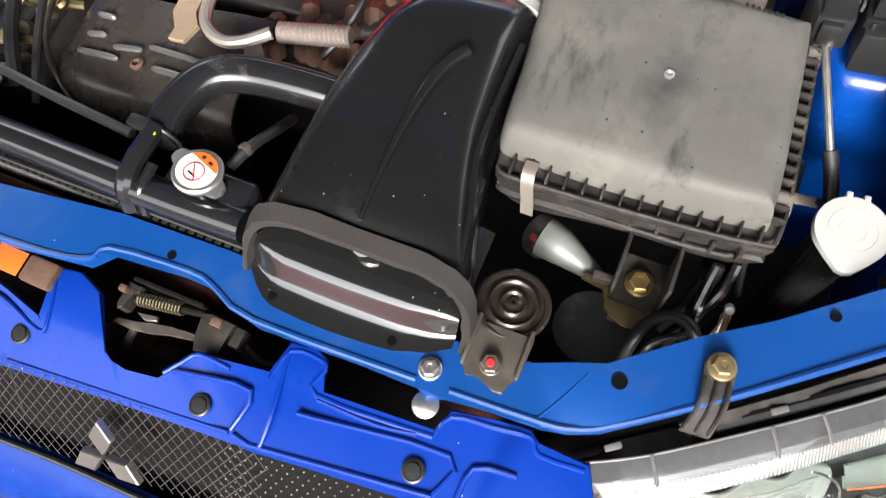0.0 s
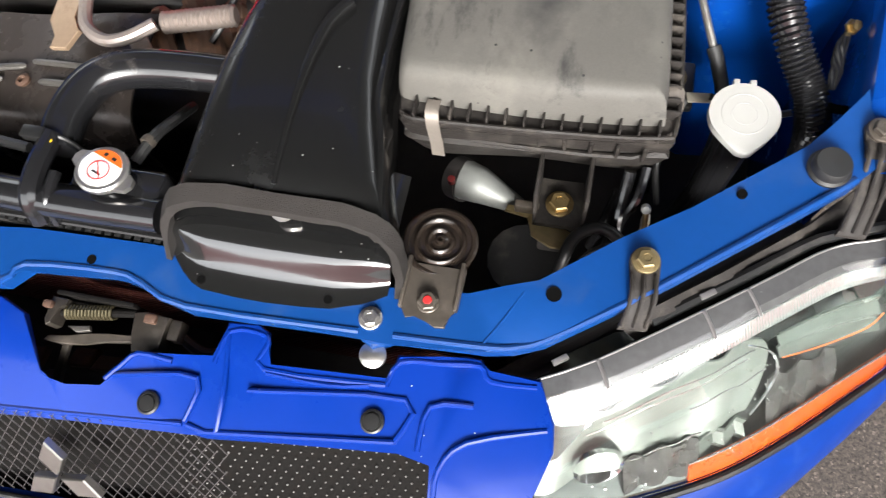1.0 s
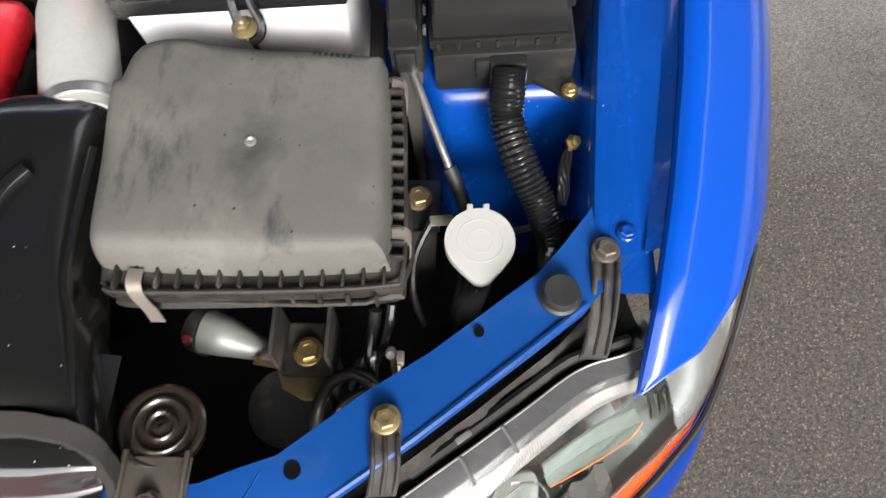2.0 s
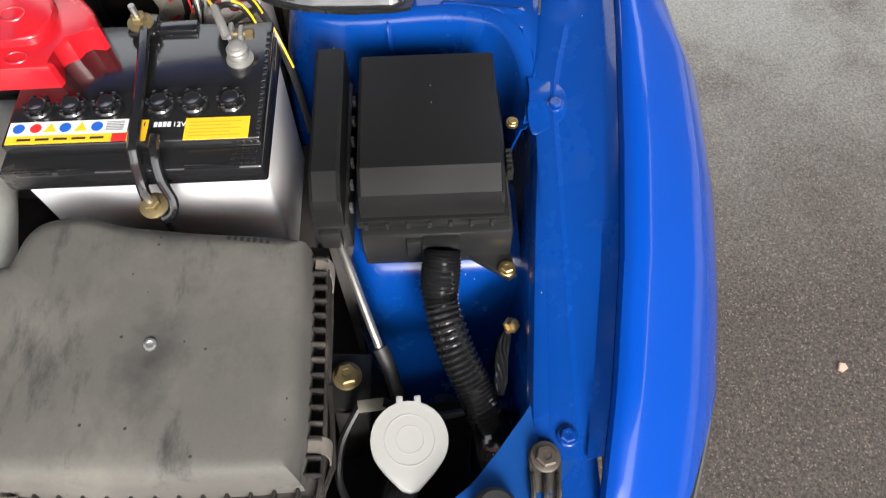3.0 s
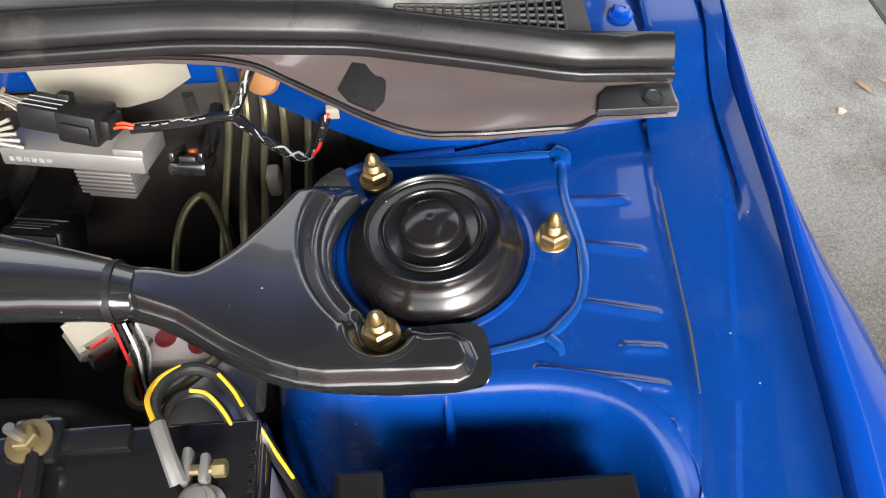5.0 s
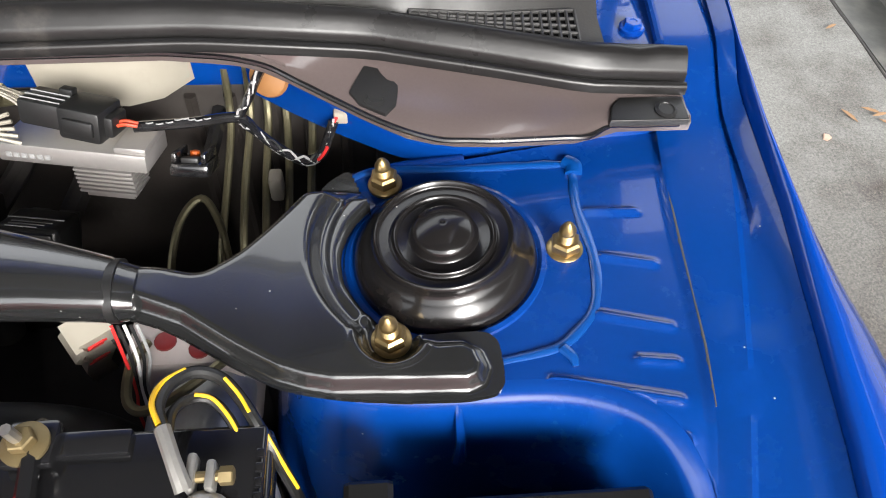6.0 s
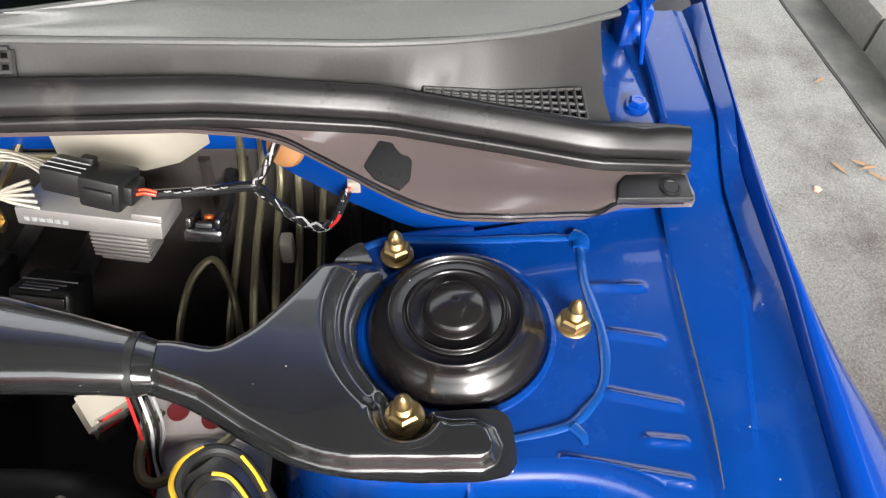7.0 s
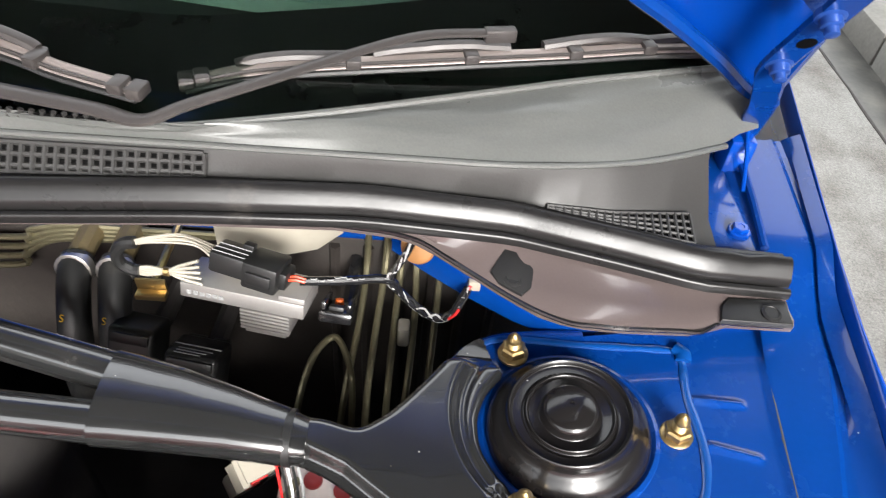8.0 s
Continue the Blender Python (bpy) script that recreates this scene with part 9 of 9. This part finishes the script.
wiper("wiper", [(0.250, 0.991, 0.977), (0.314, 1.011, 0.985), (0.461, 1.037, 0.992), (0.570, 1.062, 0.993), (0.650, 1.084, 0.993), (0.728, 1.102, 0.991)],
      [(0.02, 0.958, 0.990), (0.108, 0.951, 0.986), (0.193, 0.941, 0.981), (0.231, 0.935, 0.978), (0.264, 0.953, 0.984), (0.324, 0.983, 0.994), (0.394, 1.013, 1.009), (0.445, 1.032, 1.017), (0.505, 1.044, 1.018)], 0.14, "grey wiper arm and blade resting on the windscreen")
wiper("wiper", [(0.222, 0.961, 0.986), (0.156, 0.974, 0.993), (0.103, 0.988, 1.001), (-0.10, 1.035, 1.024), (-0.25, 1.075, 1.045), (-0.38, 1.11, 1.062)],
      [(-0.62, 0.99, 0.985), (-0.55, 0.97, 0.985), (-0.48, 0.965, 0.990), (-0.42, 0.98, 1.0), (-0.30, 1.06, 1.055), (-0.18, 1.058, 1.05)], 0.30, "grey wiper blade with pale spine beside the cowl vent")

# ================= bonnet, opened =================
PIV_Y, PIV_Z, OPEN = 1.065, 0.975, radians(57)


def opened(x, y, dz=0.0):
    """A place of the closed bonnet after it is swung up."""
    d = PIV_Y - y
    return Vector((x, PIV_Y - d * math.cos(OPEN) - dz * math.sin(OPEN), PIV_Z + d * math.sin(OPEN) - dz * math.cos(OPEN)))


hood = thing("bonnet", "blue car bonnet propped open above the engine", "bonnet", at=(0.1, 0.8, 1.3))
rear = [(-0.72, 1.075), (-0.60, 0.99), (-0.40, 0.94), (0.0, 0.86), (0.40, 0.87), (0.55, 0.905), (0.61, 0.940), (0.66, 0.980), (0.70, 1.015), (0.74, 1.055), (0.775, 1.075)]
rows = []
for k in range(9):
    v = k / 8
    row = []
    for x, y in rear:
        fy = -0.03 + 0.10 * (x / 0.75) ** 2
        xx = x * (1 - 0.06 * v)
        row.append(opened(xx, y + (fy - y) * v, -0.03 * math.sin(v * math.pi) - 0.02 * (1 - (x / 0.78) ** 2)))
    rows.append(row)
bm = B()
sheet(bm, rows, 0.003)
part("outer_skin", bm, PAINT, hood)
bm = B()
sheet(bm, [[p + Vector((0, -0.018, -0.012)) for p in r[1:-1]] for r in rows[1:-1]], 0.002)
part("inner_frame", bm, INNER, hood)
# Unseen dark pad, added so black parts don't reflect the blue bonnet.
bm = B()
sheet(bm, [[p + Vector((0, -0.024, -0.016)) for p in r[1:-2]] for r in rows[1:-1]], 0.006)
part("reflection_pad", bm, material("dark_felt_pad", (0.035, 0.034, 0.033), 0.95, 0, 0, 0.3, 200, 0.5), hood, "unseen dark pad added to keep blue out of reflections")
bm = B()
tube(bm, [r[-1] + Vector((-0.012, -0.008, -0.006)) for r in rows], 0.008, 8, 3)
tube(bm, [p + Vector((0, -0.010, -0.006)) for p in rows[0]], 0.007, 8, 3)
part("folded_edge", bm, INNER, hood)
bm = B()
A = [Vector((0.765, 1.074, 0.918)), Vector((0.763, 1.066, 0.935)), Vector((0.750, 1.036, 0.972)), opened(0.730, 1.000, 0.032), opened(0.718, 0.965, 0.032), opened(0.720, 0.90, 0.032), opened(0.724, 0.80, 0.032)]
C = smoothed(A, 5)
sheet(bm, [[p + Vector((-0.011, 0, 0)) for p in C], [p + Vector((0.011, 0, 0)) for p in C]], 0.005)
hinge = part("hinge_strap", bm, INNER, hood, "blue painted hinge strap with two bolts")
bm = B()
tube(bm, [p + Vector((0.012, 0, 0)) for p in C], 0.0035, 8, 0)
part("strap_flange", bm, INNER, hinge)
for d in (0.957, 0.889):
    p = opened(0.7185, d, 0.036)
    M = Matrix.Translation(p) @ Matrix.Rotation(radians(90) + (math.pi / 2 - OPEN), 4, 'X')
    bm = B()
    lathe(bm, [(0, -0.004), (0.0105, -0.004), (0.0105, 0.001), (0.0075, 0.002), (0.0075, 0.008), (0.005, 0.009), (0.005, 0.014), (0, 0.015)], M, 14)
    part("bolt", bm, material("blue_painted_bolt", (0.02, 0.07, 0.30), 0.35, 0.2, 0.2, 0.2, 100, 0.02), hinge)
bm = B()
# Black disc paints the shade inside the strap's slot.
lathe(bm, [(0, 0), (0.007, 0), (0.007, 0.001), (0, 0.001)], Matrix.Translation(opened(0.721, 0.923, 0.0365)) @ Matrix.Rotation(radians(90) + (math.pi / 2 - OPEN), 4, 'X'), 16)
part("slot", bm, HOLE, hinge)
bm = B()
box(bm, 0.748, 0.775, 1.05, 1.09, 0.86, 0.922, 0.005)
part("base", bm, PAINT, hinge)
bm = B()
tube(bm, [(0.763, 1.064, 0.930), (0.761, 1.040, 0.915), (0.757, 1.010, 0.893)], 0.0022, 8, 3)
part("link_rod", bm, PAINT, hinge, "thin blue link rod")
